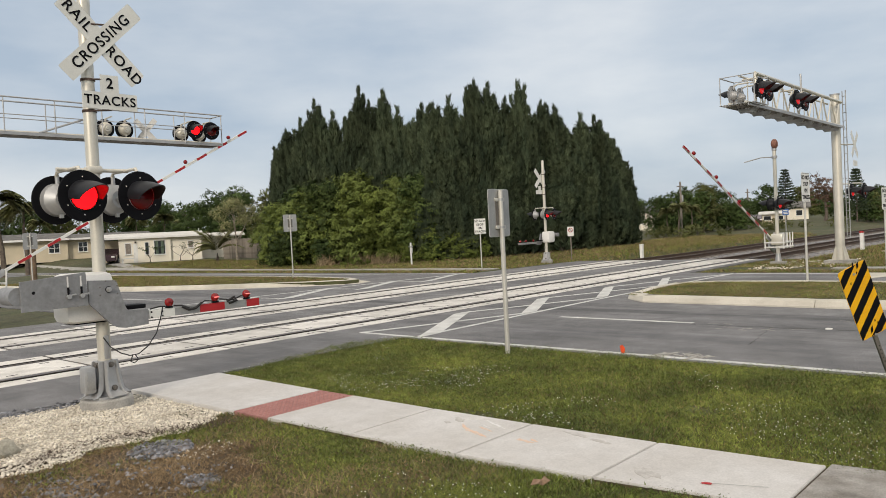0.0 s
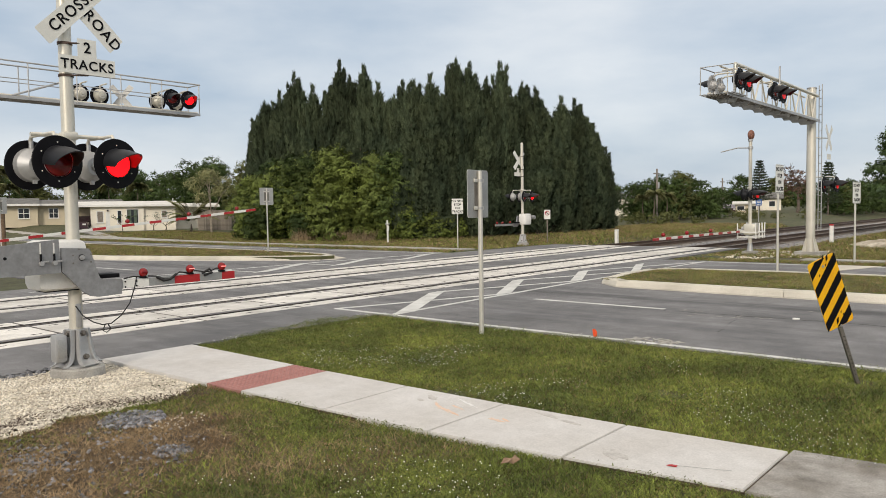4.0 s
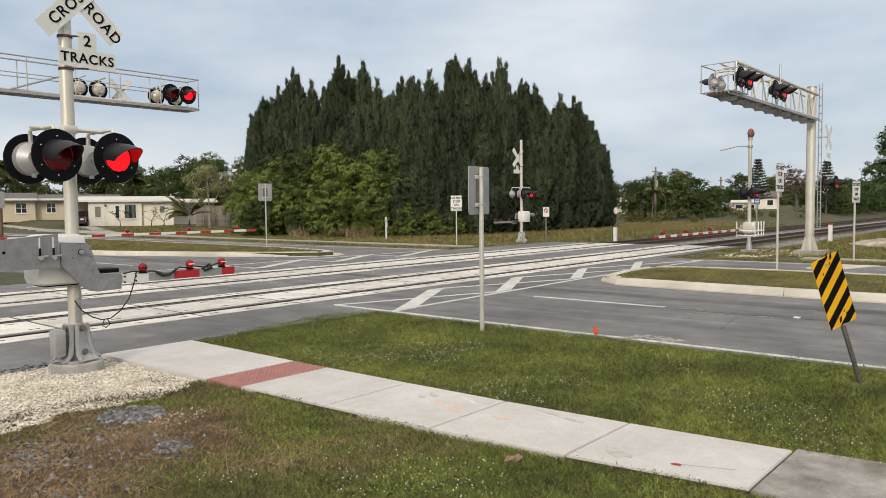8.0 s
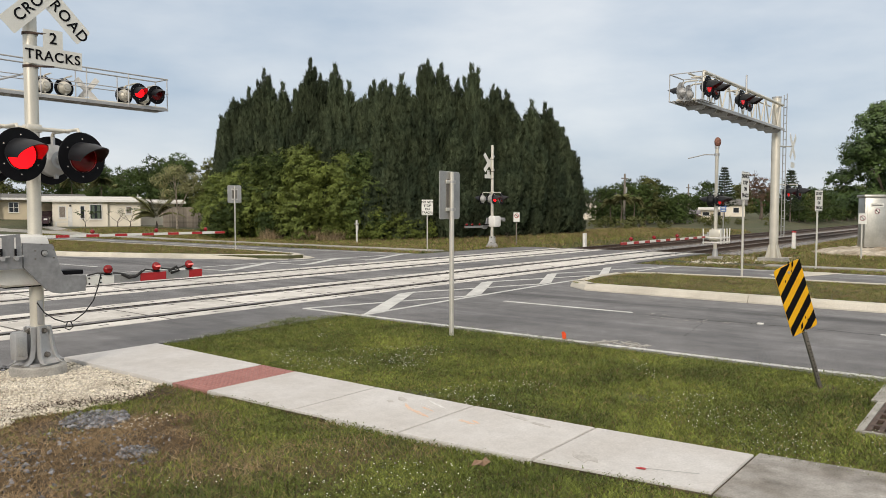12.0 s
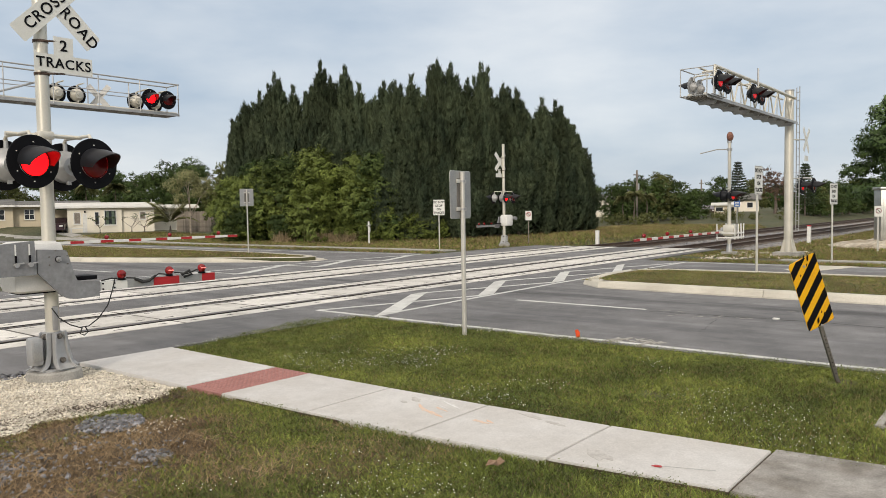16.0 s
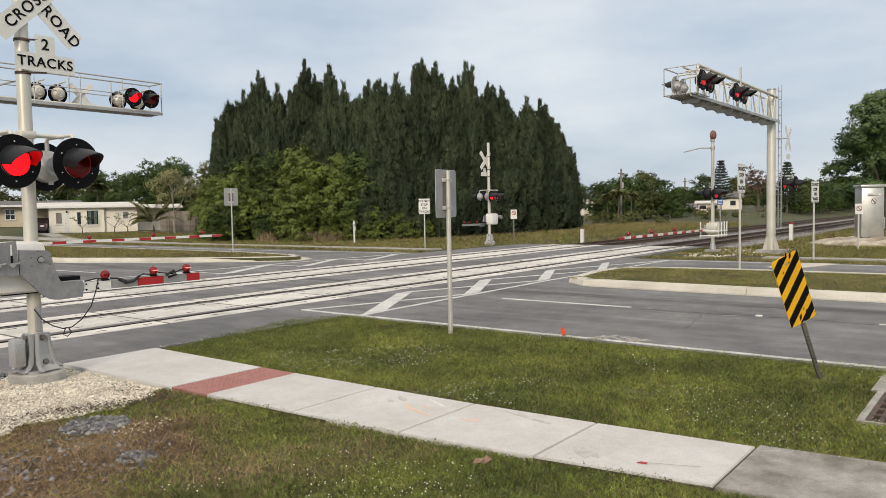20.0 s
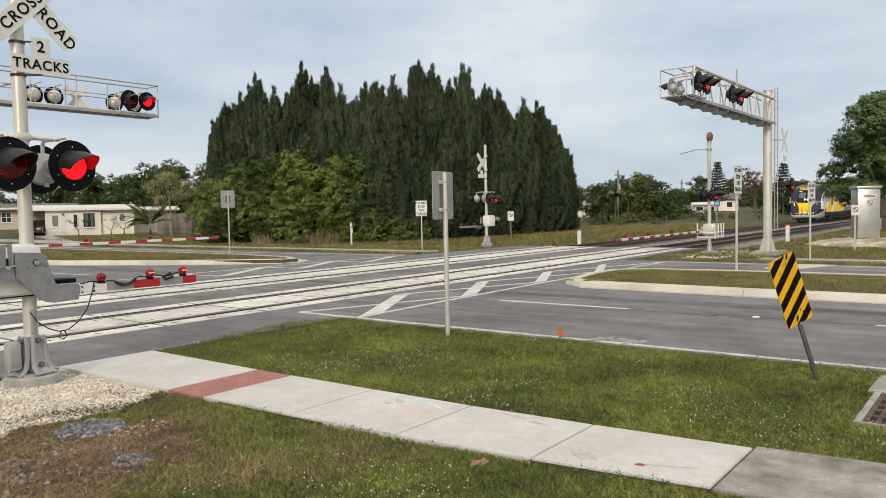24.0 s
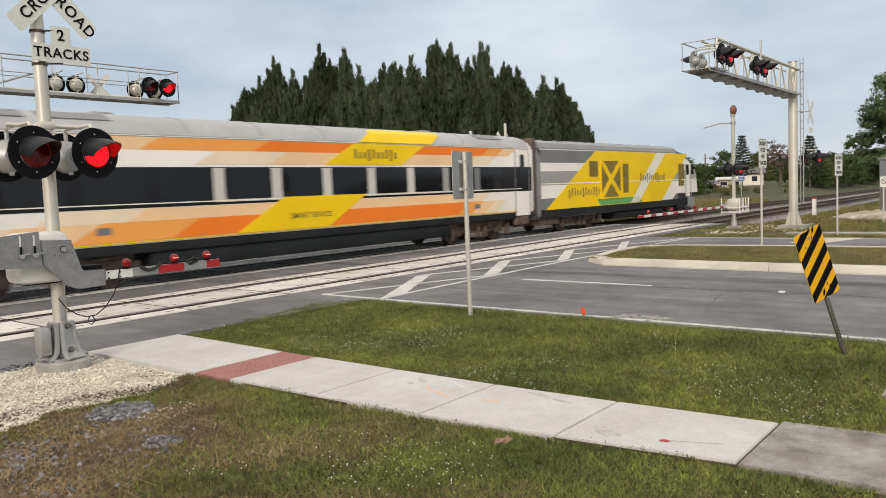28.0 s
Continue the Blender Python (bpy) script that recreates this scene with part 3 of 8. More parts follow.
def build_tracks():
    """Two standard-gauge tracks: concrete panels over the crossing, open ballasted track beyond."""
    for which, yc in (("near", 13.08), ("far", 17.5)):
        tr = thing("railway_track", "steel rails set in concrete crossing panels, ballasted beyond", "railway track", kind="structure")
        for s in (-1, 1):
            y = yc + s * 0.7525
            prof = ((-0.07, -0.16), (0.07, -0.16), (0.07, -0.145), (0.01, -0.12), (0.01, -0.04), (0.036, -0.03), (0.036, 0.004), (-0.036, 0.004), (-0.036, -0.03), (-0.01, -0.04), (-0.01, -0.12), (-0.07, -0.145))
            for x0, x1, dz in ((-30, 33.4, 0.0), (33.4, 420, 0.0)):
                bm = B()
                prism(bm, [(y + a, b + dz) for a, b in prof], "x", x0, x1)
                part("rail", bm, M_RAIL, tr, smooth=False)
                bm = box(B(), x0, x1, y - 0.032, y + 0.032, 0.0045 + dz, 0.0075 + dz)
                part("rail_head", bm, M_RAILTOP, tr, "polished running surface", smooth=False)
            for d in (-0.105, 0.105):
                bm = box(B(), -8, 33.4, y + d - 0.068, y + d + 0.068, -0.06, -0.012 if d * s < 0 else 0.0035)
                part("flangeway", bm, M_RUBBER, tr, smooth=False)
        # panels: outer, middle and outer strip
        L = 2.18
        for k in range(19):
            x0 = -7.96 + k * L
            for y0, y1 in ((yc - 1.36, yc - 0.927), (yc - 0.578, yc + 0.578), (yc + 0.927, yc + 1.36)):
                j = random.uniform(-0.004, 0.004)
                bm = box(B(), x0 + 0.032, x0 + L - 0.032, y0, y1, -0.12, 0.0075 + j * 0.6)
                ob = part("panel", bm, M_PANEL, tr, smooth=False)
                for px in (0.3, L * 0.5, L - 0.3):
                    for py in ((y0 + y1) / 2,) if y1 - y0 < 0.6 else (y0 + 0.16, y1 - 0.16):
                        lug = part("lifting_pocket", POCKET, M_RUBBER, ob)
                        lug.location = (x0 + px + random.uniform(-0.05, 0.05), py, 0.0078 + j * 0.6)
                part("joint_strip", box(B(), x0 - 0.0315, x0 + 0.0315, y0 + 0.004, y1 - 0.004, -0.05, 0.0049), M_JOINT, ob, smooth=False)
        # open track
        n = 150
        for k in range(n):
            x = 33.9 + k * 0.56
            bm = box(B(), x - 0.12, x + 0.12, yc - 1.3, yc + 1.3, -0.3, -0.165)
            part("tie", bm, M_TIE, tr, smooth=False)
    prof = ((-3.2, -0.4), (-1.6, -0.19), (6.0, -0.19), (7.6, -0.4))
    bm = prism(B(), [(13.08 + a, b + 0.0) for a, b in prof], "x", 33.6, 420)
    single("ballast_bed", bm, M_BALLAST, "grey crushed-stone ballast under the open tracks", "ballast", kind="structure", smooth=False)


build_tracks()


def stones(name, n, where, size, material, label, flat=0.7):
    """Loose stones: where(k) gives x, y and a ground height."""
    rng = np.random.default_rng(7 + n)
    base = np.array([(1, 0, 0), (0, 1, 0), (-1, 0, 0), (0, -1, 0), (0, 0, 1), (0, 0, -1)], float)
    tri = np.array([(0, 1, 4), (1, 2, 4), (2, 3, 4), (3, 0, 4), (1, 0, 5), (2, 1, 5), (3, 2, 5), (0, 3, 5)])
    P = np.array([where(rng) for _ in range(n)])
    V = base[None] * rng.uniform(0.6, 1.25, (n, 6, 1)) * np.array([1, 1, flat])
    V += rng.normal(0, 0.16, V.shape)
    a = rng.uniform(0, 6.28, n)
    c, s = np.cos(a), np.sin(a)
    X = V[:, :, 0] * c[:, None] - V[:, :, 1] * s[:, None]
    Y = V[:, :, 0] * s[:, None] + V[:, :, 1] * c[:, None]
    V = np.stack([X, Y, V[:, :, 2]], 2) * (size * rng.uniform(0.55, 1.35, (n, 1, 1)))
    V += P[:, None, :]
    me = bpy.data.meshes.new(name)
    me.from_pydata(V.reshape(-1, 3).tolist(), [], (tri[None] + 6 * np.arange(n)[:, None, None]).reshape(-1, 3).tolist())
    return single(name, me, material, label, "gravel", kind="stuff", smooth=False)


# ---- the near pavement ----
def pavement_line(y):
    """The two edges of the near pavement, which bends gently toward the road."""
    return np.interp(y, (1.6, 2.9, 4.15, 5.4, 7.2, 9.66), (4.97, 4.8, 4.68, 4.61, 4.55, 4.49)), np.interp(y, (1.6, 2.9, 4.15, 5.4, 7.2, 9.66), (5.96, 5.86, 5.8, 5.775, 5.76, 5.79))


def build_pavement():
    pav = thing("pavement", "pale concrete pavement slabs with a red tactile strip", "pavement", kind="structure")

    edge = pavement_line

    pairs = ((9.66, 7.31), (6.69, 5.415), (5.4, 4.155), (4.14, 2.905), (2.89, 1.612))
    for a, b in pairs:
        (l0, r0), (l1, r1) = edge(a), edge(b)
        bm = prism(B(), [(l0, a), (l1, b), (r1, b), (r0, a)], "z", -0.1, 0.022)
        bmesh.ops.bevel(bm, geom=[e for e in bm.edges if all(v.co.z > 0 for v in e.verts)], offset=0.006, segments=2, affect="EDGES")
        part("slab", bm, M_CONC, pav, smooth=False)
    # dark earth in the joints
    bm = prism(B(), [(4.5, 9.6), (4.6, 5.4), (4.8, 2.9), (4.95, 1.604), (5.94, 1.604), (5.84, 2.9), (5.765, 5.4), (5.78, 9.6)], "z", -0.1, 0.004)
    part("joint_bed", bm, M_SOIL, pav, smooth=False)
    (l0, r0), (l1, r1) = edge(7.3), edge(6.7)
    bm = prism(B(), [(l0, 7.3), (l1, 6.7), (r1, 6.7), (r0, 7.3)], "z", -0.1, 0.019)
    tact = part("tactile_strip", bm, M_TACTILE, pav, "worn red tactile strip with raised domes", smooth=False)
    dome = B()
    bmesh.ops.create_cone(dome, cap_ends=True, segments=8, radius1=0.018, radius2=0.012, depth=0.009)
    dome = finish(dome, "dome", False)
    dome.materials.append(M_TACTILE)
    for i in range(21):
        for j in range(9):
            ob = part("dome", dome, M_TACTILE, tact)
            y = 7.26 - j * 0.064
            ob.location = (edge(y)[0] + 0.045 + i * 0.0558, y, 0.022)
    bm = prism(B(), [(4.97, 1.6), (5.6, -7), (7.0, -7), (6.05, 1.6)], "z", -0.1, 0.012)
    bmesh.ops.bevel(bm, geom=[e for e in bm.edges if all(v.co.z > 0 for v in e.verts)], offset=0.006, segments=2, affect="EDGES")
    part("old_slab", bm, M_SLAB_OLD, pav, "older grey weathered slab", smooth=False)


build_pavement()


# ---- trees and shrubs ----
def unit(v):
    return v / (np.linalg.norm(v, axis=-1, keepdims=True) + 1e-9)


def casuarina_mesh(seed, h, r):
    """Upright plumes of fine needle tufts round a straight stem, drawn in to a narrow spire."""
    rng = np.random.default_rng(seed)
    plumes = []
    for k in range(64):
        u = rng.uniform(0.0, 0.9) ** 0.85
        a = rng.uniform(0, 2 * math.pi)
        reach = r * (1 - u ** 1.6) ** 0.95 * rng.uniform(0.45, 0.95)
        tall = rng.uniform(1.9, 3.6) * (1.0 - 0.45 * u)
        plumes.append((reach * math.cos(a), reach * math.sin(a), u * h * 0.86, tall, rng.uniform(0.26, 0.42) * (1.05 - 0.4 * u), a, rng.uniform(0.02, 0.14)))
    plumes.append((0.0, 0.0, h * 0.82, h * 0.2, 0.17, 0.0, 0.02))
    plumes.append((0.1, 0.05, h * 0.73, h * 0.19, 0.26, 0.0, 0.05))
    out = []
    K = 11
    for px, py, pz, tall, wide, a, tip in plumes:
        n = int(56 * tall * wide * 1.55) + 14
        s = rng.uniform(0.0, 1.0, n)
        q = wide * 1.75 * s ** 0.5 * (1.02 - s) ** 0.62 * rng.uniform(0.72, 1.05, n)
        f = rng.uniform(0, 2 * math.pi, n)
        ox, oy = math.cos(a) * tip, math.sin(a) * tip
        c = np.stack([px + ox * s * tall + q * np.cos(f), py + oy * s * tall + q * np.sin(f), pz + s * tall * 0.9], 1)
        axis = np.stack([np.cos(f) * 0.4, np.sin(f) * 0.4, 0.75 + 0.35 * s], 1)
        c, axis = np.repeat(c, K, 0), np.repeat(axis, K, 0)
        m = n * K
        d = unit(axis * np.array([1, 1, 1.5]) + rng.normal(0, 0.3, (m, 3)))
        out_dir = np.repeat(np.stack([np.cos(f), np.sin(f), 0.25 + 0.5 * s], 1), K, 0)
        w = unit(np.cross(d, out_dir + rng.normal(0, 0.2, (m, 3)))) * rng.uniform(0.015, 0.032, (m, 1))
        ln = rng.uniform(0.12, 0.34, (m, 1))
        p = c + rng.normal(0, 0.035, (m, 3))
        out.append(np.stack([p - w, p + w, p + d * ln], 1))
    # sparse inner needles along the stem close the gaps
    n = 2600
    zz = rng.uniform(0.02, 0.9, n)
    g = rng.uniform(0, 2 * math.pi, n)
    q = r * 0.5 * (1 - zz ** 1.7) * rng.uniform(0.1, 1.0, n)
    p = np.stack([q * np.cos(g), q * np.sin(g), zz * h], 1)
    d = unit(np.stack([np.cos(g) * 0.5, np.sin(g) * 0.5, np.full(n, 0.8)], 1) + rng.normal(0, 0.3, (n, 3)))
    w = unit(np.cross(d, rng.normal(0, 1, (n, 3)))) * 0.06
    out.append(np.stack([p - w, p + w, p + d * rng.uniform(0.4, 0.7, (n, 1))], 1))
    return soup("crown", np.concatenate(out))


def leaf_mesh(seed, blobs, n, size, name="crown", slim=0.5, bunch=16, spread=2.6):
    """Small leaves in bunches over several uneven masses: blobs of (x, y, z, rx, ry, rz)."""
    rng = np.random.default_rng(seed)
    b = np.array(blobs, float)
    area = (b[:, 3] * b[:, 4] * b[:, 5]) ** (2 / 3)
    m = max(1, n // bunch)
    pick = rng.choice(len(b), m, p=area / area.sum())
    d = unit(rng.normal(0, 1, (m, 3)) + np.array([0, 0, 0.25]))
    lump = 1 + 0.16 * np.sin(d[:, 0] * 7 + pick * 1.7) * np.sin(d[:, 1] * 6 + pick) + 0.12 * np.sin(d[:, 2] * 9 + pick * 2.3)
    c = b[pick, :3] + d * b[pick, 3:] * (rng.uniform(0.7, 1.06, m) ** 0.7 * lump)[:, None]
    c, d = np.repeat(c, bunch, 0), np.repeat(d, bunch, 0)
    n = len(c)
    o = unit(rng.normal(0, 1, (n, 3))) * rng.random((n, 1)) ** 0.5 * size * spread * np.array([1, 1, 0.7])
    p = c + o
    nrm = unit(d * 1.0 + unit(o) * 0.5 + np.array([0, 0, 0.3]) + rng.normal(0, 0.28, (n, 3)))
    t = unit(np.cross(nrm, rng.normal(0, 1, (n, 3))))
    s = np.cross(nrm, t)
    L = size * rng.uniform(0.55, 1.25, (n, 1))
    q = np.stack([p - t * L, p + s * L * slim, p + t * L, p - s * L * slim], 1)
    q = q[q[:, :, 2].min(1) > 0.02]
    return soup(name, q)


def trunk_mesh(h, r, seed=1, limbs=(), lean=0.0):
    rng = random.Random(seed)
    bm = B()
    pts = [Vector((lean * (k / 5) ** 1.3 + rng.uniform(-1, 1) * r * 0.4, rng.uniform(-1, 1) * r * 0.4, h * k / 5)) for k in range(6)]
    pts[0].z = -0.15
    for k in range(5):
        rod(bm, pts[k], pts[k + 1], r * (1 - 0.15 * k), r * (1 - 0.15 * (k + 1)), 9)
    for u, dx, dy, dz in limbs:
        s = pts[min(4, int(u * 5))].lerp(pts[min(5, int(u * 5) + 1)], 0.4)
        e = s + Vector((dx, dy, dz))
        m = s.lerp(e, 0.5) + Vector((0, 0, -0.08 * dz))
        rod(bm, s, m, r * 0.42, r * 0.3, 7)
        rod(bm, m, e, r * 0.3, r * 0.1, 7)
        for _ in range(3):
            rod(bm, m.lerp(e, rng.uniform(0.2, 0.9)), e + Vector((rng.uniform(-1, 1), rng.uniform(-1, 1), rng.uniform(0.1, 0.9))) * (e - s).length * 0.35, r * 0.13, r * 0.04, 5)
    return finish(bm, "trunk")


def tree(name, label, category, x, y, trunk, crown, leaf, bark=None, z=None, scale=1.0, rz=0.0, group=""):
    ob = thing(name, label, category, pose(x, y, height(x, y) if z is None else z, 0, 0, rz), group)
    ob.scale = (scale, scale, scale) if isinstance(scale, float) else scale
    part("trunk", trunk, bark or M_BARK, ob)
    part("crown", crown, leaf, ob)
    return ob


def build_casuarinas():
    """A tight stand of tall feathery pines; the front row by its place and height, the rest filled in behind."""
    kinds = [(trunk_mesh(9.5, 0.16, s), casuarina_mesh(40 + s, 10.0, 1.3 + 0.08 * s)) for s in range(5)]
    front = [(35.2, 48.4, 8.1), (34.2, 45.9, 10.8), (34.6, 43.6, 12.5), (35.6, 41.9, 11.8), (35.3, 39.6, 13.0), (35.9, 37.6, 12.2), (36.6, 36.2, 11.0),
             (36.7, 34.6, 11.1), (36.6, 33.0, 10.9), (36.6, 31.6, 11.1), (37.1, 30.2, 11.7), (38.1, 29.3, 11.9), (39.6, 28.8, 11.7), (41.1, 28.3, 10.3), (42.9, 28.0, 10.0),
             (44.9, 27.8, 9.6), (46.8, 27.6, 9.5), (48.6, 27.6, 8.8), (50.2, 27.7, 8.2), (51.6, 28.1, 7.3)]
    rng = random.Random(5)
    # thicken the row: a tree every metre or so, tall ones and shorter ones in turn
    row = []
    for (xa, ya, ha), (xb, yb, hb) in zip(front, front[1:]):
        n = max(1, round(math.hypot(xb - xa, yb - ya) / 1.05))
        for k in range(n):
            u = k / n
            row.append((xa + (xb - xa) * u + rng.uniform(-0.35, 0.35), ya + (yb - ya) * u + rng.uniform(-0.35, 0.35), (ha + (hb - ha) * u) * (rng.uniform(0.98, 1.05) if k == 0 else rng.uniform(0.91, 1.0))))
    row.append(front[-1])
    spots = list(row)
    for x, y, h in row:
        d = math.hypot(x, y)
        for k in (1, 2):
            spots.append((x + x / d * 2.1 * k + rng.uniform(-0.9, 0.9), y + y / d * 2.1 * k + rng.uniform(-0.9, 0.9), h * rng.uniform(0.8, 0.99)))
        if rng.random() < 0.5:
            spots.append((x - x / d * 0.8 + rng.uniform(-1.0, 1.0), y - y / d * 0.8 + rng.uniform(-0.8, 0.8), h * rng.uniform(0.5, 0.75)))
    for i, (x, y, h) in enumerate(spots):
        t, c = kinds[i % 5]
        tree("pine_tree", "dark green feathery casuarina pine in a dense stand", "tree", x, y, t, c, M_CASUARINA, scale=(0.95 + 0.1 * rng.random(), 0.95 + 0.1 * rng.random(), h / 10.55), rz=rng.uniform(0, 360), group="pine stand")


build_casuarinas()


def build_shrubs():
    rng = random.Random(11)
    kinds = []
    for s in range(4):
        blobs = []
        for _ in range(58):
            a, u, q = rng.uniform(0, 6.28), rng.random(), rng.uniform(0.36, 0.62)
            reach = 1.62 * (1 - u ** 3) ** 0.5 * (0.75 + 0.25 * math.sin(3 * a + s))
            blobs.append((reach * math.cos(a), reach * math.sin(a), 0.25 + u * (3.05 + 0.35 * math.sin(2 * a + s)), q, q, q * 0.85))
        kinds.append((trunk_mesh(1.6, 0.09, s, ((0.3, 0.9, 0.3, 1.2), (0.4, -0.8, 0.5, 1.3))), leaf_mesh(s, blobs, 22000, 0.062)))
    spots = [(32.6, 45.4, 1.2), (32.2, 43.9, 1.3), (32.5, 42.2, 1.34), (33.2, 40.2, 1.55), (33.6, 38.3, 1.63), (34.2, 36.6, 1.44), (34.6, 34.9, 1.45),
             (35.0, 33.4, 1.5), (35.2, 32.2, 0.8), (35.6, 31.0, 0.6), (36.4, 30.0, 0.5), (33.6, 44.2, 1.5), (34.4, 41.0, 1.55), (35.4, 37.6, 1.5), (35.9, 34.2, 1.5), (31.6, 42.3, 1.0)]
    for i, (x, y, s) in enumerate(spots):
        t, c = kinds[i % 4]
        pale = y > 42
        tree("shrub", "pale yellow-green leafy shrub at the end of the thicket" if pale else "rounded leafy green shrub before the pines", "shrub", x, y, t, c, M_SHRUB_PALE if pale else M_SHRUB, scale=(s, s, s * 0.98), rz=rng.uniform(0, 360), group="shrubs before the pines")


build_shrubs()


# ---- crossing signals ----
def lamp(parent, x, y, z, out, phase, r=0.292, bell=M_GALV, aim=8, lit_face=None, disc=None, late=False):
    """A flashing lamp: dark round backing, housing, hood and a lens disc with a lit and an unlit face. out: -1 faces -y, +1 faces +y."""
    bm = rod(B(), (0, 0.0, 0), (0, 0.018, 0), r, seg=40)
    bmesh.ops.bevel(bm, geom=[e for e in bm.edges if len(e.link_faces) == 2 and e.calc_face_angle(0) > 1], offset=0.004, segments=1, affect="EDGES")
    ob = part("lamp", bm, disc or M_BLACK, parent, "flashing red lamp on a round backing")
    ob.matrix_basis = pose(x, y, z, 0, 0, aim if out < 0 else 180 + aim)
    bm = B()
    k = 0.72 if disc else 1.0
    rod(bm, (0, 0.018, 0), (0, 0.09 * k, 0), 0.2 * k, 0.19 * k, 24)
    rod(bm, (0, 0.09 * k, 0), (0, 0.2 * k, 0), 0.19 * k, 0.11 * k, 24)
    rod(bm, (0, 0.2 * k, 0), (0, 0.225 * k, 0), 0.06, 0.05, 16)
    rod(bm, (0, 0.06, 0.17), (0, 0.06, 0.3), 0.025)
    box(bm, -0.02, 0.02, 0.09, 0.13, -0.22, -0.17)
    part("housing", bm, bell, ob, "pale metal lamp housing")
    # half-round hood of even depth, its lower corners rounded, its inside lightened to show the lens's glow
    bm = B()
    seg = 26
    prof = []
    for k in range(seg + 1):
        u = k / seg
        a = radians(-12 + 204 * u)
        deep = 0.16 + 0.25 * math.sin(math.pi * u) ** 1.3
        prof.append((math.cos(a), math.sin(a), deep))
    rows = []
    for q in (0.18, 0.17):
        rows.append([[bm.verts.new((c * q, 0.0, s * q)), bm.verts.new((c * q * 0.92, -0.5 * d, s * q * 0.94 - 0.04 * d)), bm.verts.new((c * q * 0.8, -d, s * q * 0.84 - 0.13 * d))] for c, s, d in prof])
    o, i = rows
    for k in range(seg):
        for j in (0, 1):
            bm.faces.new((o[k][j], o[k + 1][j], o[k + 1][j + 1], o[k][j + 1]))
            bm.faces.new((i[k][j], i[k][j + 1], i[k + 1][j + 1], i[k + 1][j])).material_index = 1
        bm.faces.new((o[k][2], o[k + 1][2], i[k + 1][2], i[k][2]))
    me = finish(bm, "hood")
    me.materials.append(M_HOOD)
    me.materials.append(M_HOOD_IN)
    part("hood", me, M_HOOD, ob, "black half-round hood")
    for k in range(6):
        a = radians(30 + 60 * k)
        part("screw", ball(B(), (0.215 * math.cos(a), -0.002, 0.215 * math.sin(a)), 0.008, seg=6), M_WHITE, ob)
    bm = B()
    n = 40
    bmesh.ops.create_cone(bm, cap_ends=False, segments=n, radius1=0.168, radius2=0.168, depth=0.012, matrix=Matrix.Translation((0, -0.008, 0)) @ Matrix.Rotation(radians(90), 4, "X"))
    part("bezel", bm, M_GALV, ob, "thin bright ring")
    bm = B()
    lit, dark = [], []
    for rr, yy in ((0.156, 0.003), (0.11, 0.016), (0.06, 0.024)):
        lit.append([bm.verts.new((rr * math.cos(2 * math.pi * k / n), -yy, rr * math.sin(2 * math.pi * k / n))) for k in range(n)])
        dark.append([bm.verts.new((rr * math.cos(2 * math.pi * k / n), yy, rr * math.sin(2 * math.pi * k / n))) for k in range(n)])
    for side, idx in ((lit, 0), (dark, 1)):
        for a, b in zip(side, side[1:]):
            for k in range(n):
                f = bm.faces.new((a[k], a[(k + 1) % n], b[(k + 1) % n], b[k]))
                f.material_index = idx
        f = bm.faces.new(side[-1])
        f.material_index = idx
    for k in range(n):
        bm.faces.new((lit[0][k], lit[0][(k + 1) % n], dark[0][(k + 1) % n], dark[0][k])).material_index = 1
    bmesh.ops.recalc_face_normals(bm, faces=bm.faces)
    me = finish(bm, "lens")
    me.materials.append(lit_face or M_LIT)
    me.materials.append(M_LENS)
    lens = part("lens", me, lit_face or M_LIT, ob, "red lens that flashes")
    FLASH.append((lens, phase, late))
    return ob


def crossbuck(parent, x, y, z, text=True, w=1.22, h=0.229):
    """Two crossed white blades in the x-z plane that face -y."""
    for k, ang in ((0, -45), (1, 45)):
        bm = prism(B(), rounded(w, h, 0.02), "y", 0.0, 0.004)
        blade = part("blade", bm, M_SIGN, parent, "white crossbuck blade with black letters" if text else "white crossbuck blade", smooth=False)
        blade.matrix_basis = pose(x, y - 0.012 * k, z, 0, -ang, 0)
        bm = prism(B(), rounded(w - 0.02, h - 0.02, 0.02), "y", 0.0042, 0.006)
        part("backing", bm, M_SIGN, blade, smooth=False)
        if text:
            for s, cx in ((("RAIL", -0.37), ("ROAD", 0.37)), (("CROSSING", 0.0),))[k]:
                inked("letters", words(s, 0.175, 0.0022, space=1.16), M_BLACK, blade, pose(cx, -0.004, 0, 0, 0, 0))
    return parent


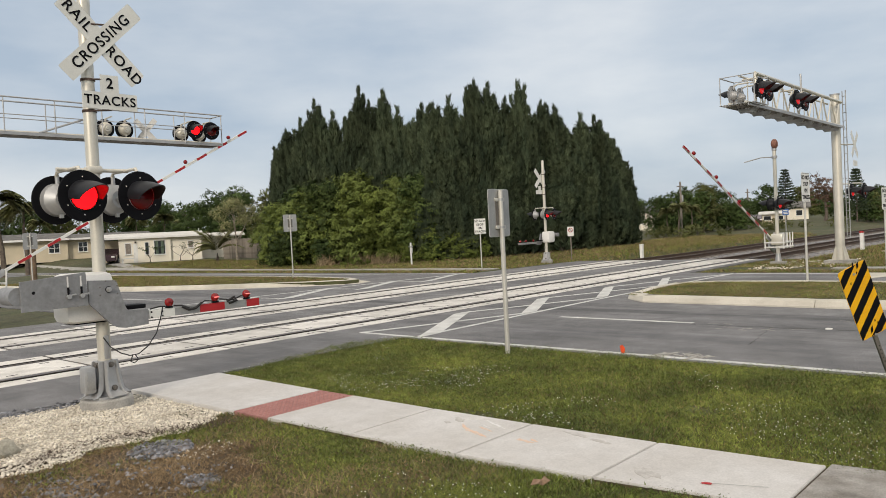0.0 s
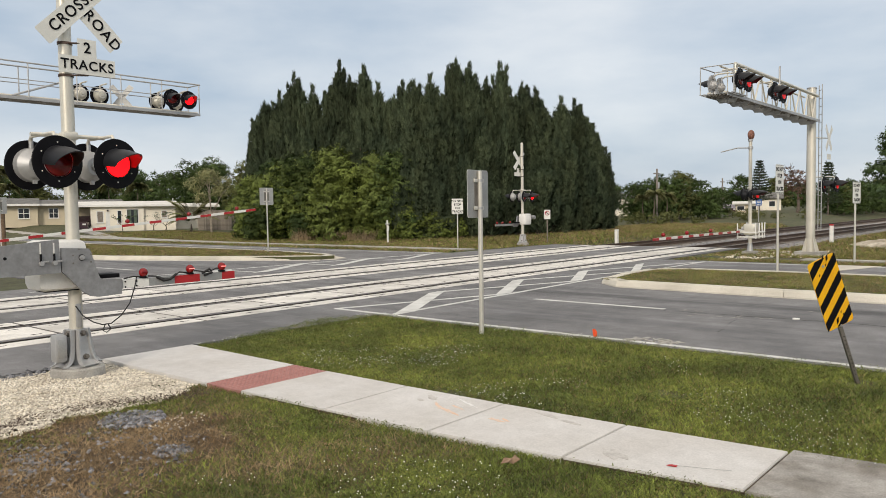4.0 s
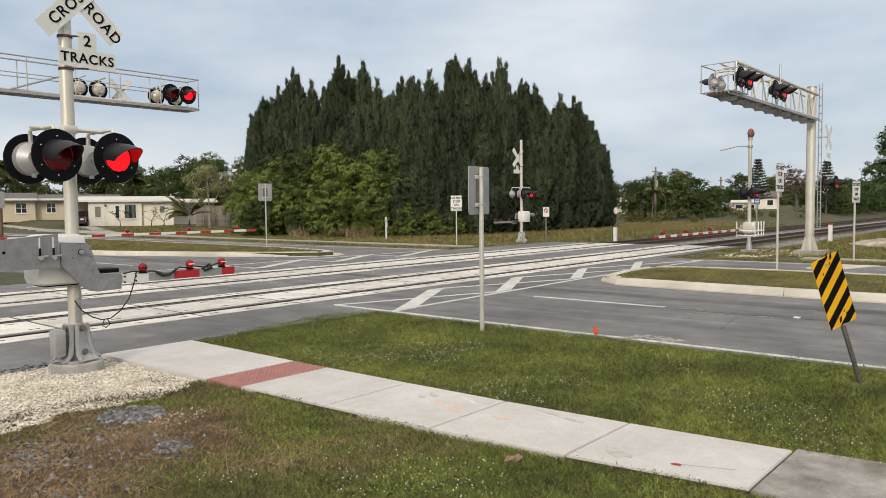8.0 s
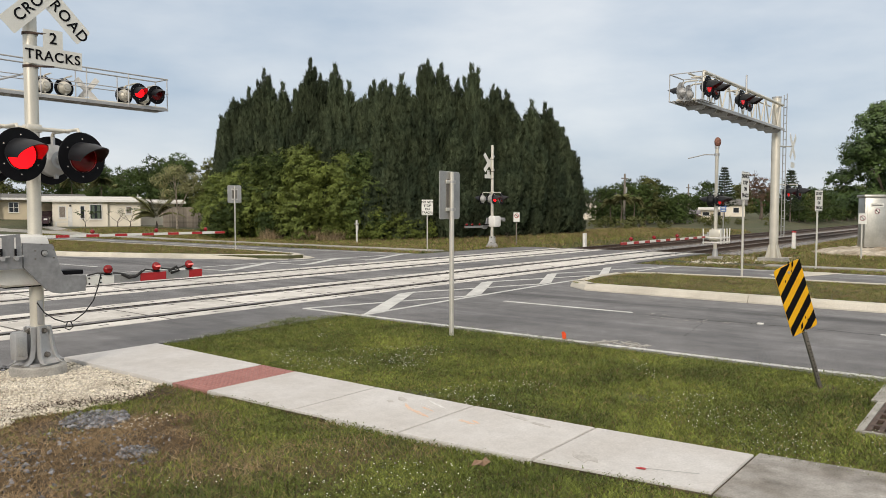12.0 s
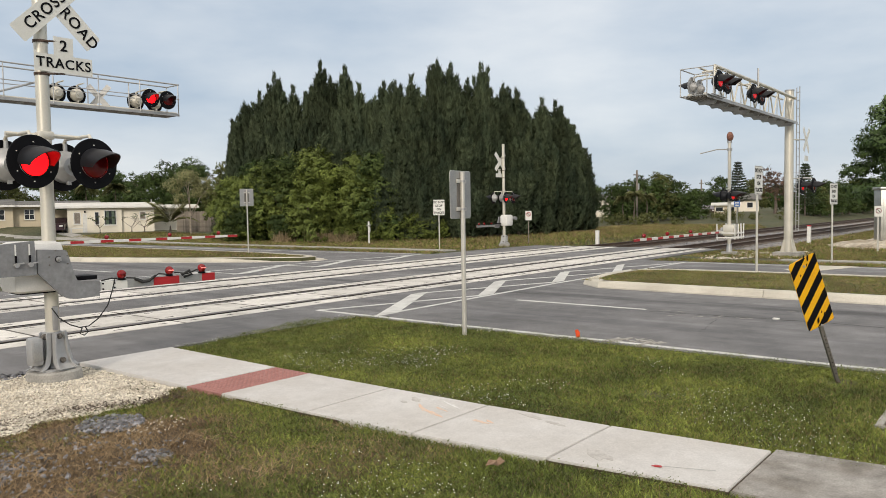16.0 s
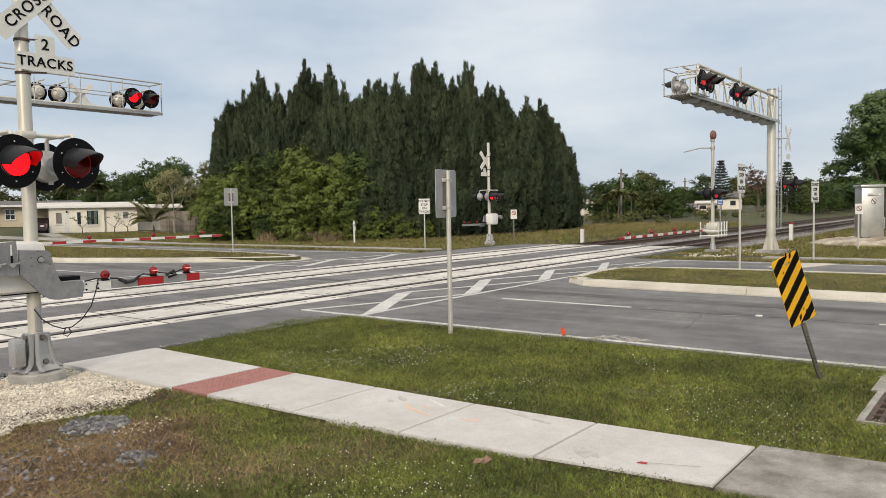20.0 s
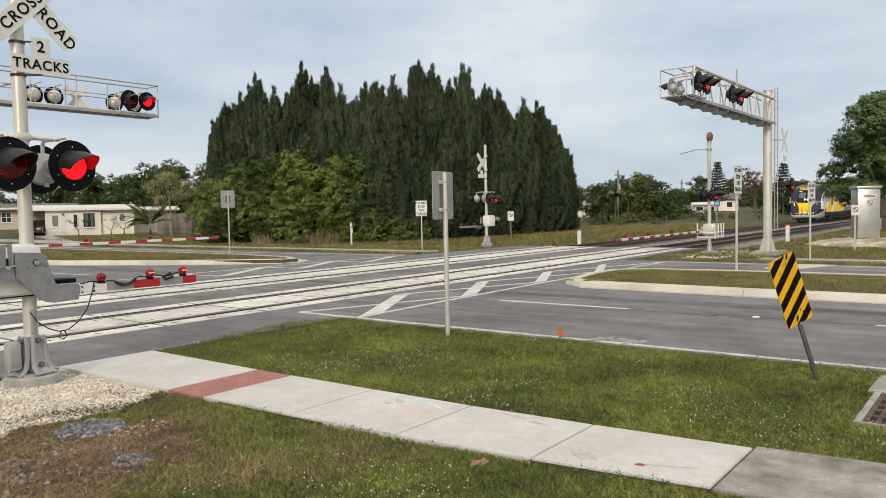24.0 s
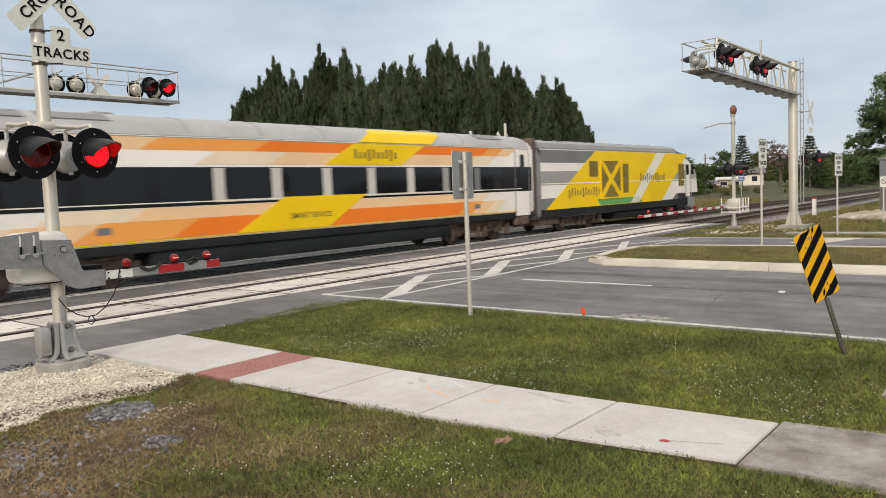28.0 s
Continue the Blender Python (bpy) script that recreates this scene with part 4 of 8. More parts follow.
def pedestrian_signal(m, label):
    """A mast with crossbuck, four flashing lamps and a short lowered gate over the pavement."""
    t = thing("crossing_signal", label, "crossing signal", m)
    part("base", rod(rod(B(), (0, 0, -0.1), (0, 0, 0.1), 0.3, 0.295, 36), (0, 0, 0.1), (0, 0, 0.12), 0.295, 0.28, 36), M_CONC_OLD, t, "round cast concrete footing")
    core = part("foot_casting", rod(prism(B(), rounded(0.4, 0.4, 0.12), "z", 0.12, 0.145), (0, 0, 0.14), (0, 0, 0.56), 0.1, 0.088, 20), M_GALV, t, "galvanised cast foot of four flared channels")
    for k in range(4):
        bm = B()
        rows = []
        for z, y, hw in ((0.145, -0.245, 0.125), (0.16, -0.2, 0.112), (0.21, -0.15, 0.1), (0.32, -0.125, 0.088), (0.555, -0.1, 0.066)):
            rows.append([bm.verts.new((xx, yy, z)) for xx, yy in ((-hw, y - 0.03), (-hw + 0.016, y - 0.03), (-hw + 0.022, y), (hw - 0.022, y), (hw - 0.016, y - 0.03), (hw, y - 0.03), (hw, y + 0.03), (-hw, y + 0.03))])
        for a, b in zip(rows, rows[1:]):
            for n in range(8):
                bm.faces.new((a[n], a[(n + 1) % 8], b[(n + 1) % 8], b[n]))
        bm.faces.new(rows[0][::-1])
        bm.faces.new(rows[-1])
        bmesh.ops.recalc_face_normals(bm, faces=bm.faces)
        ch = part("channel", bm, M_GALV, core)
        ch.matrix_basis = pose(0, 0, 0, 0, 0, 14 + 90 * k)
        for z, y in ((0.51, -0.107), (0.235, -0.15)):
            bolt = part("bolt", rod(rod(B(), (0, y - 0.012, z), (0, y + 0.01, z), 0.034, seg=14), (0, y - 0.035, z), (0, y - 0.012, z), 0.022, seg=6), M_CHANNEL, core)
            bolt.matrix_basis = pose(0, 0, 0, 0, 0, 14 + 90 * k)
    jb = part("junction_box", box(B(), -0.3, -0.16, -0.13, 0.03, 0.2, 0.52, 0.03), M_GALV, t, "small grey junction box")
    part("box_cover", box(B(), -0.275, -0.185, -0.145, -0.131, 0.25, 0.47, 0.006), M_SIGNBACK, jb)
    part("pole", rod(B(), (0, 0, 0.5), (0, 0, 5.25), 0.076, 0.072, 28), M_ALU, t, "tall cream aluminium pole")
    part("pole_cap", ball(B(), (0, 0, 5.25), 0.075, 1, 1, 0.4), M_ALU, t)
    bm = box(B(), -0.03, 0.03, -0.095, -0.06, 0.58, 0.86, 0.01)
    part("hinge_cover", bm, M_GALV, t)
    # gate machine
    bm = box(B(), -0.48, 0.1, -0.2, 0.26, 1.04, 1.62, 0.09)
    part("gate_machine", bm, M_WHITE, t, "cream gate machine housing")
    bm = box(B(), -0.37, 0.01, -0.1, 0.17, 1.025, 1.042, 0.0)
    part("gasket", bm, M_BLACK, t)
    bm = prism(B(), [(-0.99, 1.577), (-0.3, 1.635), (-0.285, 1.255), (-0.985, 1.25)], "y", -0.335, -0.305)
    plate = part("counterweight_arm", bm, M_PLATE, t, "weathered grey steel counterweight plate", smooth=False)
    for x in (-0.5, -0.357):
        part("slot", box(B(), x - 0.008, x + 0.008, -0.338, -0.3345, 1.37, 1.6), M_WHITE, plate, smooth=False)
        part("slot_bolt", rod(B(), (x, -0.345, 1.38), (x, -0.345, 1.48), 0.012, seg=8), M_BLACK, plate)
        part("slot_pin", rod(rod(B(), (x, -0.34, 1.375), (x, -0.375, 1.375), 0.026, seg=8), (x, -0.35, 1.385), (x + 0.08, -0.35, 1.395), 0.01, seg=6), M_GALV, plate)
    # No hole is cut: a black disc paints its shaded inside.
    part("plate_hole", rod(B(), (-0.86, -0.3375, 1.45), (-0.86, -0.334, 1.45), 0.018, seg=10), M_BLACK, plate)
    part("counterweight", rod(B(), (-1.0, -0.3, 1.42), (-1.0, 0.1, 1.42), 0.1, seg=24), M_PLATE, t, "round grey counterweight")
    bm = prism(B(), [(-0.27, 1.535), (0.03, 1.517), (0.055, 1.49), (0.085, 1.385), (0.135, 1.21), (0.155, 1.165), (0.19, 1.145), (0.416, 1.137), (0.41, 0.955), (0.13, 0.945), (0.05, 0.96), (-0.04, 1.015), (-0.195, 1.19), (-0.272, 1.27)], "y", -0.33, -0.285)
    br = part("arm_bracket", bm, M_PLATE, t, "weathered grey steel gate arm bracket", smooth=False)
    part("hub", rod(rod(B(), (-0.048, -0.35, 1.416), (-0.048, -0.325, 1.416), 0.03, seg=20), (-0.048, -0.375, 1.416), (-0.048, -0.345, 1.416), 0.017, seg=6), M_GALV, br)
    part("hub_ring", rod(B(), (-0.048, -0.334, 1.416), (-0.048, -0.3285, 1.416), 0.038, seg=20), M_BLACK, br)
    for dx, dz in ((-0.1, 0.03), (0.1, 0.035), (-0.1, -0.06), (0.1, -0.055), (-0.03, 0.1), (0.09, 0.09)):
        part("hub_bolt", rod(B(), (-0.048 + dx, -0.338, 1.416 + dz), (-0.048 + dx, -0.328, 1.416 + dz), 0.009, seg=6), M_CHANNEL, br)
    part("clamp_plate", box(B(), 0.18, 0.42, -0.27, -0.05, 1.15, 1.2, 0.01), M_BLACK, t)
    # the short striped arm
    arm = part("gate_arm", box(B(), 0.4, 1.995, -0.31, -0.285, 1.015, 1.118, 0.004), M_SIGNBACK, t, "short lowered aluminium gate arm", smooth=False)
    for x0, x1, mm in ((0.43, 0.764, M_SIGN), (1.11, 1.464, M_RED), (1.8, 1.994, M_RED)):
        part("reflective_stripe", box(B(), x0, x1, -0.3145, -0.3105, 1.017, 1.116), mm, arm, smooth=False)
    for x, z in ((0.46, 1.095), (0.46, 1.03), (0.6, 1.09), (0.6, 1.035)):
        part("screw", rod(B(), (x, -0.322, z), (x, -0.3145, z), 0.011, seg=8), M_BLACK, arm)
    for x, lit in ((0.7, False), (1.335, True), (1.805, True)):
        bm = ball(B(), (x, -0.3, 1.188), 0.056, 1, 0.85, 1, 16)
        bl = part("arm_light", bm, M_REDLAMP, arm, "small round red gate light")
        part("light_face", box(B(), x - 0.034, x + 0.034, -0.352, -0.34, 1.186, 1.198), M_GLOW if lit else M_LENS, bl)
        part("light_foot", box(B(), x - 0.04, x + 0.04, -0.33, -0.27, 1.118, 1.14, 0.006), M_BLACK, bl)
    for pts in (((0.45, -0.3, 1.13), (0.57, -0.31, 1.15), (0.68, -0.3, 1.14)), ((0.76, -0.3, 1.14), (0.87, -0.31, 1.13), (0.97, -0.32, 1.085), (1.08, -0.32, 1.095), (1.18, -0.31, 1.16), (1.3, -0.3, 1.14)), ((1.4, -0.3, 1.16), (1.52, -0.31, 1.14), (1.6, -0.31, 1.13), (1.72, -0.3, 1.17), (1.8, -0.3, 1.16))):
        part("cable", tube(B(), pts, 0.009, 6), M_CABLE, arm)
    for pts in (((0.86, -0.32, 1.12), (0.95, -0.33, 1.07), (1.04, -0.33, 1.08), (1.13, -0.32, 1.14)), ((1.5, -0.32, 1.12), (1.61, -0.32, 1.17), (1.65, -0.32, 1.12), (1.53, -0.32, 1.09))):
        part("cable_coil", tube(B(), pts, 0.017, 6), M_CABLE, arm)
    loop = [(0.606, -0.315, 1.144), (0.57, -0.315, 1.0), (0.51, -0.31, 0.83), (0.4, -0.3, 0.69), (0.29, -0.28, 0.61), (0.2, -0.24, 0.6), (0.11, -0.2, 0.64), (0.02, -0.14, 0.72), (-0.04, -0.09, 0.84)]
    part("hanging_cable", tube(B(), loop, 0.007, 6), M_CABLE, t, "slack black cable")
    part("hanging_cable", tube(B(), [(0.26, -0.26, 0.6), (0.29, -0.26, 0.54), (0.24, -0.26, 0.505), (0.2, -0.25, 0.53), (0.23, -0.25, 0.61)], 0.007, 6), M_CABLE, t)
    # lamps
    part("cross_arm", rod(B(), (-0.42, 0, 2.83), (0.42, 0, 2.83), 0.024, seg=14), M_ALU, t)
    part("cross_clamp", box(B(), -0.088, 0.088, -0.088, 0.088, 2.78, 2.88, 0.03), M_ALU, t)
    for x, ph in ((-0.295, 0), (0.375, 1)):
        for out in (-1, 1):
            part("lamp_bracket", tube(B(), [(x, 0, 2.83), (x, out * 0.3, 2.83), (x, out * 0.34, 2.78)], 0.02, 10), M_ALU, t)
            lamp(t, x, out * 0.4, 2.5, out, ph if out < 0 else 1 - ph)
    crossbuck(t, 0.14, -0.1, 4.36)
    sg = part("number_sign", prism(B(), [(-0.12, 3.555), (0.54, 3.555), (0.54, 3.755), (0.32, 3.755), (0.32, 3.965), (0.1, 3.965), (0.1, 3.755), (-0.12, 3.755)], "y", -0.105, -0.1), M_SIGN, t, "white stepped sign below the crossbuck", smooth=False)
    inked("letters", words("2", 0.175, 0.0025), M_BLACK, sg, pose(0.21, -0.109, 3.86))
    inked("letters", words("TRACKS", 0.155, 0.0022, space=1.12), M_BLACK, sg, pose(0.21, -0.109, 3.655))
    for z in (3.53, 3.9, 4.55):
        part("clamp", rod(B(), (0, 0, z - 0.015), (0, 0, z + 0.015), 0.083, seg=20), M_IRON, t)
        part("clamp_strap", tube(B(), [(-0.09, -0.03, z), (0.05, -0.1, z), (0.22, -0.09, z + 0.02)], 0.011, 6), M_IRON, t)
    return t


pedestrian_signal(pose(3.9, 9.02, 0, 0, 0, 0), "cream crossing mast with crossbuck, red lamps and lowered gate")
pedestrian_signal(pose(32.26, 21.96, 0, 0, 0, 180), "cream crossing mast at the pavement beyond the tracks")


def gantry(m, label, lamps, L, lattice):
    """A cantilever: a stout mast and a narrow walkway arm toward -x with pairs of flashing lamps; a lattice girder, or plain hand rails."""
    t = thing("signal_gantry", label, "signal gantry", m)
    part("footing", prism(B(), rounded(0.95, 0.95, 0.08), "z", -0.1, 0.12), M_CONC_OLD, t)
    part("mast", rod(B(), (0, 0, 0.1), (0, 0, 6.15), 0.165, 0.155, 28), M_ALU, t, "stout cream mast")
    part("mast_cap", rod(B(), (0, 0, 6.15), (0, 0, 6.19), 0.17, seg=28), M_GALV, t)
    for k in range(4):
        bm = prism(B(), [(0.15, 0.1), (0.34, 0.1), (0.32, 0.18), (0.19, 0.6), (0.15, 0.62)], "y", -0.015, 0.015)
        part("gusset", bm, M_ALU, t).matrix_basis = pose(0, 0, 0, 0, 0, 45 + 90 * k)
    zb, zt = 4.98, 5.85
    y0, y1 = -0.22, 0.22
    for y in (y0, y1):
        part("chord", rod(B(), (-0.1, y, zb), (-L, y, zb), 0.045, seg=10), M_ALU, t)
    if lattice:
        E = L - 0.8
        part("top_chord", rod(B(), (-0.1, y0, zt), (-E, y0, zt), 0.055, seg=12), M_ALU, t)
        part("top_chord", rod(B(), (-0.1, y1, zt), (-E, y1, zt), 0.03, seg=10), M_ALU, t)
        n = 8
        for k in range(n):
            xa, xb = -0.3 - (E - 0.4) * k / n, -0.3 - (E - 0.4) * (k + 1) / n
            xm = (xa + xb) / 2
            part("lattice_bar", rod(B(), (xa, y0, zt), (xm, y0, zb), 0.024, seg=7), M_ALU, t)
            part("lattice_bar", rod(B(), (xm, y0, zb), (xb, y0, zt), 0.024, seg=7), M_ALU, t)
            part("cross_tie", rod(B(), (xm, y0, zb), (xm, y1, zb), 0.02, seg=7), M_ALU, t)
            part("post", rod(B(), (xm, y1, zb), (xm, y1, zt), 0.016, seg=6), M_ALU, t)
        part("end_post", rod(B(), (-E, y0, zb), (-E, y0, zt), 0.03, seg=8), M_ALU, t)
        part("conduit", rod(B(), (-5.0, y0 - 0.1, zb + 0.3), (-5.0, y0 - 0.1, zt + 0.42), 0.03, seg=8), M_GALV, t)
    else:
        for y in (-0.34, 0.34):
            part("hand_rail", rod(B(), (-0.1, y, zt + 0.06), (-L - 0.04, y, zt + 0.06), 0.022, seg=8), M_GALV, t)
            part("knee_rail", rod(B(), (-0.1, y, zb + 0.46), (-L - 0.04, y, zb + 0.46), 0.014, seg=8), M_GALV, t)
            for k in range(8):
                x = -L + k * 1.32
                part("post", rod(B(), (x, y, zb - 0.05), (x, y, zt + 0.06), 0.017, seg=7), M_GALV, t)
        for xa, xb in ((-5.1, -3.6), (-2.2, -0.7)):
            part("brace", rod(B(), (xa, 0.3, zt - 0.3), (xb, 0.3, zb), 0.03, seg=7), M_GALV, t)
        part("end_rail", rod(B(), (-L - 0.02, -0.34, zt + 0.06), (-L - 0.02, 0.34, zt + 0.06), 0.02, seg=8), M_GALV, t)
        # crossed boards hung on the far side of the rail
        for a in (-50, 50):
            part("crossed_board", prism(B(), rounded(0.95, 0.17, 0.02), "y", 0.0, 0.006), M_SIGNBACK, t, "bare back of a crossed sign board", smooth=False).matrix_basis = pose(-7.05, -0.42 - 0.008 * (a > 0), zb + 0.36, 0, a, -38)
    for k in range(9):
        x = -0.6 - k * (L - 1.0) / 8.4
        part("walkway_bracket", prism(B(), [(-0.31, zb - 0.06), (0.31, zb - 0.06), (0.22, zb - (0.19 if lattice else 0.1)), (-0.22, zb - (0.19 if lattice else 0.1))], "x", x - 0.03, x + 0.03), M_SIGNBACK, t, smooth=False)
    for k in range(5):
        y = -0.2 + 0.1 * k
        part("walkway_bar", box(B(), -L - 0.02, -0.15, y - 0.02, y + 0.02, zb - 0.075, zb - 0.04), M_CHANNEL, t, smooth=False)
    for y in (-0.31, 0.31):
        part("walkway_edge", box(B(), -L - 0.04, -0.1, y - 0.015, y + 0.015, zb - 0.09, zb - 0.01), M_GALV, t, smooth=False)
    if lattice:
        # wider platform and rail cage at the end
        for k in range(9):
            y = -0.44 + 0.11 * k
            part("platform_plank", box(B(), -L - 0.06, -L + 1.1, y - 0.03, y + 0.03, zb - 0.03, zb - 0.012), M_GALV, t, smooth=False)
        for x in (-L, -L + 1.05):
            part("cage_frame", tube(B(), [(x, -0.46, zb - 0.03), (x, -0.46, zb + 0.74), (x, 0.46, zb + 0.74), (x, 0.46, zb - 0.03)], 0.018, 8), M_GALV, t)
        part("cage_rail", rod(B(), (-L, 0.46, zb + 0.74), (-L + 1.05, 0.46, zb + 0.74), 0.018, seg=8), M_GALV, t)
    # ladder up the mast
    for x, y in ((0.34, -0.17), (0.12, -0.33)):
        part("ladder_rail", rod(B(), (x, y, 0.9), (x, y, 6.3), 0.018, seg=6), M_GALV, t)
    for k in range(18):
        part("rung", rod(B(), (0.34, -0.17, 1.0 + k * 0.3), (0.12, -0.33, 1.0 + k * 0.3), 0.012, seg=6), M_GALV, t)
    # lamp pairs facing traffic, and those that face the other way
    for x, out, ph in lamps:
        z = zb + 0.37 if x < 0 else 2.6
        y = out * 0.5 if x < 0 else -0.35 if ph == 0 else -0.75
        part("lamp_arm", tube(B(), [(x if x < 0 else 0.2, 0.0 if x < 0 else y + 0.3, z + 0.3), (x, y - out * 0.15, z + 0.3), (x, y - out * 0.08, z + 0.26)], 0.024, 8), M_ALU, t)
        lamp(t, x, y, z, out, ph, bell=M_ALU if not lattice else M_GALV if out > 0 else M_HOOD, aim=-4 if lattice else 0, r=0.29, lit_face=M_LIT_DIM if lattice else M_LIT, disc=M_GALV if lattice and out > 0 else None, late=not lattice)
    crossbuck(t, 0.75, -0.42, 4.35, text=False)
    part("small_sign", box(B(), 0.45, 1.0, -0.44, -0.43, 3.55, 3.75), M_SIGN, t, smooth=False)
    part("sign_arm", tube(B(), [(0.1, -0.1, 4.35), (0.75, -0.4, 4.35)], 0.02, 6), M_ALU, t)
    return t


gantry(pose(30.24, 7.63, 0, 0, 0, 0), "cream cantilever signal gantry over the far lanes",
       ((-9.11, -1, 0), (-8.46, -1, 1), (-6.0, -1, 0), (-5.2, -1, 1), (-8.55, 1, 0), (-7.95, 1, 1), (0.55, -1, 0), (0.62, -1, 1)), 9.52, True)
gantry(pose(4.55, 22.55, 0.22, 0, 0, 180), "cream cantilever signal gantry beyond the tracks",
       ((-8.83, 1, 1), (-8.24, 1, 0), (-8.28, -1, 0), (-8.94, -1, 1), (-5.78, -1, 0), (-6.38, -1, 1)), 9.3, False)

GATES = []


def barrier(m, label, L, angles):
    """A gate mast with bell, lamps and a long striped arm toward -x that swings down."""
    t = thing("crossing_gate", label, "crossing gate", m)
    part("footing", prism(B(), rounded(0.5, 0.5, 0.05), "z", -0.1, 0.1), M_CONC_OLD, t)
    part("foot_casting", rod(B(), (0, 0, 0.1), (0, 0, 0.4), 0.12, 0.085, 16), M_GALV, t)
    part("mast", rod(B(), (0, 0, 0.3), (0, 0, 4.45), 0.07, 0.065, 18), M_ALU, t, "cream gate mast")
    bm = ball(B(), (0, -0.02, 4.6), 0.2, 1, 0.6, 0.95, 18)
    part("bell", bm, M_RUSTBELL, t, "rust-red crossing bell")
    part("bell_neck", rod(B(), (0, 0, 4.35), (0, 0, 4.5), 0.09, seg=14), M_GALV, t)
    part("bracket", tube(B(), [(0.05, 0, 4.1), (-0.1, 0.45, 4.12), (-0.3, 1.05, 3.98)], 0.022, 6), M_GALV, t)
    part("bracket_clamp", rod(B(), (0, 0, 4.05), (0, 0, 4.15), 0.1, seg=14), M_GALV, t)
    part("cross_arm", rod(B(), (-0.32, 0, 2.55), (0.32, 0, 2.55), 0.03, seg=8), M_ALU, t)
    for x, out, ph in ((-0.34, -1, 0), (0.34, -1, 1), (-0.34, 1, 1), (0.34, 1, 0)):
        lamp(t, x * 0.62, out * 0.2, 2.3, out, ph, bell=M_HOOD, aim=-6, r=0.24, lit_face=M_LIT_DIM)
    part("machine", box(B(), -0.2, 0.2, -0.24, 0.2, 0.72, 1.16, 0.05), M_ALU, t, "cream gate machine box")
    # guard basket of pale bars round the machine
    for z in (0.66, 0.84):
        part("guard_rail", tube(B(), [(-0.5, 0.34, z), (-0.5, -0.4, z), (0.5, -0.4, z), (0.5, 0.34, z)], 0.03, 6), M_WHITE, t)
    for x, y, dx in ((-0.5, 0.3, -0.04), (-0.5, -0.38, -0.06), (-0.2, -0.4, 0.05), (0.2, -0.4, -0.05), (0.5, -0.38, 0.06), (0.5, 0.3, 0.04)):
        part("guard_post", rod(B(), (x, y, 0.6), (x + dx, y, 1.2), 0.024, seg=6), M_WHITE, t)
    part("counter_plate", prism(B(), rounded(0.3, 0.42, 0.04, 0.0, 0.98), "x", 0.56, 0.59), M_SIGNBACK, t, "pale steel counterweight plate", smooth=False)
    # the arm, hinged at its pivot
    arm = part("gate_arm", box(B(), -L, -0.2, -0.02, 0.02, -0.04, 0.04, 0.004), M_SIGN, t, "long red and white striped gate arm", smooth=False)
    n = int(L / 0.9)
    for k in range(n):
        x = -L + k * 0.9
        part("red_stripe", box(B(), x, x + 0.4, -0.0245, 0.0245, -0.0385, 0.0385), M_RED, arm, smooth=False)
    for x in (-L + 0.75, -L + 2.6, -L + 4.7):
        bm = ball(B(), (x, 0, 0.12), 0.068, seg=12)
        rod(bm, (x, 0, 0.06), (x, 0, 0.1), 0.02, seg=6)
        part("arm_light", bm, M_REDLAMP, arm, "small red gate light")
    part("counterweight", box(B(), 0.3, 0.95, 0.22, 0.3, -0.16, 0.16, 0.02), M_GALV, arm, "grey counterweight plate")
    part("arm_fork", box(B(), -0.6, 0.5, 0.06, 0.1, -0.09, 0.09, 0.01), M_GALV, arm)
    arm.matrix_basis = pose(0, 0.15, 0.88, 0, angles[0][1], 0)
    GATES.append((arm, angles))
    return t


barrier(pose(30.0, 9.75, 0, 0, 0, 0), "crossing gate with bell, lowering its striped arm over the far lanes", 8.4,
        ((0, 22.8), (1.0, 15.8), (2.0, 8.6), (2.6, 3.6), (3.0, 0.9), (3.4, 0.0), (4.5, 0.0), (28, 0.0)))
barrier(pose(6.5, 22.4, 0.25, 0, 0, 180), "crossing gate lowering its striped arm beyond the tracks", 9.5,
        ((0, 28.6), (1.0, 23.0), (2.0, 17.3), (3.0, 11.4), (3.5, 8.4), (4.4, 3.0), (5.0, 0.6), (5.5, 0.0), (10, 0.0), (28, 0.0)))


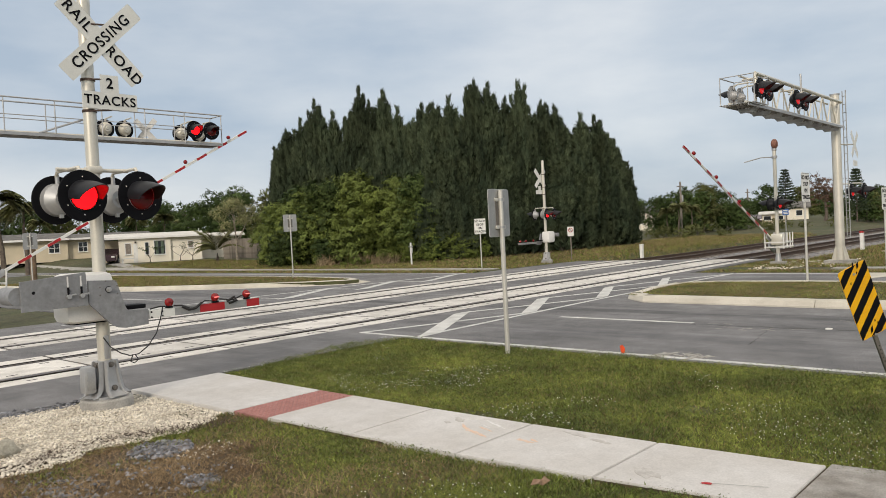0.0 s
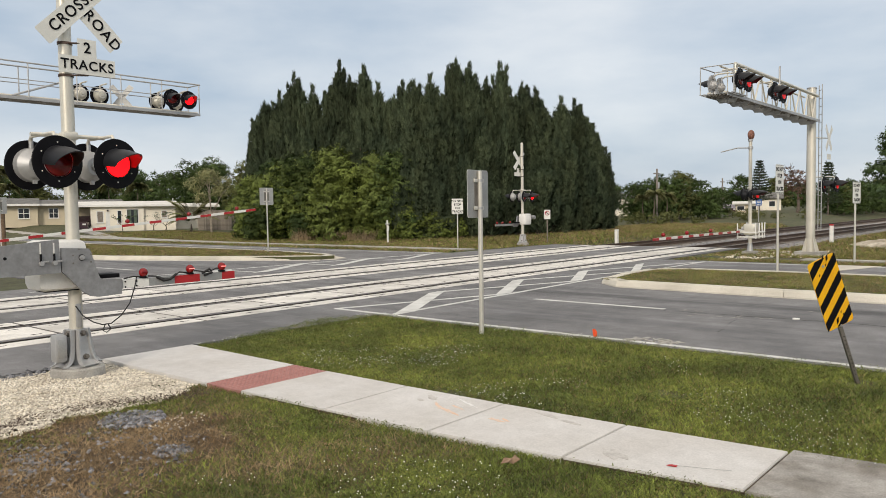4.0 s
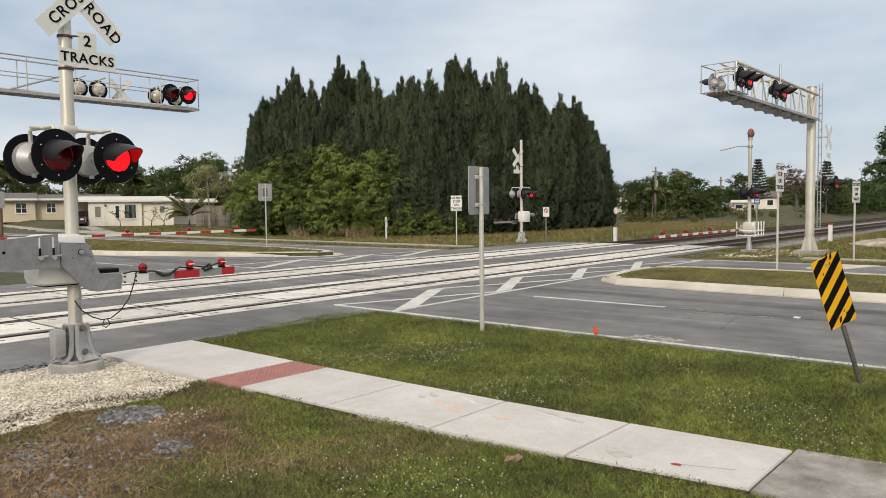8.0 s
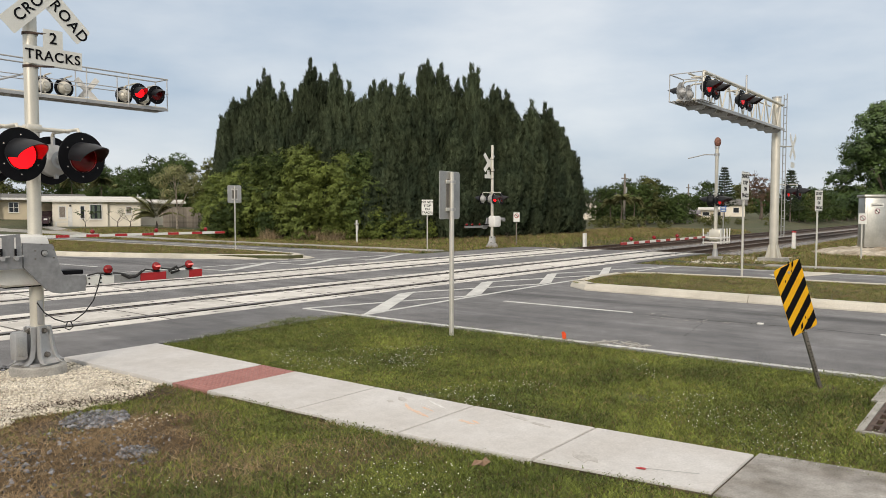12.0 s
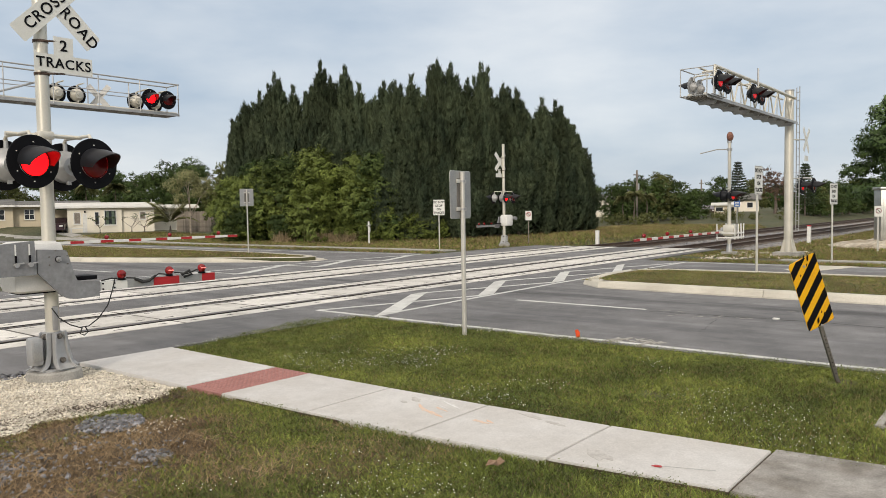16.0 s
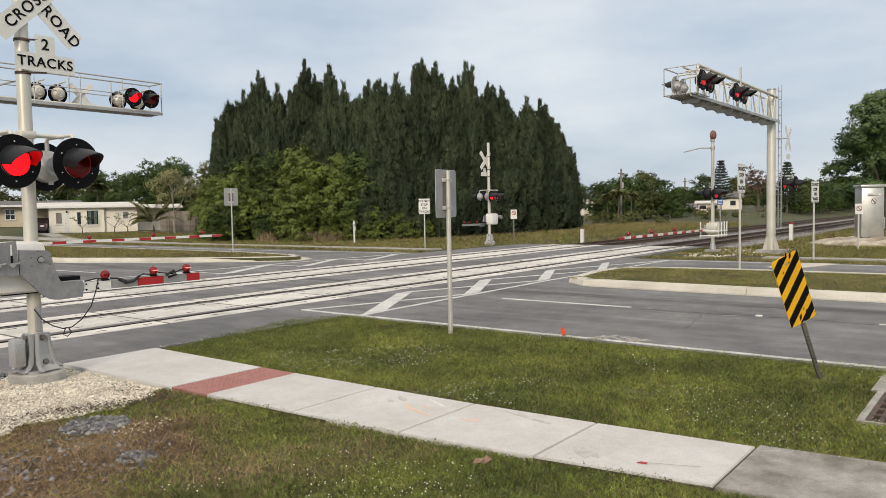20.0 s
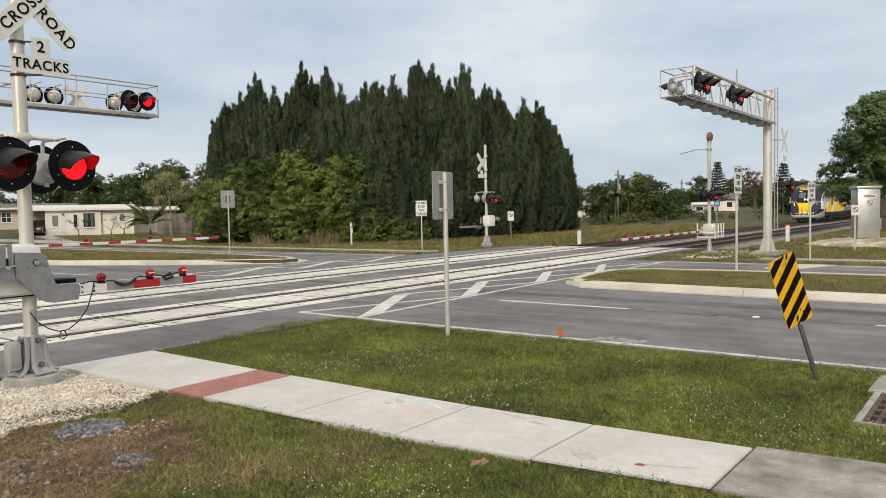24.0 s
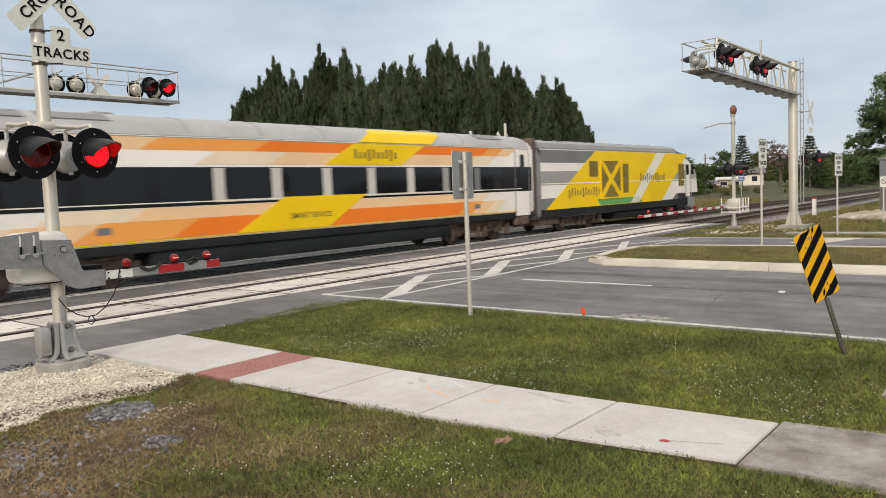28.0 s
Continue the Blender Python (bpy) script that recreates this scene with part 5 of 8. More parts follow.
# ---- signs and small posts ----
def sign_post(name, label, category, m, h, w, hs, text=None, r=0.03, back=M_SIGNBACK, top=0.03, lift=0.0, group=""):
    """A round post with a sheet sign whose printed side faces -y."""
    t = thing(name, label, category, m, group)
    part("post", rod(B(), (0, 0.03, -0.1), (0, 0.03, h - lift), r, seg=16), M_SILVER, t, "round grey post")
    part("post_cap", rod(B(), (0, 0.03, h - lift), (0, 0.03, h - lift + 0.015), r * 1.08, seg=16), M_SILVER, t)
    sh = part("sign_sheet", prism(B(), rounded(w, hs, 0.04, 0, h - hs / 2 + top), "y", -0.012, -0.008), M_SIGN, t, "white sign face with black writing", smooth=False)
    part("sign_back", prism(B(), rounded(w - 0.006, hs - 0.006, 0.04, 0, h - hs / 2 + top), "y", -0.0078, -0.005), back, t, "bare grey metal back", smooth=False)
    part("channel", box(B(), -w * 0.17, w * 0.17, -0.0048, 0.004, h - hs * 0.86 + top, h - hs * 0.16 + top), M_CHANNEL, t, "dull steel stiffening channel", smooth=False)
    for z in (h - hs * 0.22 + top, h - hs * 0.8 + top):
        part("bracket", box(B(), -w * 0.22, w * 0.22, -0.0035, 0.02, z - 0.028, z + 0.028, 0.004), M_SILVER, t)
        part("strap", rod(B(), (0, 0.03, z - 0.018), (0, 0.03, z + 0.018), r * 1.18, seg=14), M_GALV, t)
    if text:
        z = h + top - hs * 0.17
        for line in text:
            inked("letters", words(line, hs * 0.19, 0.004), M_BLACK, sh, pose(0, -0.0145, z))
            z -= hs * 0.225
        bm = B()
        for a, b in (((-w / 2 + 0.02, 0), (w / 2 - 0.02, 0)),):
            for zz in (h + top - 0.022, h + top - hs + 0.016):
                box(bm, a[0], b[0], -0.0138, -0.0122, zz, zz + 0.008)
        part("border", bm, M_BLACK, sh, smooth=False)
    return t


STOP = ("DO NOT", "STOP", "ON", "TRACKS")
sign_post("sign_post", "grey metal road sign seen from behind on a round post", "road sign", pose(9.04, 6.93, 0, 0, 0, 187), 2.46, 0.61, 0.72, STOP, r=0.036, group="stop line signs")
sign_post("sign_post", "white sign against stopping on the tracks, on the median", "road sign", pose(20.95, 6.05, 0.1, 0, 0, -2), 2.82, 0.61, 0.76, STOP, group="stop line signs")
sign_post("sign_post", "white sign against stopping on the tracks, at the roadside", "road sign", pose(26.55, 5.36, 0, 0, 0, -9), 2.54, 0.61, 0.68, STOP, group="stop line signs")
sign_post("sign_post", "white sign against stopping on the tracks, beyond the crossing", "road sign", pose(28.7, 23.4, 0, 0, 0, -48), 2.4, 0.56, 0.76, STOP, group="stop line signs", lift=0.7)
sign_post("sign_post", "grey metal road sign on the far median, seen from behind", "road sign", pose(20.41, 27.59, 0.1, 0, 0, 160), 2.86, 0.61, 0.76, STOP, group="stop line signs")


def build_small_posts():
    # small prohibition sign by the far pines
    t = thing("small_sign", "small white sign with a red ring on a grey post", "sign", pose(34.2, 21.7, 0, 0, 0, -45))
    part("post", rod(B(), (0, 0, -0.05), (0, 0, 1.75), 0.03, seg=8), M_WOOD, t)
    sh = part("sign_sheet", box(B(), -0.17, 0.17, -0.03, -0.025, 1.3, 1.8), M_SIGN, t, smooth=False)
    part("ring", rod(B(), (0, -0.034, 1.62), (0, -0.031, 1.62), 0.12, seg=20), M_RED, sh)
    part("ring_centre", rod(B(), (0, -0.037, 1.62), (0, -0.0345, 1.62), 0.085, seg=20), M_SIGN, sh)
    part("slash", prism(B(), [(-0.09, 1.69), (-0.06, 1.71), (0.09, 1.55), (0.06, 1.53)], "y", -0.04, -0.0375), M_BLACK, sh)
    # leaning white utility marker before the shrubs
    t = thing("utility_marker", "leaning white utility marker post with small boxes", "marker post", pose(31.9, 31.4, height(31.9, 31.4), 0, -6, 40))
    part("post", rod(B(), (0, 0, -0.1), (0, 0, 1.35), 0.055, seg=10), M_WHITE, t)
    part("marker_box", box(B(), -0.15, 0.15, -0.09, -0.05, 0.75, 1.02, 0.01), M_WHITE, t)
    part("collar", rod(B(), (0, 0, 1.1), (0, 0, 1.16), 0.13, seg=10), M_GALV, t)
    # white posts beside the rails
    for x, y, red in ((39.57, 20.4, False), (39.8, 9.1, True)):
        t = thing("white_post", "short white concrete post beside the rails", "marker post", pose(x, y, height(x, y) + (0.0 if red else 0.16)))
        part("post", prism(B(), rounded(0.24, 0.16, 0.03), "z", -0.3, 0.86), M_WHITE, t)
        part("cap", prism(B(), rounded(0.25, 0.17, 0.03), "z", 0.86, 0.93), M_RED if red else M_WHITE, t, "red top band" if red else "")
    # orange survey flag at the road edge, and a fallen one on the slabs
    t = thing("survey_flag", "small orange survey flag at the road edge", "flag", pose(9.62, 5.3, 0, 0, 0, -40))
    part("wire", rod(B(), (0, 0, -0.05), (0, 0, 0.13), 0.004, seg=6), M_GALV, t)
    part("flag", prism(B(), [(0.0, 0.02), (0.055, 0.03), (0.05, 0.1), (0.02, 0.14), (-0.02, 0.13)], "y", -0.004, 0.004), M_ORANGE, t)
    t = thing("survey_flag", "fallen red survey flag on a thin wire on the slab", "flag", pose(5.1, 2.18, 0.026, 0, 0, -72))
    part("wire", rod(B(), (0, 0, 0.004), (0.42, 0.02, 0.004), 0.002, seg=6), M_GALV, t)
    part("flag", prism(B(), [(-0.02, -0.012), (0.05, -0.02), (0.055, 0.006), (0.01, 0.016)], "z", 0.001, 0.006), M_RED, t)
    # dry leaf on the grass
    bm = B()
    lobes = [(-0.085, 0.01, 0.02), (-0.05, 0.035, 0.05), (-0.01, 0.02, 0.025), (0.045, 0.05, 0.055), (0.07, 0.005, 0.03), (0.05, -0.03, 0.045), (0.0, -0.015, 0.015), (-0.045, -0.04, 0.04)]
    mid, rim = bm.verts.new((0, 0, 0.05)), [bm.verts.new(p) for p in lobes]
    for k in range(8):
        bm.faces.new((mid, rim[k], rim[(k + 1) % 8]))
    ext = bmesh.ops.extrude_face_region(bm, geom=list(bm.faces))
    bmesh.ops.translate(bm, verts=[v for v in ext["geom"] if isinstance(v, bmesh.types.BMVert)], vec=(0, 0, 0.004))
    single("dry_leaf", bm, M_DEADLEAF, "curled dry brown leaf on the grass", "leaf", pose(4.42, 3.09, 0.02, 0, 0, -30), smooth=False)


def object_marker():
    """A leaning hazard plate with yellow and black slanted bands on a perforated steel post."""
    t = thing("object_marker", "leaning yellow and black striped hazard marker on a steel post", "hazard marker", pose(8.86, 1.72, 0, 16, -26, -48))
    part("post", box(B(), -0.021, 0.021, 0.0, 0.035, -0.1, 1.55, 0.004), M_CHANNEL, t, "perforated steel post")
    # Near-black discs on a solid post, coloured as the shade inside its holes.
    for k in range(11):
        part("post_hole", rod(B(), (0, -0.002, 0.1 + k * 0.05), (0, 0.004, 0.1 + k * 0.05), 0.007, seg=8), M_DARK, t)
    z0, z1, w = 0.745, 1.57, 0.3
    part("plate", prism(B(), rounded(w, z1 - z0, 0.035, 0, (z0 + z1) / 2), "y", -0.01, -0.004), M_YELLOWSIGN, t, "yellow sheeted plate", smooth=False)
    step = 0.21
    for k in range(-2, 6):
        a = z0 + k * step
        poly = [(-w / 2, a), (w / 2, a + w), (w / 2, a + w + step / 2), (-w / 2, a + step / 2)]
        clip = []
        # keep the band inside the plate
        for zc, keep in ((z0 + 0.006, 1), (z1 - 0.006, -1)):
            src = poly if not clip else clip
            out = []
            for i in range(len(src)):
                p, q = src[i], src[(i + 1) % len(src)]
                ip, iq = (p[1] - zc) * keep >= 0, (q[1] - zc) * keep >= 0
                if ip:
                    out.append(p)
                if ip != iq:
                    u = (zc - p[1]) / (q[1] - p[1])
                    out.append((p[0] + (q[0] - p[0]) * u, zc))
            clip = out
            if len(clip) < 3:
                break
        if len(clip) >= 3:
            part("black_band", prism(B(), [(x * 0.985, z) for x, z in clip], "y", -0.0135, -0.0095), M_BLACK, t, smooth=False)
    for x, z, s in ((0.06, 1.55, 0.018), (0.02, 1.58, 0.012), (-0.03, 1.53, 0.02), (0.03, 1.48, 0.008), (0.015, 1.43, 0.006), (0.06, 1.46, 0.007), (-0.06, 1.4, 0.008), (0.04, 0.9, 0.008), (-0.02, 0.82, 0.02), (0.03, 0.79, 0.014), (0.06, 0.86, 0.01)):
        part("scuff", prism(B(), [(x - s, z - s * 2), (x + s * 0.3, z - s), (x + s, z + s * 2), (x - s * 0.4, z + s)], "y", -0.0155, -0.0137), M_BLACK, t, "black scrape in the sheeting", smooth=False)
    for z in (0.75, 1.48):
        part("bolt", rod(B(), (0, -0.02, z), (0, -0.012, z), 0.014, seg=8), M_GALV, t)


build_small_posts()
object_marker()


def build_inlet():
    """A storm drain with a cast grate in a concrete apron."""
    t = thing("storm_drain", "rusty iron drain grate in a pale concrete apron", "storm drain", pose(8.2, 0.56, -0.022, 0, 0, 0), kind="structure")
    bm = box(B(), -0.99, -0.95, -1.2, 0.56, -0.1, 0.03)
    box(bm, 0.27, 1.12, -1.2, 0.62, -0.1, 0.034)
    box(bm, -0.95, 0.27, 0.5, 0.56, -0.1, 0.031)
    box(bm, -0.95, 0.27, -1.2, -0.75, -0.1, 0.032)
    part("apron", bm, M_CONC_OLD, t, "concrete apron", smooth=False)
    # The pit's floor is coloured near-black for the shade down there.
    part("pit", box(B(), -0.95, 0.27, -0.75, 0.5, -0.4, -0.3), M_DARK, t, smooth=False)
    for k in range(6):
        x = -0.92 + k * 1.16 / 5
        part("grate_bar", box(B(), x - 0.028, x + 0.028, -0.75, 0.5, -0.06, 0.028, 0.004), M_IRON, t, smooth=False)
    for k in range(14):
        y = -0.725 + k * 1.2 / 13
        part("grate_bar", box(B(), -0.95, 0.27, y - 0.02, y + 0.02, -0.06, 0.026), M_IRON, t, smooth=False)


build_inlet()


def build_cabinet():
    """A tall signal equipment cabinet on a mound of pale sand."""
    x, y = 38.4, 5.1
    bm = B()
    bmesh.ops.create_grid(bm, x_segments=40, y_segments=30, size=1.0)
    for v in bm.verts:
        u, w = v.co.x, v.co.y
        r = math.hypot(u, w)
        v.co = Vector((u * 3.2, w * 2.9, max(0, 0.34 * (1 - r ** 2.6)) + 0.12 * noise.noise(Vector((u * 5, w * 5, 1))) * (r < 0.97) - 0.06))
    single("sand_mound", bm, mat("pale_sand", (0.5, 0.45, 0.37), 0.95, var=0.3, scale=1.1, fine=7, bump=0.06, second=(0.24, 0.19, 0.13), mid=0.25, mid_scale=2.5), "mound of pale sand and rubble", "mound", pose(x + 0.1, y + 0.2, 0), kind="structure")
    t = thing("signal_cabinet", "tall brushed-metal signal equipment cabinet on a sand mound", "cabinet", pose(x, y + 0.42, 0.16, 0, 0, -62))
    t.scale = (0.83, 0.83, 1)
    part("body", box(B(), -0.56, 0.56, -0.5, 0.5, 0.12, 2.34, 0.02), M_CABINET, t)
    part("lid", box(B(), -0.63, 0.63, -0.58, 0.58, 2.34, 2.46, 0.02), M_CABINET, t)
    part("plinth", box(B(), -0.52, 0.52, -0.45, 0.45, -0.1, 0.12), M_BLACK, t)
    dr = part("door", box(B(), -0.44, 0.5, -0.515, -0.5, 0.2, 2.26, 0.006), M_CABINET, t)
    part("notice", box(B(), -0.3, 0.36, -0.522, -0.516, 1.93, 2.08), M_SIGN, dr, smooth=False)
    for k in range(2):
        part("writing", box(B(), -0.25, 0.31, -0.525, -0.5225, 2.03 - k * 0.06, 2.052 - k * 0.06), M_BLACK, dr, smooth=False)
    part("ring_sign", rod(B(), (0.04, -0.524, 1.72), (0.04, -0.517, 1.72), 0.13, seg=24), M_FADED_RED, dr)
    part("ring_centre", rod(B(), (0.04, -0.528, 1.72), (0.04, -0.5245, 1.72), 0.095, seg=24), M_SIGN, dr)
    part("slash", prism(B(), [(-0.06, 1.79), (-0.03, 1.82), (0.14, 1.65), (0.11, 1.62)], "y", -0.532, -0.529), M_BLACK, dr)
    part("side_box", box(B(), 0.56, 0.7, -0.3, 0.3, 0.5, 1.0, 0.01), M_CABINET, t)
    t = thing("small_sign", "small white prohibition sign on a post before the cabinet", "sign", pose(33.9, 5.24, 0.0, 0, 0, -60))
    part("post", rod(B(), (0, 0, -0.1), (0, 0, 1.75), 0.035, seg=8), M_SILVER, t)
    sh = part("sign_sheet", box(B(), -0.15, 0.15, -0.05, -0.04, 1.38, 1.8), M_SIGN, t, smooth=False)
    part("ring", rod(B(), (0, -0.056, 1.61), (0, -0.051, 1.61), 0.11, seg=20), M_FADED_RED, sh)
    part("ring_centre", rod(B(), (0, -0.06, 1.61), (0, -0.0565, 1.61), 0.08, seg=20), M_SIGN, sh)
    part("slash", prism(B(), [(-0.07, 1.67), (-0.05, 1.69), (0.07, 1.55), (0.05, 1.53)], "y", -0.064, -0.061), M_BLACK, sh)


build_cabinet()


# ---- houses, fences and gardens beyond the crossing ----
def polar(az, d):
    return d * math.cos(radians(az)), d * math.sin(radians(az))


def house_window(parent, x0, x1, z0, z1, y, bars=True, fill=None, name="window"):
    """A window in a wall that faces -y: frame, sill, panes and glazing bars."""
    w = part(name, box(box(box(box(B(), x0 - 0.07, x0, y - 0.05, y + 0.05, z0 - 0.07, z1 + 0.07), x1, x1 + 0.07, y - 0.05, y + 0.05, z0 - 0.07, z1 + 0.07), x0, x1, y - 0.05, y + 0.05, z1, z1 + 0.07), x0, x1, y - 0.05, y + 0.05, z0 - 0.07, z0), M_WHITE, parent, "white framed window", smooth=False)
    part("sill", box(B(), x0 - 0.12, x1 + 0.12, y - 0.1, y - 0.051, z0 - 0.13, z0 - 0.075), M_WHITE, w, smooth=False)
    part("pane", box(B(), x0, x1, y - 0.012, y - 0.004, z0, z1), fill or M_GLASS, w, smooth=False)
    if bars:
        xm, zm = (x0 + x1) / 2, (z0 + z1) / 2
        bm = box(B(), xm - 0.025, xm + 0.025, y - 0.03, y - 0.013, z0, z1)
        box(bm, x0, xm - 0.025, y - 0.03, y - 0.013, zm - 0.025, zm + 0.025)
        box(bm, xm + 0.025, x1, y - 0.03, y - 0.013, zm - 0.025, zm + 0.025)
        part("glazing_bar", bm, M_WHITE, w, smooth=False)
    return w


def white_house():
    x, y = polar(62.2, 75.5)
    t = thing("house", "low cream-white house with a shallow white roof", "house", pose(x, y, height(x, y) - 0.02, 0, 0, -27.8))
    t.scale = (1, 1, 0.87)
    k = 0.0572

    def X(px):
        return (px - 242) * k

    part("wall", box(B(), X(166), X(245), 0, 7.5, -0.2, 2.62), M_STUCCO_W, t, "white stucco front wall", smooth=False)
    part("wall", box(B(), X(245), X(294), 0.25, 7.5, -0.2, 2.62), M_STUCCO_W, t, "cream side wall", smooth=False)
    part("wall", box(B(), X(294), X(352), 3.5, 7.5, -0.2, 2.5), M_STUCCO_W, t, smooth=False)
    part("carport_wall", box(B(), X(134), X(166), 3.2, 7.5, -0.2, 2.5), M_STUCCO_T, t, "shaded carport wall", smooth=False)
    part("carport_post", box(B(), X(136), X(136) + 0.12, 0.3, 0.42, -0.2, 2.55), M_WHITE, t, smooth=False)
    bm = prism(B(), [(-0.35, 2.62), (-0.35, 2.8), (3.6, 3.25), (8.2, 2.8), (8.2, 2.62)], "x", X(133), X(298))
    r = part("roof", bm, M_ROOF_W, t, "shallow white roof", smooth=False)
    part("fascia", box(B(), X(133), X(298), -0.39, -0.355, 2.6, 2.8), M_WHITE, r, smooth=False)
    bm = prism(B(), [(2.4, 2.5), (2.4, 2.66), (5.5, 2.98), (8.2, 2.7), (8.2, 2.5)], "x", X(298), X(369))
    part("side_roof", bm, M_ROOF_W, t, smooth=False)
    part("roof_vent", rod(B(), (X(292), 2.5, 3.1), (X(292), 2.5, 3.5), 0.06, seg=8), M_GALV, t)
    house_window(t, X(176), X(184), 1.0, 2.1, 0.0, bars=False, fill=M_WOOD)
    house_window(t, X(206), X(211), 0.9, 2.15, 0.0, bars=False)
    w = house_window(t, X(220), X(236), 0.85, 2.3, 0.0, bars=False)
    part("curtain", box(box(B(), X(220) + 0.1, X(226), -0.02, -0.0125, 0.87, 2.28), X(230), X(236) - 0.1, -0.02, -0.0125, 0.87, 2.28), M_CURTAIN, w, smooth=False)
    house_window(t, X(273), X(280), 1.4, 2.1, 0.25, bars=False, fill=M_WOOD)
    d = part("front_door", box(B(), X(188), X(194), -0.03, -0.002, 0.02, 2.05), M_WHITE, t, "white front door", smooth=False)
    part("door_handle", ball(B(), (X(189.2), -0.06, 1.0), 0.04, seg=8), M_GALV, d)
    part("wall_lamp", box(B(), X(190), X(192.5), -0.12, -0.035, 2.12, 2.3), M_BLACK, t, smooth=False)
    bx, by = X(163) + 1.0, -0.9
    m = pose(x, y, height(x, y) - 0.02, 0, 0, -27.8)
    b = thing("garden_bench", "small white bench before the house", "bench", m @ pose(bx, by, 0.05))
    part("seat", box(B(), -0.6, 0.6, -0.2, 0.2, 0.38, 0.45), M_WHITE, b, smooth=False)
    for xx in (-0.5, 0.5):
        part("leg", box(B(), xx - 0.05, xx + 0.05, -0.18, 0.18, 0.0, 0.38), M_WHITE, b, smooth=False)
    car(m @ pose(X(155), 1.6, 0.02, 0, 0, 78), "dark purple saloon car parked in the carport")
    for px, s in ((213, 1.1), (259, 1.15), (278, 1.15)):
        g = m @ pose(X(px), -1.6, 0.0, 0, 0, px * 13)
        bush = thing("frangipani", "bare branching frangipani with few leaves", "small tree", g, group="frangipanis")
        bush.scale = (s * 1.25, s, s * 0.66)
        part("trunk", trunk_mesh(0.7, 0.05, px, ((0.9, 0.9, 0.1, 1.0), (0.8, -0.8, 0.2, 1.1), (0.9, 0.1, -0.6, 1.3), (0.7, -0.4, -0.4, 0.9))), M_BARK, bush)
        part("crown", leaf_mesh(px, [(0.9, 0.1, 1.75, 0.5, 0.4, 0.25), (-0.8, 0.2, 1.8, 0.45, 0.4, 0.25), (0.1, -0.5, 2.0, 0.4, 0.4, 0.25)], 150, 0.07), M_LEAF, bush)


def car(m, label):
    t = thing("parked_car", label, "car", m)
    bm = B()
    prism(bm, [(-2.2, 0.3), (-2.2, 0.85), (-1.4, 0.98), (-0.7, 1.42), (0.8, 1.42), (1.5, 0.98), (2.15, 0.82), (2.2, 0.3)], "y", -0.85, 0.85)
    bmesh.ops.bevel(bm, geom=list(bm.edges), offset=0.06, segments=2, affect="EDGES")
    part("body", bm, M_CAR, t)
    for s in (-1, 1):
        part("side_window", prism(B(), [(-1.2, 0.98), (-0.65, 1.33), (0.72, 1.33), (1.25, 0.98)], "y", min(s * 0.852, s * 0.858), max(s * 0.852, s * 0.858)), M_GLASS, t)
        for x in (-1.35, 1.35):
            w = part("wheel", rod(B(), (x, s * 0.68, 0.32), (x, s * 0.87, 0.32), 0.32, seg=20), M_TYRE, t)
            part("rim", rod(B(), (x, s * 0.87, 0.32), (x, s * 0.88, 0.32), 0.2, seg=16), M_GALV, w)
        part("headlight", box(B(), -2.23, -2.19, s * 0.45, s * 0.75, 0.62, 0.76), M_WHITE, t, smooth=False)
    return t


def tan_house():
    x, y = polar(68.7, 87)
    t = thing("house", "low tan house with a grey shingle roof", "house", pose(x, y, height(x, y) - 0.02, 0, 0, -21.5))
    t.scale = (1, 1, 0.82)
    k = 0.0657

    def X(px):
        return (px - 63) * k

    part("wall", box(B(), X(-75), X(63), 0, 8, -0.2, 2.5), M_STUCCO_T, t, "tan stucco front wall", smooth=False)
    part("wall", box(B(), X(63), X(121), 0.6, 8, -0.2, 2.5), M_STUCCO_T, t, "tan stucco side wall", smooth=False)
    bm = prism(B(), [(-0.7, 2.5), (-0.7, 2.66), (4.0, 3.5), (8.7, 2.66), (8.7, 2.5)], "x", X(-82), X(66))
    r = part("roof", bm, M_ROOF_G, t, "grey shingle roof", smooth=False)
    part("fascia", box(B(), X(-82), X(66), -0.74, -0.705, 2.46, 2.7), M_WHITE, r, smooth=False)
    bm = prism(B(), [(-0.1, 2.5), (-0.1, 2.66), (4.5, 3.3), (8.7, 2.66), (8.7, 2.5)], "x", X(66.1), X(190))
    r = part("side_roof", bm, M_ROOF_G, t, smooth=False)
    part("fascia", box(B(), X(66.1), X(190), -0.14, -0.105, 2.46, 2.7), M_WHITE, r, smooth=False)
    for a, b, y in ((-55, -44, 0.0), (3, 14, 0.0), (37, 51, 0.0), (79, 91, 0.6), (112, 118, 0.6)):
        house_window(t, X(a), X(b), 0.95, 2.1, y)


white_house()
tan_house()


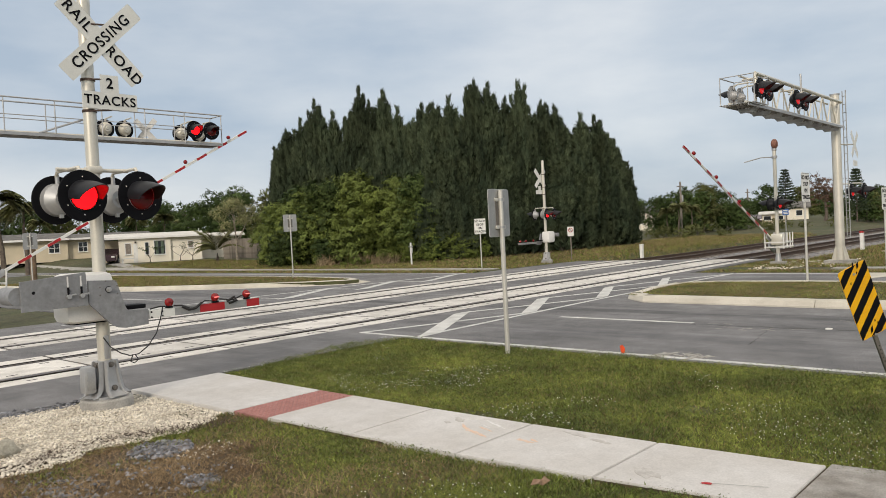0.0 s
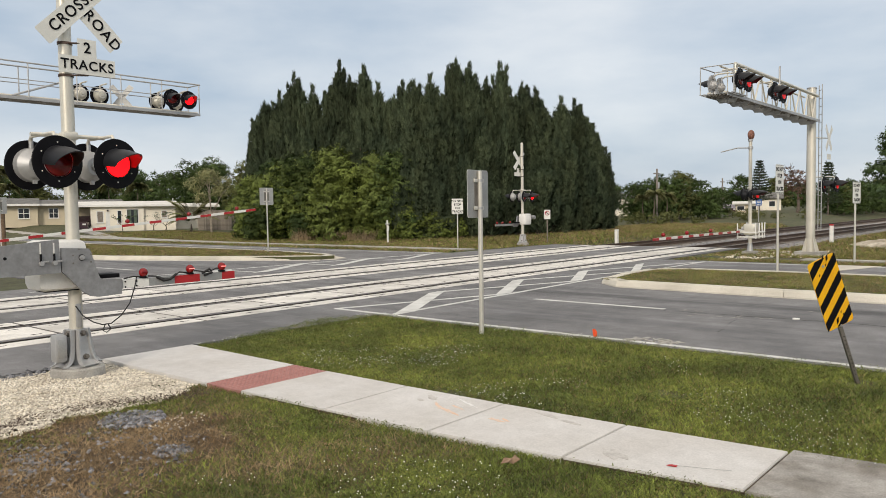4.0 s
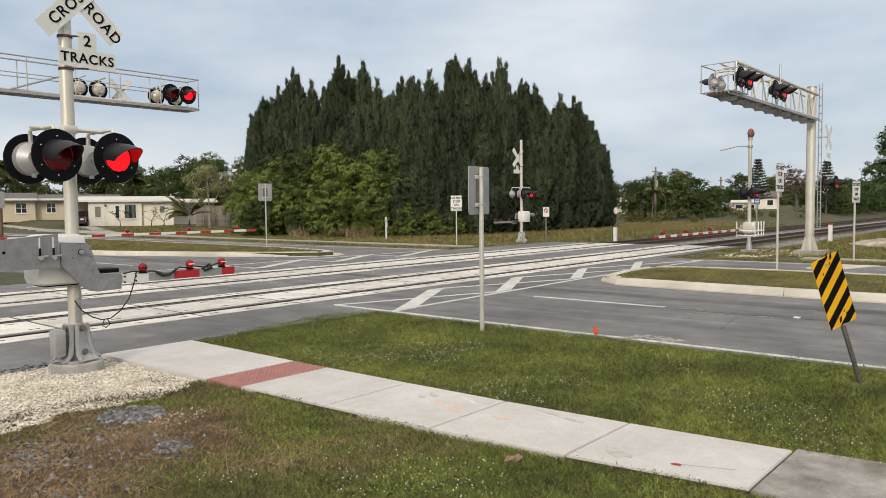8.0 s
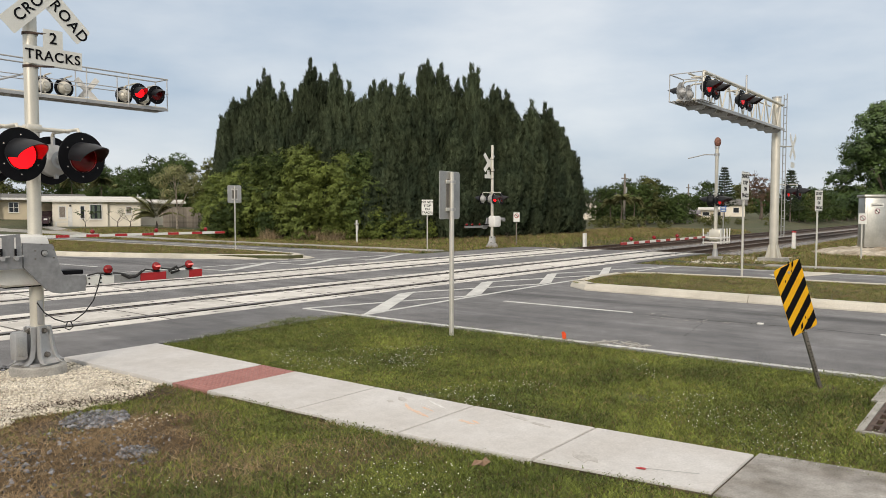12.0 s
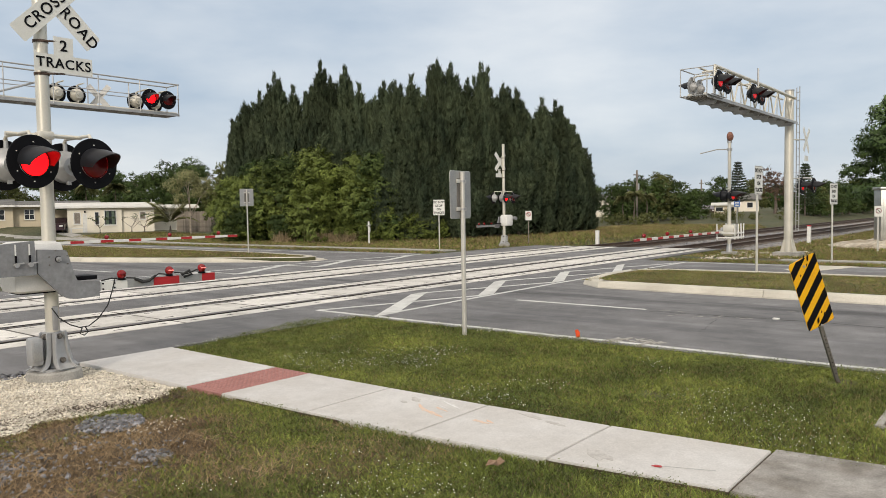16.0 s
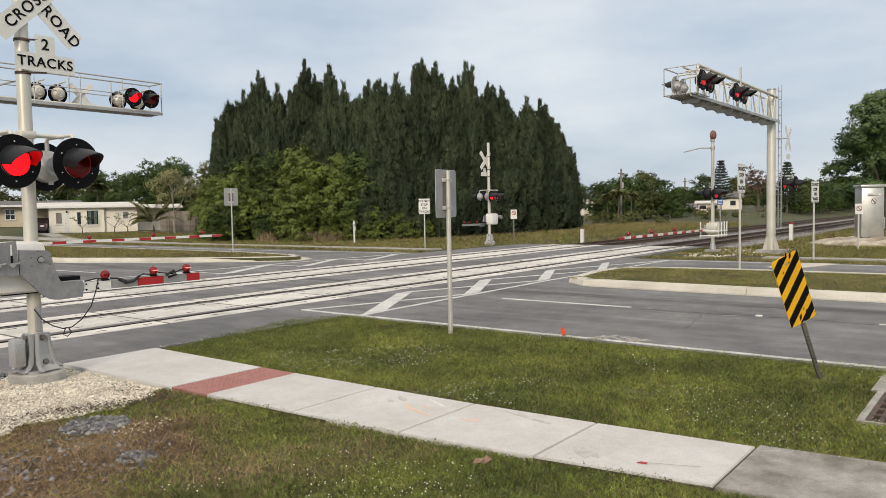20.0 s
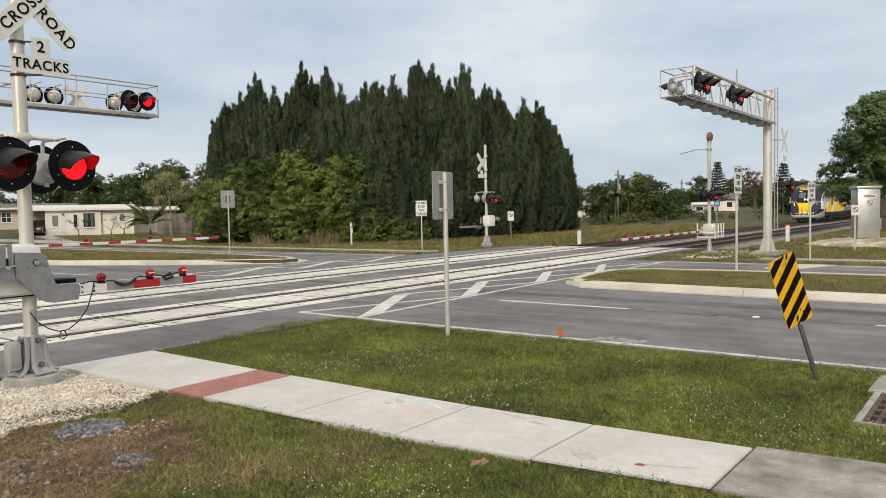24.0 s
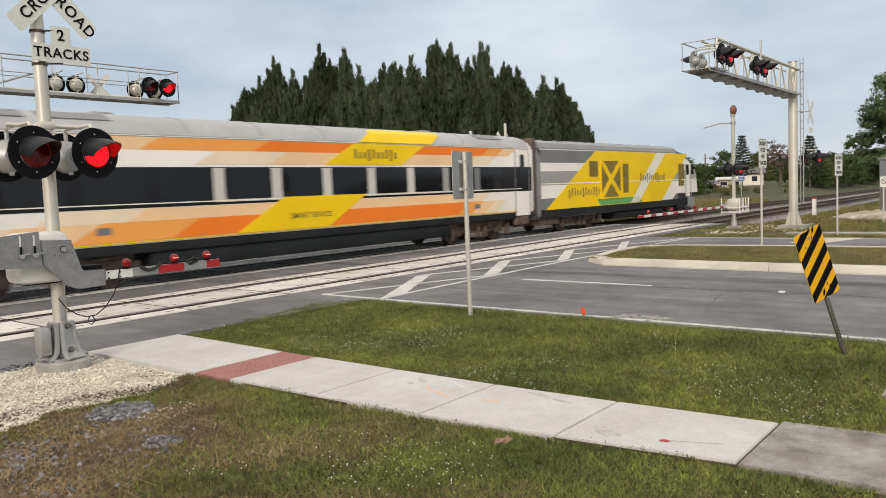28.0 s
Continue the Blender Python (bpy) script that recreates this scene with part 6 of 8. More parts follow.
def fence():
    """Weathered upright boards before the side of the house."""
    x0, y0 = polar(58.4, 72.5)
    x1, y1 = polar(55.6, 70.5)
    t = thing("board_fence", "weathered grey board fence beside the house", "fence")
    n = 34
    me = None
    for k in range(n):
        u = k / (n - 1)
        x, y = x0 + (x1 - x0) * u, y0 + (y1 - y0) * u
        if me is None:
            me = finish(prism(B(), [(-0.066, 0), (0.066, 0), (0.066, 1.82), (0.03, 1.88), (-0.03, 1.88), (-0.066, 1.82)], "y", -0.012, 0.012), "board", False)
            me.materials.append(M_FENCE)
        ob = part("board", me, M_FENCE, t)
        ob.matrix_basis = pose(x, y, height(x, y) - 0.03 + random.uniform(-0.03, 0.02), 0, random.uniform(-0.6, 0.6), math.degrees(math.atan2(y1 - y0, x1 - x0)))
    for z in (0.5, 1.5):
        part("rail", rod(B(), (x0, y0 + 0.06, height(x0, y0) + z), (x1, y1 + 0.06, height(x1, y1) + z), 0.04, seg=6), M_FENCE, t)


fence()


def palm_mesh(seed, h, fronds, length, droop=1.0, width=0.5, lift=0.0):
    """Fan of arching fronds made of narrow leaflets."""
    rng = np.random.default_rng(seed)
    out = []
    for k in range(fronds):
        a = rng.uniform(0, 2 * math.pi)
        up = rng.uniform(-0.25, 1.1) + lift
        d = np.array([math.cos(a), math.sin(a), 0.0])
        L = length * rng.uniform(0.75, 1.1)
        n = 48
        s = np.linspace(0.1, 1, n)
        spine = np.array([0, 0, h]) + d * (s * L)[:, None] * (1 - 0.25 * min(1.2, max(0, up))) + np.array([0, 0, 1.0]) * (up * s * L * 0.75 - droop * 0.75 * s ** 2 * L)[:, None]
        side = np.array([-d[1], d[0], 0.0])
        for sg in (-1, 1):
            wl = width * np.sin(np.pi * np.clip(s, 0.06, 0.97))[:, None] * rng.uniform(0.8, 1.1, (n, 1))
            tip = spine + side * sg * wl + d * 0.25 * wl - np.array([0, 0, 0.35]) * wl
            b = d * 0.055
            out.append(np.stack([spine - b, spine + b, tip], 1))
    return soup("crown", np.concatenate(out))


def build_background_trees():
    rng = random.Random(21)
    # young coconut palm and a pale half-bare tree before the fence
    x, y = polar(58.9, 67)
    p = tree("palm_tree", "young coconut palm before the board fence", "palm tree", x, y, trunk_mesh(0.7, 0.14, 2), palm_mesh(2, 0.9, 30, 3.0, 0.85, 0.45, 0.85), M_PALM)
    x, y = polar(57.5, 66)
    tree("small_tree", "half-bare pale-barked tree with thin olive foliage", "tree", x, y, trunk_mesh(2.0, 0.11, 4, ((0.5, -1.2, 0.3, 1.9), (0.6, 1.2, 0.2, 2.0), (0.7, 0.4, 0.8, 2.4), (0.8, -0.5, -0.6, 2.6), (0.9, 0.9, -0.5, 1.7), (0.9, -0.2, 0.2, 2.8))),
         leaf_mesh(9, [(-1.4, 0.2, 4.0, 0.8, 0.7, 0.6), (1.3, 0.2, 4.1, 0.9, 0.7, 0.7), (0.2, 0.5, 4.8, 1.0, 0.8, 0.6), (-0.5, -0.5, 4.6, 0.8, 0.7, 0.6), (0.7, -0.3, 3.4, 0.7, 0.6, 0.5), (-1.0, 0.0, 3.0, 0.6, 0.6, 0.5)], 4200, 0.075, bunch=6, spread=4.0), mat("thin_olive_leaves", (0.27, 0.26, 0.12), 0.75, var=0.2, scale=0.6, fine=3, second=(0.17, 0.18, 0.07), island=0.4), M_PALEBARK)
    # broad trees behind the houses
    kinds = []
    for s in range(4):
        blobs = []
        for _ in range(64):
            a, q, r = rng.uniform(0, 6.28), rng.uniform(0, 3.0), rng.uniform(0.65, 1.2)
            blobs.append((q * math.cos(a), q * math.sin(a), rng.uniform(1.3, 7.0) - 0.3 * q, r, r, r * 0.75))
        kinds.append((trunk_mesh(4.2, 0.24, s, ((0.5, 1.7, 0.4, 1.9), (0.6, -1.6, 0.7, 2.1), (0.7, 0.3, -1.5, 2.2), (0.8, 0.4, 1.3, 2.3))), leaf_mesh(60 + s, blobs, 20000, 0.12)))
    spots = [(60.4, 96, 0.78), (58.9, 92, 1.02), (57.3, 90, 1.04), (55.0, 84, 0.92), (62.6, 118, 0.98), (64.6, 122, 0.92), (66.6, 118, 0.9), (68.8, 122, 1.0), (70.8, 120, 0.95), (61.6, 130, 1.1), (72.8, 125, 1.1), (75, 120, 1.05),
             (26.0, 92, 0.6), (25.1, 96, 0.72), (24.0, 90, 0.74), (22.9, 92, 0.76), (21.9, 95, 0.66), (20.8, 94, 0.56), (20.2, 99, 0.5), (53.0, 80, 0.95),
             (12.6, 112, 0.56), (11.7, 117, 0.62), (10.9, 126, 0.72), (10.0, 138, 0.74), (9.2, 150, 0.82), (8.4, 166, 0.95), (7.6, 184, 1.05), (16.4, 150, 0.8), (18.6, 150, 0.85), (14.4, 135, 0.7), (27.4, 120, 0.6), (12.2, 114, 0.54), (11.4, 122, 0.62), (10.5, 131, 0.68), (9.7, 142, 0.76), (8.9, 155, 0.84), (11.9, 126, 0.64), (10.2, 146, 0.8)]
    for i, (az, d, s) in enumerate(spots):
        x, y = polar(az, d)
        t, c = kinds[i % 4]
        tree("broadleaf_tree", "broad dark green tree behind the houses" if az > 40 else "dark green tree across the field beyond the tracks", "tree", x, y, t, c, M_OLIVE if az == 55.0 else M_LEAF, scale=(s, s, s), rz=rng.uniform(0, 360), group="background trees")
    # cabbage palms
    ct, cc = trunk_mesh(4.6, 0.17, 8), palm_mesh(5, 4.7, 60, 1.9, 1.1, 0.5, 0.15)
    for az, d, s in ((72.6, 64, 1.28), (71.2, 70, 1.2), (70.3, 104, 0.95), (66.2, 104, 0.98), (64.3, 108, 1.0), (62.4, 110, 1.02), (61.2, 108, 0.85), (74.2, 88, 1.0), (24.6, 84, 0.72), (23.7, 85, 0.66), (25.4, 86, 0.62)):
        x, y = polar(az, d)
        tree("palm_tree", "cabbage palm with a shaggy round head", "palm tree", x, y, ct, cc, M_PALM, scale=s, rz=rng.uniform(0, 360), group="cabbage palms")
    # russet tree and two tiered pines across the field
    x, y = polar(15.0, 108)
    tree("russet_tree", "tree with thin russet-brown foliage", "tree", x, y, kinds[1][0], leaf_mesh(77, [(rng.uniform(-1.3, 1.3), rng.uniform(-1.3, 1.3), rng.uniform(2.0, 5.6), 1.0, 1.0, 1.1) for _ in range(10)], 4200, 0.1), M_RUSTLEAF)
    for az, d, h in ((13.15, 110, 7.1), (17.45, 118, 7.6)):
        x, y = polar(az, d)
        n = np.random.default_rng(int(d))
        out = []
        for k in range(15):
            zz = h * (0.2 + 0.78 * k / 15)
            rr = 1.75 * (1 - k / 15.5) + 0.15
            for j in range(9):
                a = j * 0.698 + k * 0.3
                m = 24
                s = n.uniform(0.1, 1, m)[:, None]
                p = np.array([0, 0, zz]) + np.array([math.cos(a), math.sin(a), 0.16]) * rr * s + n.normal(0, 0.06, (m, 3))
                dd = unit(np.array([math.cos(a), math.sin(a), 0.5]) + n.normal(0, 0.4, (m, 3)))
                w = unit(np.cross(dd, n.normal(0, 1, (m, 3)))) * 0.05
                out.append(np.stack([p - w, p + w, p + dd * 0.3], 1))
        tree("tiered_pine", "tall tiered pine across the field", "tree", x, y, trunk_mesh(h * 0.97, 0.11, 3), soup("crown", np.concatenate(out)), M_CASUARINA)
    # big leafy tree by the signal cabinet
    blobs = []
    for _ in range(66):
        a, q = rng.uniform(0, 6.28), rng.uniform(0.2, 3.5)
        r = rng.uniform(0.65, 1.2)
        blobs.append((q * math.cos(a) + 0.3, q * math.sin(a) - 0.25, rng.uniform(3.0, 8.6) - 0.5 * max(0, q - 1.4), r, r, r * 0.62))
    tree("shade_tree", "large leafy green tree behind the signal cabinet", "tree", 55.6, 7.0, trunk_mesh(4.6, 0.3, 6, ((0.4, 1.9, 0.6, 2.4), (0.5, -1.9, 0.5, 2.2), (0.6, 0.3, 1.9, 2.6), (0.7, -0.6, -1.9, 2.3), (0.9, 0.8, -0.8, 3.0))),
         leaf_mesh(31, blobs, 60000, 0.105), mat("sapling_leaves", (0.075, 0.12, 0.028), 0.6, var=0.15, scale=0.4, fine=3, second=(0.045, 0.085, 0.02), island=0.4))
    # low scrub along the far side of the tracks
    sk = [leaf_mesh(90 + s, [(rng.uniform(-1, 1), rng.uniform(-1, 1), rng.uniform(0.3, 0.9), 0.8, 0.8, 0.55) for _ in range(6)], 1500, 0.08) for s in range(2)]
    st = trunk_mesh(0.7, 0.05, 1)
    for i in range(30):
        az = 8.5 + (i % 23) * 0.8 + rng.uniform(-0.4, 0.4)
        d = rng.uniform(70, 100)
        x, y = polar(az, d)
        if y > 23:
            tree("scrub", "low scrub in the rough grass beyond the tracks", "shrub", x, y, st, sk[i % 2], M_OLIVE if i % 3 else M_LEAF, scale=rng.uniform(0.5, 1.1), rz=rng.uniform(0, 360), group="trackside scrub")
    # woods round the horizon
    out = []
    for s in range(60):
        az = -40 + s * 2.6
        d = 230 + 40 * rng.random()
        x, y = polar(az, d)
        b = [(x + rng.uniform(-5, 5), y + rng.uniform(-5, 5), rng.uniform(2, 5), 6.5, 6.5, rng.uniform(2.5, 4.5)) for _ in range(3)]
        r = np.random.default_rng(s)
        n = 700
        pick = r.integers(0, 3, n)
        bb = np.array(b)[pick]
        dd = unit(r.normal(0, 1, (n, 3)))
        p = bb[:, :3] + dd * bb[:, 3:] * r.uniform(0.7, 1.05, (n, 1))
        t1 = unit(np.cross(dd, r.normal(0, 1, (n, 3))))
        t2 = np.cross(dd, t1)
        L = r.uniform(0.35, 0.7, (n, 1))
        out.append(np.stack([p - t1 * L, p + t2 * L, p + t1 * L, p - t2 * L], 1))
    single("far_woods", soup("far_woods", np.concatenate(out)), M_LEAF, "dark line of distant woods", "woods", kind="stuff", smooth=False)


build_background_trees()


def build_far_field():
    # buildings across the tracks
    for az, d, w, h, wall, roof, lab, zb, rise in ((18.24, 100, 2.7, 1.1, M_STUCCO_T, M_ROOF_W, "small yellow building across the field", 0.85, 0.4), (17.1, 128, 4.6, 1.9, M_STUCCO_W, M_ROOF_G, "grey-roofed house across the field", 0.85, 1.1),
                                         (20.6, 150, 2.6, 2.4, M_STUCCO_W, M_ROOF_W, "white building across the field", 0.8, 0.3), (26.6, 105, 5.0, 2.4, M_STUCCO_W, M_ROOF_G, "pale house behind the trees", 0.6, 0.8)):
        x, y = polar(az, d)
        t = thing("house", lab, "house", pose(x, y, zb, 0, 0, az - 90))
        part("wall", box(B(), -w / 2, w / 2, 0, 5, -0.3, h), wall, t, smooth=False)
        part("roof", prism(B(), [(-0.4, h), (-0.4, h + 0.12), (2.5, h + rise), (5.4, h + 0.12), (5.4, h)], "x", -w / 2 - 0.4, w / 2 + 0.4), roof, t, smooth=False)
        for k in (-0.28, 0.22):
            house_window(t, w * k - 0.4, w * k + 0.4, h * 0.4, h * 0.8, 0.0, bars=False)
    x, y = polar(17.5, 86)
    t = thing("blue_sign", "small blue notice board across the field", "sign", pose(x, y, height(x, y), 0, 0, -72))
    part("post", rod(B(), (0, 0, -0.1), (0, 0, 2.3), 0.05, seg=8), M_GALV, t)
    part("board", box(B(), -0.3, 0.3, -0.06, -0.05, 1.7, 2.35), M_BLUE, t, smooth=False)
    for k in range(3):
        part("writing", box(B(), -0.2, 0.2, -0.065, -0.061, 1.82 + k * 0.16, 1.88 + k * 0.16), M_SIGN, t, smooth=False)
    x, y = polar(19.5, 118)
    car(pose(x, y, 0.62, 0, 0, 25), "dark car parked on the grass across the field")
    for az, d, h in ((24.4, 88, 6.0), (19.9, 118, 4.9)):
        x, y = polar(az, d)
        t = thing("utility_pole", "grey wooden utility pole", "utility pole", pose(x, y, height(x, y)))
        part("pole", rod(B(), (0, 0, -0.2), (0, 0, h), 0.14, 0.1, 10), M_WOOD, t)
        part("transformer", rod(B(), (0.25, 0, h - 2.2), (0.25, 0, h - 1.5), 0.18, seg=12), M_GALV, t)
        part("cross_arm", box(B(), -0.8, 0.8, -0.05, 0.05, h - 0.6, h - 0.48), M_WOOD, t, smooth=False)
    # pavements and drives
    for name, pts, w in (("verge_path", [(27.6, 22), (27.6, 48), (28.2, 95)], 1.3), ("house_path", [(28.0, 58), (31.5, 71)], 0.9), ("roadside_path", [(27.6, -30), (27.6, 7.2)], 0.7)):
        t = thing("path", "pale concrete path through the grass", "path", kind="structure")
        for a, b in zip(pts, pts[1:]):
            a, b = Vector((*a, 0)), Vector((*b, 0))
            n = max(1, int((b - a).length / 2.0))
            d = (b - a).normalized()
            s = Vector((-d.y, d.x, 0)) * w / 2
            for k in range(n):
                p, q = a.lerp(b, k / n), a.lerp(b, (k + 1) / n) - d * 0.02
                bm = B()
                top = [bm.verts.new((v.x, v.y, height(v.x, v.y) + 0.045)) for v in (p - s, q - s, q + s, p + s)]
                low = [bm.verts.new((v.co.x, v.co.y, v.co.z - 0.12)) for v in top]
                bm.faces.new(top)
                for i in range(4):
                    bm.faces.new((top[i], low[i], low[(i + 1) % 4], top[(i + 1) % 4]))
                bmesh.ops.recalc_face_normals(bm, faces=bm.faces)
                part("slab", bm, M_CONC_OLD, t, smooth=False)
    t = single("drive_apron", prism(B(), [(22.4, 5.4), (25.3, 4.4), (25.3, 5.6), (23.4, 6.0)], "z", 0.0005, 0.012), M_KERB, "pale concrete drive apron on the far lanes", "apron", kind="structure", smooth=False)
    # road sign and old post by the left verge
    x, y = polar(70.9, 40)
    sign_post("sign_post", "grey road sign seen from behind near the houses", "road sign", pose(x, y, 0, 0, 0, 172), 2.75, 0.61, 0.76, None)
    x, y = polar(70.8, 44)
    t = thing("timber_post", "short weathered timber post", "post", pose(x, y, height(x, y)))
    part("post", rod(B(), (0, 0, -0.1), (0, 0, 2.3), 0.16, 0.15, 12), mat("brown_timber", (0.2, 0.135, 0.085), 0.9, var=0.22, scale=4, fine=22), t)


build_far_field()


# ---- the train ----
CARS = []  # thing, distance behind the first coupling


def loft(bm, stations, sh=1.0, keel=0.0):
    """Skin through cross-sections: each is (x, half width, bottom, top); sh is the roundness of the shoulders, keel that of the belly toward the nose."""
    rows = []
    for x, w, zb, zt in stations:
        hgt = zt - zb
        k = min(1.0, hgt / 3.6)
        e = keel * max(0.0, min(1.0, (5.2 - x) / 3.0)) * min(1.0, hgt)
        half = [(0, zb), (w * (0.86 - 0.34 * e), zb), (w * (0.985 - 0.14 * e), zb + 0.12 * k + 0.14 * e), (w, zb + 0.3 * k + 0.42 * e), (w, zt - 0.8 * k * sh), (w * 0.965, zt - 0.62 * k * sh), (w * 0.87, zt - 0.34 * k * sh), (w * 0.66, zt - 0.14 * k * sh), (w * 0.36, zt - 0.03 * k * sh), (0, zt)]
        loop = [(-y, z) for y, z in half] + [(y, z) for y, z in half[-2:0:-1]]
        rows.append([bm.verts.new((x, y, z)) for y, z in loop])
    n = len(rows[0])
    for a, b in zip(rows, rows[1:]):
        for k in range(n):
            bm.faces.new((a[k], a[(k + 1) % n], b[(k + 1) % n], b[k]))
    bm.faces.new(rows[0])
    bm.faces.new(rows[-1][::-1])
    bmesh.ops.recalc_face_normals(bm, faces=bm.faces)
    return bm


def livery(parent, name, poly, material, layer, w, label="", sides=(-1, 1)):
    """A painted panel on the sides, given in x and z; it stands a few millimetres proud by its layer."""
    for s in sides:
        a, b = s * (w - 0.06), s * (w + 0.003 + 0.0035 * layer)
        bm = prism(B(), poly, "y", min(a, b), max(a, b))
        part(name, bm, material, parent, label, smooth=False)


def slant(x0, x1, z0, z1, k=1.95):
    return [(x0, z0), (x1, z0), (x1 + (z1 - z0) * k, z1), (x0 + (z1 - z0) * k, z1)]


def bar_word(parent, x, z, h, w, material, layer, side_w, sides=(-1, 1)):
    """A brand word as plain upright bars."""
    n = max(4, int(w / (h * 0.95)))
    for s in sides:
        for k in range(n):
            xa = x + w * k / n
            tall = h * (1.4 if k % 4 in (0, 3) else 1.0)
            a, b = s * (side_w + 0.0005), s * (side_w + 0.003 + 0.0035 * layer)
            part("word_bar", box(B(), xa, xa + h * 0.36, min(a, b), max(a, b), z - (h * 0.35 if k % 5 == 3 else 0), z + tall), material, parent, "brand word drawn as plain bars", smooth=False)


def bogie(parent, x, label="dusty brown steel bogie"):
    b = part("bogie", box(B(), x - 0.35, x + 0.35, -0.9, 0.9, 0.35, 0.75, 0.03), M_T_BOGIE, parent, label)
    for s in (-1, 1):
        part("side_frame", prism(B(), [(x - 1.75, 0.5), (x - 0.7, 0.36), (x + 0.7, 0.36), (x + 1.75, 0.5), (x + 1.75, 0.74), (x + 0.9, 0.86), (x - 0.9, 0.86), (x - 1.75, 0.74)], "y", min(s * 0.95, s * 1.12), max(s * 0.95, s * 1.12)), M_T_BOGIE, b, smooth=False)
        for dx in (-1.7, -0.2, 0.25, 1.7):
            part("brake_gear", box(B(), x + dx - 0.09, x + dx + 0.09, s * 1.12, s * 1.26, 0.2, 0.62, 0.02), M_T_BOGIE, b)
        part("air_pipe", tube(B(), [(x - 1.9, s * 1.2, 0.82), (x - 0.9, s * 1.2, 0.92), (x + 0.9, s * 1.2, 0.92), (x + 1.9, s * 1.2, 0.82)], 0.035, 6), M_IRON, b)
    for s in (-1, 1):
        for dx in (-0.55, 0.55):
            part("spring", rod(B(), (x + dx, s * 1.15, 0.55), (x + dx, s * 1.15, 0.95), 0.12, seg=12), M_T_BOGIE, b)
        part("damper", rod(B(), (x - 1.2, s * 1.18, 0.6), (x + 1.2, s * 1.18, 0.72), 0.05, seg=8), M_T_BOGIE, b)
    for dx in (-1.25, 1.25):
        bm = B()
        for s in (-1, 1):
            rod(bm, (x + dx, s * 0.69, 0.46), (x + dx, s * 0.83, 0.46), 0.455, seg=28)
            rod(bm, (x + dx, s * 0.83, 0.46), (x + dx, s * 1.0, 0.46), 0.16, 0.14, seg=14)
        rod(bm, (x + dx, -0.7, 0.46), (x + dx, 0.7, 0.46), 0.08, seg=10)
        part("wheelset", bm, M_IRON, b)
    for dx in (-1.25, 1.25):
        for s in (-1, 1):
            part("axle_box", box(B(), x + dx - 0.2, x + dx + 0.2, s * 0.98, s * 1.16, 0.3, 0.66, 0.03), M_T_BOGIE, b)


def locomotive(nose):
    """Nose at x = 0 and coupling at x = 20.3; nose is the way it heads, the livery mirrored for the rear unit."""
    L, W = 20.3, 1.53
    t = thing("locomotive", "yellow, white and charcoal passenger locomotive" + (" at the head of the train" if nose else " at the rear of the train"), "locomotive")
    H = 3.8
    st = [(2.5, 0.46, 0.52, 0.58), (2.57, 0.76, 0.48, 0.66), (2.68, 1.0, 0.46, 0.84), (2.89, 1.2, 0.45, 1.21), (3.14, 1.33, 0.45, 1.67), (3.35, 1.41, 0.45, 2.04), (3.52, 1.46, 0.45, 2.34), (3.77, 1.5, 0.45, 2.79), (4.01, W, 0.45, 3.22), (4.26, W, 0.45, 3.5), (4.68, W, 0.45, 3.66), (5.3, W, 0.45, 3.75), (6.0, W, 0.45, H)]
    part("nose", loft(B(), st, 0.62, 0.8), M_T_NAVY, t, "sloping charcoal nose")
    part("body", loft(B(), [(6.0, W, 0.62, H), (L - 0.15, W, 0.62, H), (L, W * 0.97, 0.7, H - 0.1)]), M_T_GREY, t, "grey body shell")
    # roof skin and fans
    bm = prism(B(), [(-1.505, 3.47), (-1.46, 3.66), (-1.3, 3.77), (-0.65, 3.83), (0.65, 3.83), (1.3, 3.77), (1.46, 3.66), (1.505, 3.47), (1.3, 3.4), (-1.3, 3.4)], "x", 6.1, L - 0.2)
    bmesh.ops.translate(bm, verts=bm.verts, vec=(0, 0, 0.028))
    part("roof", bm, M_T_ROOF, t, "grey ribbed roof")
    bm = prism(B(), [(-1.44, 3.44), (-1.38, 3.6), (-1.14, 3.7), (-0.5, 3.78), (0.5, 3.78), (1.14, 3.7), (1.38, 3.6), (1.44, 3.44)], "x", 5.0, 6.12)
    for v in bm.verts:
        if v.co.x < 5.5:
            v.co.z -= 0.14
            v.co.y *= 0.93
    bmesh.ops.translate(bm, verts=bm.verts, vec=(0, 0, 0.045))
    part("roof_front", bm, M_T_NAVY, t, "charcoal front of the roof")
    for s in (-1, 1):
        part("eaves_grille", prism(B(), [(s * 1.5, 3.46), (s * 1.54, 3.46), (s * 1.535, 3.5), (s * 1.45, 3.5)], "x", 6.4, L - 0.4), M_T_GREY, t, "dark slotted strip under the roof", smooth=False)
    for k in range(13):
        part("roof_rib", box(B(), 6.4 + k * 1.05, 6.45 + k * 1.05, -1.0, 1.0, 3.78, 3.875), M_T_LGREY, t, smooth=False)
    for k in range(3):
        part("roof_hatch", box(B(), 6.5 + k * 4.2, 9.1 + k * 4.2, -0.7, 0.7, 3.82, 3.9, 0.03), M_T_ROOF, t)
    part("dark_roof_panel", box(B(), 17.2, 18.3, -0.9, 0.9, 3.85, 3.885), M_T_BAND, t, smooth=False)
    part("antenna", rod(B(), (6.2, 0.2, 3.8), (6.1, 0.2, 4.05), 0.035, seg=8), M_WHITE, t)
    part("horn", rod(B(), (6.05, -0.3, 3.82), (5.7, -0.3, 3.9), 0.045, 0.09, seg=10), M_GALV, t)
    # side paint
    z0, z1 = 1.0, 3.42
